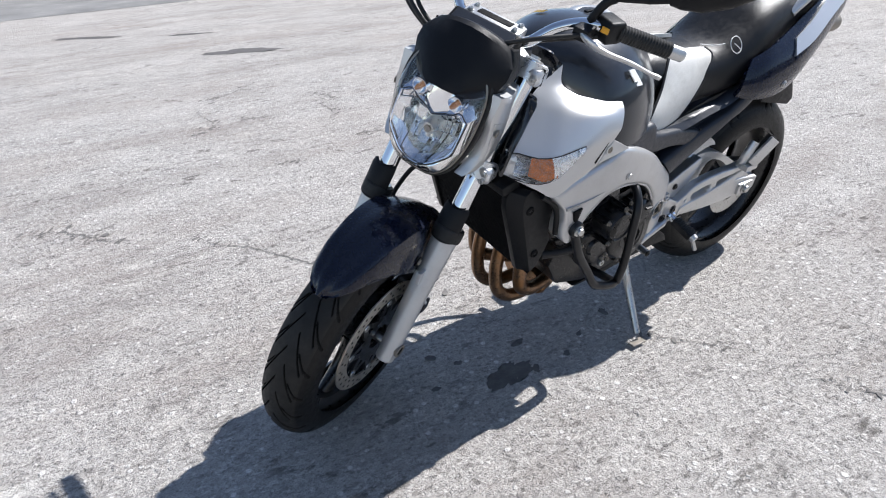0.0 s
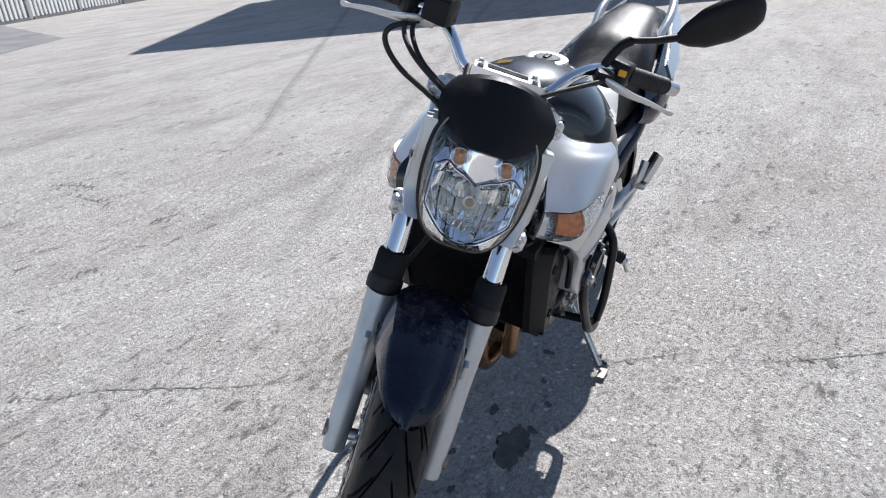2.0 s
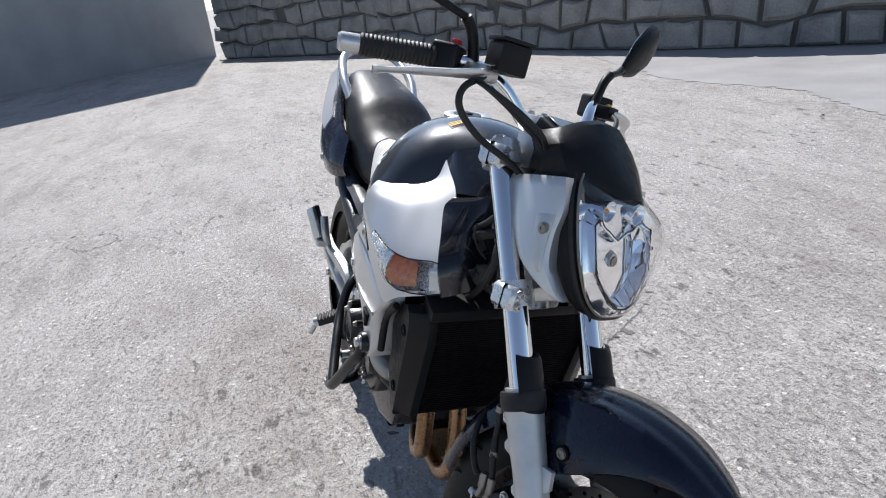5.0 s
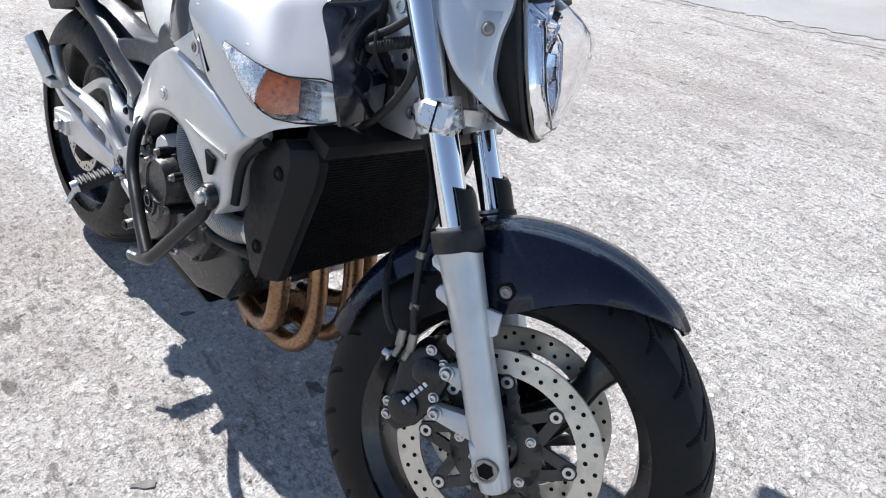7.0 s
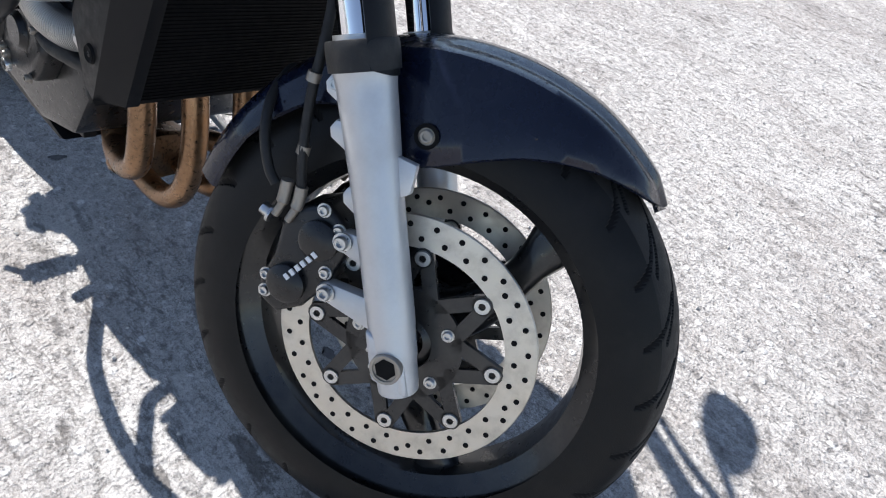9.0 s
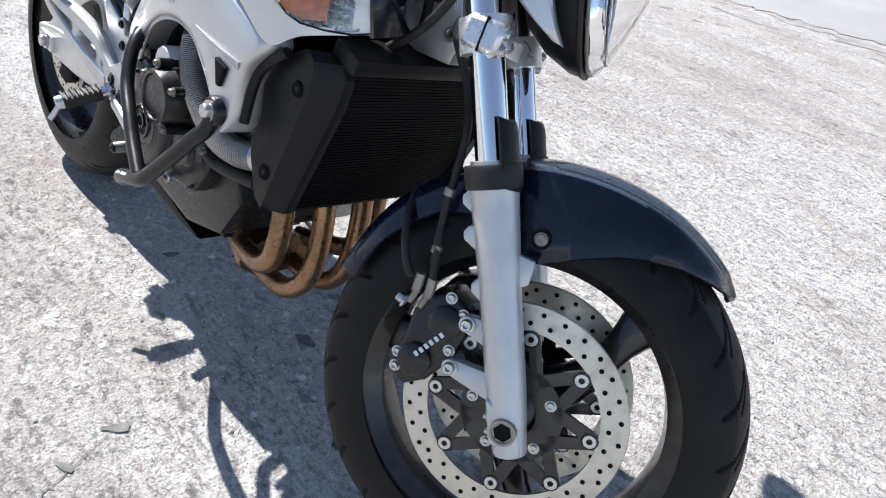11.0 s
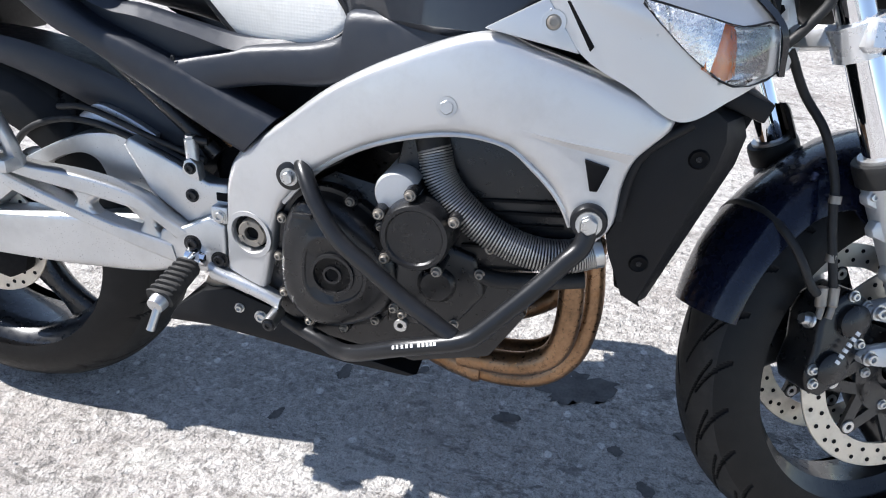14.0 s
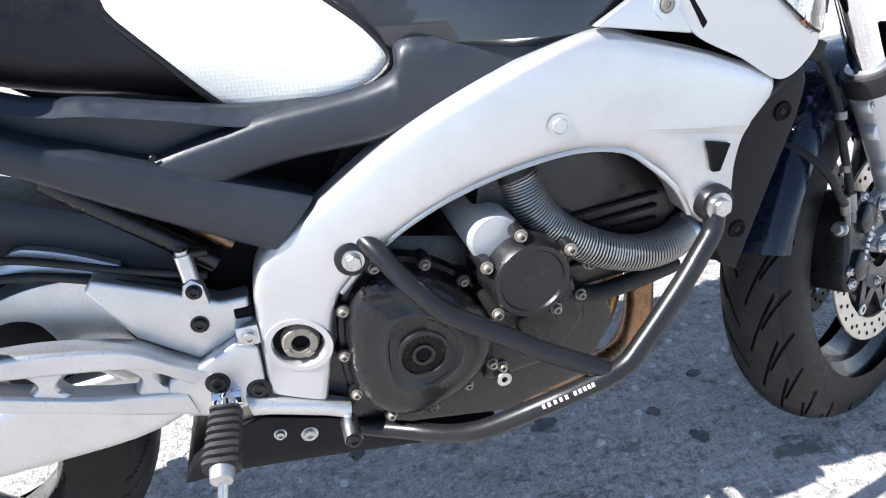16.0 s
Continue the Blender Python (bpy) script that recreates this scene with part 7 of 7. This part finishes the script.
    part("tail_trim", skin([[(0.105, 0.186, 0.834), (0.020, 0.178, 0.864), (-0.090, 0.150, 0.912), (-0.240, 0.110, 0.964)], [(0.085, 0.158, 0.872), (0.005, 0.142, 0.906), (-0.100, 0.112, 0.952), (-0.240, 0.086, 0.994)]], s, 6, 5, 0.008), SILVER, tail, "silver trim strip of the tail")
    part("exhaust_outlet", turn([(0.024, -0.05), (0.027, -0.05), (0.029, -0.04), (0.029, 0.06), (0.022, 0.07), (0.0, 0.07), (0.0, 0.0), (0.024, 0.0)], (-0.190, s * 0.088, 0.858), axis="x", n=24, closed=True), SILENCER, tail, "silver tail exhaust outlet")
part("tail_cover", section_loft([(-0.05, 0.10, 0.80, 0.96), (-0.18, 0.09, 0.86, 0.985), (-0.27, 0.06, 0.90, 0.975)], 0.8), PLASTIC, bike, "black tail cover")
part("grab_rail", tube([(0.060, 0.100, 0.920), (-0.020, 0.108, 0.980), (-0.120, 0.092, 1.028), (-0.165, 0.055, 1.052), (-0.170, 0, 1.056), (-0.165, -0.055, 1.052), (-0.120, -0.092, 1.028), (-0.020, -0.108, 0.980), (0.060, -0.100, 0.920)], 0.0135, n=14, steps=6), ALU, bike, "silver passenger grab rail")
part("number_plate_holder", plate([(-0.060, 0.790), (0.060, 0.740), (0.020, 0.640), (-0.150, 0.600), (-0.170, 0.620)], -0.095, 0.095, 0.005), PLASTIC, bike, "black rear mudguard and plate holder")


# ---- ground marks ----
def ribbon(line, width, z, seed):
    """A crack: a narrow strip that wanders and tapers along a line on the ground."""
    rnd = random.Random(seed)
    pts = catmull([(x, y, 0) for x, y in line], 14)
    bm = bmesh.new()
    prev = None
    for i, p in enumerate(pts):
        d = (pts[min(i + 1, len(pts) - 1)] - pts[max(i - 1, 0)]).normalized()
        s = Vector((-d.y, d.x, 0))
        w = width * rnd.uniform(0.25, 1.0) * (0.3 + 0.7 * math.sin(math.pi * (i + 0.5) / len(pts)))
        c = p + s * rnd.uniform(-1, 1) * width * 1.6 + Vector((0, 0, z))
        q = (bm.verts.new(c + s * w), bm.verts.new(c - s * w))
        if prev:
            bm.faces.new((prev[0], q[0], q[1], prev[1]))
        prev = q
    return bm


rnd = random.Random(11)
verts, faces = [], []
for k in range(900):
    x, y = rnd.gauss(0.9, 1.5), rnd.gauss(-0.2, 1.5)
    r = 0.0015 + 0.0035 * rnd.random() ** 3
    base = len(verts)
    for dx, dy, dz in ((1, 0, 0), (0, 1, 0), (-1, 0, 0), (0, -1, 0), (0, 0, 0.8), (0, 0, -0.4)):
        q = r * rnd.uniform(0.7, 1.3)
        verts.append((x + dx * q, y + dy * q, 0.0015 + r * 0.35 + dz * q))
    for a, b in ((0, 1), (1, 2), (2, 3), (3, 0)):
        faces += [(base + a, base + b, base + 4), (base + b, base + a, base + 5)]
grit = bpy.data.meshes.new("grit")
grit.from_pydata(verts, [], faces)
grit.materials.append(PEBBLE)
tagged(new("grit", grit), "fine pale grit lying loose on the concrete", "grit", kind="stuff")

def flecks(line, spread, count, seed, z=0.0028):
    """Ragged crumbs of dark dirt scattered along a line on the ground, flat to it."""
    rnd = random.Random(seed)
    pts = catmull([(x, y, 0) for x, y in line], 12)
    bm = bmesh.new()
    for k in range(count):
        c = pts[rnd.randrange(len(pts))] + Vector((rnd.gauss(0, spread), rnd.gauss(0, spread), z + k * 0.00002))
        r = 0.004 + 0.016 * rnd.random() ** 2.2
        turn_, thin = rnd.uniform(-0.5, 0.5) + 0.5, rnd.uniform(0.3, 0.7)
        vs = []
        for i in range(9):
            a, q = 2 * math.pi * i / 9, r * rnd.uniform(0.45, 1.25)
            px, py = q * math.cos(a) * 1.5, q * math.sin(a) * thin
            vs.append(bm.verts.new(c + Vector((px * math.cos(turn_) - py * math.sin(turn_), px * math.sin(turn_) + py * math.cos(turn_), 0))))
        bm.faces.new(vs)
    bmesh.ops.triangulate(bm, faces=bm.faces)
    return bm


# line, half width, spread of the crumbs, how many
CRACKS = [([(1.42, -1.35), (1.38, -1.21), (1.28, -1.09), (1.18, -0.88), (1.10, -0.71), (0.97, -0.50), (0.87, -0.30)], 0.0032, 0.012, 26),
          ([(0.55, 0.30), (0.47, 0.41), (0.39, 0.54)], 0.003, 0.01, 8), ([(0.37, 0.68), (0.33, 0.80), (0.23, 0.97), (0.10, 1.15)], 0.003, 0.012, 14),
          ([(1.95, -1.85), (1.87, -1.78), (1.79, -1.66), (1.73, -1.56), (1.62, -1.46)], 0.006, 0.03, 40), ([(-0.6, -2.6), (-1.57, -3.04), (-2.33, -3.54), (-3.07, -4.02), (-4.42, -4.85), (-5.07, -5.25), (-9.0, -7.6)], 0.005, 0.06, 70),
          ([(-0.06, -3.39), (-0.11, -3.22), (-0.11, -3.05)], 0.006, 0.035, 46), ([(0.04, -3.03), (0.05, -2.85), (0.08, -2.67)], 0.005, 0.03, 36),
          ([(-2.35, -1.27), (-2.32, -1.08), (-2.15, -1.02), (-2.05, -1.16), (-2.18, -1.30), (-2.35, -1.27)], 0.006, 0.02, 24),
          ([(0.63, -3.04), (0.52, -2.97), (0.42, -2.93)], 0.006, 0.03, 30), ([(0.17, -2.16), (0.10, -2.16), (0.01, -2.14)], 0.006, 0.022, 26),
          ([(0.79, -3.39), (0.80, -3.01), (0.98, -2.82)], 0.005, 0.035, 40), ([(0.77, -2.0), (0.71, -1.98), (0.66, -1.94)], 0.005, 0.02, 22),
          ([(0.63, -3.74), (0.45, -3.78), (0.08, -4.07)], 0.006, 0.035, 40)]
for k, (line, w, spread, crumbs) in enumerate(CRACKS):
    tagged(new("ground_crack", mesh_of("ground_crack", join(ribbon(line, w, 0.0025, k), flecks(line, spread, crumbs, 200 + k)), CRACK, 0)), "thin dark crack with crumbled edges in the concrete yard", "crack", "cracks in the concrete")


def blot(x, y, rx, ry, turn_, seed, z=0.002):
    rnd = random.Random(seed)
    ph = [rnd.uniform(0, 6.28) for _ in range(6)]
    bm = bmesh.new()
    vs = []
    for k in range(48):
        a = 2 * math.pi * k / 48
        r = rnd.choice((0.90, 1.0, 1.06)) + sum(math.sin((j + 2) * a + ph[j]) * 0.22 / (j + 1) for j in range(6)) + rnd.uniform(-0.08, 0.08)
        px, py = rx * r * math.cos(a), ry * r * math.sin(a)
        vs.append(bm.verts.new((x + px * math.cos(turn_) - py * math.sin(turn_), y + px * math.sin(turn_) + py * math.cos(turn_), z)))
    bm.faces.new(vs)
    bmesh.ops.triangulate(bm, faces=bm.faces)
    return bm


BLOTS = [(1.00, 0.195, 0.075, 0.045, 0.4), (0.88, 0.09, 0.020, 0.014, 0.2), (0.55, 0.13, 0.020, 0.013, 1.0), (1.08, 0.06, 0.014, 0.010, 0.4), (1.13, -0.01, 0.018, 0.011, 2.0), (0.46, 0.0, 0.014, 0.010, 0.8),
         (0.80, 0.22, 0.014, 0.010, 0.3), (0.70, 0.17, 0.012, 0.009, 0.3), (1.20, 0.12, 0.013, 0.009, 0.3), (0.92, 0.22, 0.016, 0.012, 0.9), (-0.33, -5.56, 0.30, 0.17, 2.75), (0.74, -8.0, 0.4, 0.10, 2.6), (-0.30, -7.2, 0.25, 0.06, 2.6), (-2.4, -1.3, 0.018, 0.016, 0)]
for k, b_ in enumerate(BLOTS):
    tagged(new("oil_stain", mesh_of("oil_stain", blot(*b_, 50 + k, 0.0015 + 0.00005 * k), STAIN, 0)), "dark oily stain soaked into the concrete", "stain", "stains on the ground")

# smoother pale slab towards the stone wall
edge = [(-7.5, 5.0), (-5.2, 4.55), (-3.9, 4.25), (-2.6, 4.5), (-1.5, 4.15), (-0.5, 4.10), (0.8, 4.25), (2.5, 4.4), (6, 5.0)]
rnd = random.Random(3)
line = [(p.x, p.y + rnd.uniform(-0.05, 0.05)) for p in catmull([(x, y, 0) for x, y in edge], 26)]
slab = new("pavement", mesh_of("pavement", quad_sheet(line + [(9, 14), (-3, 8.4)], 0.004), PALE, 0))
tagged(slab, "smoother pale concrete slab at the yard's edge", "pavement", kind="structure")
for k in range(22):
    x = -2.4 + 0.21 * k + rnd.uniform(-0.08, 0.08)
    y = 4.18 + 0.04 * abs(x + 0.5) - rnd.uniform(0.0, 0.16) - (0.25 if k % 4 == 0 else 0)
    tagged(new("worn_patch", mesh_of("worn_patch", blot(x, y, rnd.uniform(0.08, 0.24), rnd.uniform(0.03, 0.08), rnd.uniform(-0.3, 0.3), 90 + k, 0.0012 + 0.0001 * k), WORN, 0)), "crumbled darker concrete along the slab's edge", "patch", "worn patches of concrete")


# darker asphalt strip before the fence
strip = new("road", mesh_of("road", quad_sheet([(9, -10.6), (-2.4, -11.14), (-3.5, -11.19), (-5.56, -12.54), (-6.66, -13.03), (-9.5, -20.3), (-10.5, -26), (9, -26)], 0.004), ASPHALT, 0))
tagged(strip, "darker grey worn asphalt strip along the fence", "road", kind="structure")


# ---- buildings round the yard ----
def slab_between(p, q, z0, z1, back, fwd=0.0):
    """An upright slab from p to q on the plan; it reaches back behind the line and fwd before it."""
    p, q = Vector((*p, 0)), Vector((*q, 0))
    d = (q - p).normalized()
    nrm = Vector((-d.y, d.x, 0))
    c = [p - nrm * fwd, q - nrm * fwd, q + nrm * back, p + nrm * back]
    return loft([[v + Vector((0, 0, z)) for v in c] for z in (z0, z1)])


Q0, Q1, Q3 = (-12.2, -8.15), (-18.2, 0.0), (-21.0, -14.0)
house = new("workshop_building")
house.location = (0, 0, 0)
tagged(house, "tall grey workshop building with a white corrugated garage door", "building")
q0, q1, q3 = Vector(Q0), Vector(Q1), Vector(Q3)
along_ = (q1 - q0).normalized()
out_ = Vector((-along_.y, along_.x)) * -1
back_ = q3 - q0


def on_face(f, o=0.0):
    p = q0 + along_ * f + out_ * o
    return (p.x, p.y)


def prism(pts, z0, z1):
    return loft([[(x, y, z) for x, y in pts] for z in (z0, z1)])


part("wall", prism([Q0, Q1, tuple(q1 + back_), Q3], 0, 8.35), RENDERW, house)
part("roof", prism([tuple(q0 + out_ * 0.02), tuple(q1 + out_ * 0.02), tuple(q1 + back_), Q3], 8.35, 8.5), ROOF, house)
part("side_wall", prism([on_face(-1.15), on_face(0.0), tuple(Vector(on_face(0.0)) + back_ * 0.3), tuple(Vector(on_face(-1.15)) + back_ * 0.3)], 0, 3.4), RENDERW, house)
door = part("garage_door", prism([on_face(-0.40, 0.0), on_face(2.60, 0.0), on_face(2.60, 0.03), on_face(-0.40, 0.03)], 0.05, 3.2), SHEET, house, "white corrugated sheet garage door")
for k in range(29):
    f = -0.36 + k * 0.10
    part("corrugation", prism([on_face(f, 0.03), on_face(f + 0.055, 0.03), on_face(f + 0.042, 0.055), on_face(f + 0.013, 0.055)], 0.06, 3.18), SHEET, door, smooth=0)
for f, z in ((-0.90, 0.42), (1.53, 0.35)):
    part("door_post", prism([on_face(f, 0.0), on_face(f + 0.10, 0.0), on_face(f + 0.10, 0.10), on_face(f, 0.10)], z, 3.2), REDPOST, house, "red painted post")
part("door_sill", prism([on_face(-1.15, 0.0), on_face(2.9, 0.0), on_face(2.9, 0.35), on_face(-1.15, 0.35)], 0.0, 0.05), RENDERW, house)

# white sheet fence on a block base
f0, f1 = Vector((4.0, -14.2)), Vector((-26.0, -27.6))
dirf = (f1 - f0).normalized()
nf = Vector((-dirf.y, dirf.x))
L = 2.7
for k in range(12):
    a, b_ = f0 + dirf * (L * k), f0 + dirf * (L * (k + 1) - 0.16)
    panel = new("fence_panel")
    panel.location = (a.x, a.y, 0)
    tagged(panel, "white slatted metal fence panel on a grey block base", "fence", "yard fence panels")

    def fp(u, o):
        p = dirf * u + nf * o
        return (p.x, p.y)
    W = L - 0.16
    foot = 0.08 if k < 8 else 0.60
    part("base", prism([fp(0, -0.1), fp(W, -0.1), fp(W, 0.1), fp(0, 0.1)], 0, foot), BLOCK, panel)
    # added dark sheet that makes the gaps between slats look shaded
    part("gap_shade_sheet", prism([fp(0, -0.01), fp(W, -0.01), fp(W, 0.01), fp(0, 0.01)], foot, 1.9), BLOCK, panel)
    for r in range(12):
        u = 0.04 + r * 0.208
        part("slat", prism([fp(u, -0.01), fp(u + 0.13, -0.01), fp(u + 0.12, -0.04), fp(u + 0.01, -0.04)], foot + 0.01, 2.0), SHEET, panel, smooth=0)
    part("post", prism([fp(W, -0.06), fp(W + 0.16, -0.06), fp(W + 0.16, 0.06), fp(W, 0.06)], 0, 2.05), RENDERW, panel)

# stone retaining wall
WALL = [(-16.5, 0.2), (-14.2, 1.6), (-11.8, 3.2), (-9.0, 4.7), (-6.0, 5.7), (-3.0, 7.6), (0.5, 10.0), (6.0, 13.5)]
wall = new("wall_stone", mesh_of("wall_stone", join(*[slab_between(a, b_, 0, 1.5, 0.5) for a, b_ in zip(WALL, WALL[1:])]), MORTAR, 0))
tagged(wall, "low retaining wall of large rough grey field stones with dark joints", "wall", kind="structure")
rnd = random.Random(11)


def stone_faces(corners, depth):
    """One rough stone on a wall's face: its outline set in from the joint, a rounded shoulder, an uneven front."""
    mid = sum(corners, Vector()) / len(corners)
    rings = [[mid + (p - mid) * k + Vector((0, d, 0)) for p in corners] for k, d in ((0.93, 0.06), (0.89, -depth * 0.5), (0.68, -depth))]
    n = len(corners)
    vs = [p + Vector((0, rnd.uniform(-0.012, 0.012), 0)) for ring in rings for p in ring] + [mid + Vector((0, -depth * rnd.uniform(0.9, 1.25), 0))]
    fs = [(r * n + i, r * n + (i + 1) % n, r * n + n + (i + 1) % n, r * n + n + i) for r in (0, 1) for i in range(n)]
    return vs, fs + [(2 * n + i, 2 * n + (i + 1) % n, 3 * n) for i in range(n)]


def course_grid(length, rows):
    """Corners of a rough bond: courses of uneven stones that share wandering joints."""
    marks = []
    for r in range(rows + 1):
        z = 1.5 * r / rows
        marks.append(lambda u, z=z, r=r: z + (0.0 if r in (0, rows) else 0.055 * math.sin(u * 2.3 + r * 1.7) + 0.035 * math.sin(u * 5.1 + r * 4.2)))
    cuts = []
    for r in range(rows):
        u, row = -rnd.uniform(0, 0.3), []
        while u < length + 0.2:
            row.append((u + rnd.uniform(-0.10, 0.10), u + rnd.uniform(-0.10, 0.10)))
            u += rnd.uniform(0.36, 0.86)
        cuts.append(row)
    for r in range(rows):
        for (a0, a1), (b0, b1) in zip(cuts[r], cuts[r][1:]):
            m0, m1 = (a0 + b0) / 2 + rnd.uniform(-0.05, 0.05), (a1 + b1) / 2 + rnd.uniform(-0.05, 0.05)
            yield [Vector((u, 0, marks[e](u) + bend)) for u, e, bend in ((a0, r, 0), (m0, r, rnd.uniform(-0.03, 0.05) * (r > 0)), (b0, r, 0), (b1, r + 1, 0), (m1, r + 1, rnd.uniform(-0.05, 0.03)), (a1, r + 1, 0))]


rest_v, rest_f, count = [], [], 0
for k in (4, 3, 2, 5, 1, 0, 6):
    a, b_ = Vector((*WALL[k], 0)), Vector((*WALL[k + 1], 0))
    d = (b_ - a).normalized()
    frame_ = Matrix(((d.x, -d.y, 0, a.x), (d.y, d.x, 0, a.y), (0, 0, 1, 0), (0, 0, 0, 1)))
    for corners in course_grid((b_ - a).length, 4):
        vs, fs = stone_faces(corners, rnd.uniform(0.07, 0.14))
        if count < 300:
            me = bpy.data.meshes.new("stone")
            me.from_pydata(vs, [], fs)
            me.materials.append(STONE)
            ob = new("stone", me)
            ob.parent = wall
            ob.matrix_local = frame_
        else:
            base = len(rest_v)
            rest_v += [frame_ @ p for p in vs]
            rest_f += [tuple(base + i for i in f) for f in fs]
        count += 1
if rest_f:
    me = bpy.data.meshes.new("far_stones")
    me.from_pydata(rest_v, [], rest_f)
    me.materials.append(STONE)
    far = new("far_stones", me)
    far.parent = wall
    tagged(far, kind="stuff")
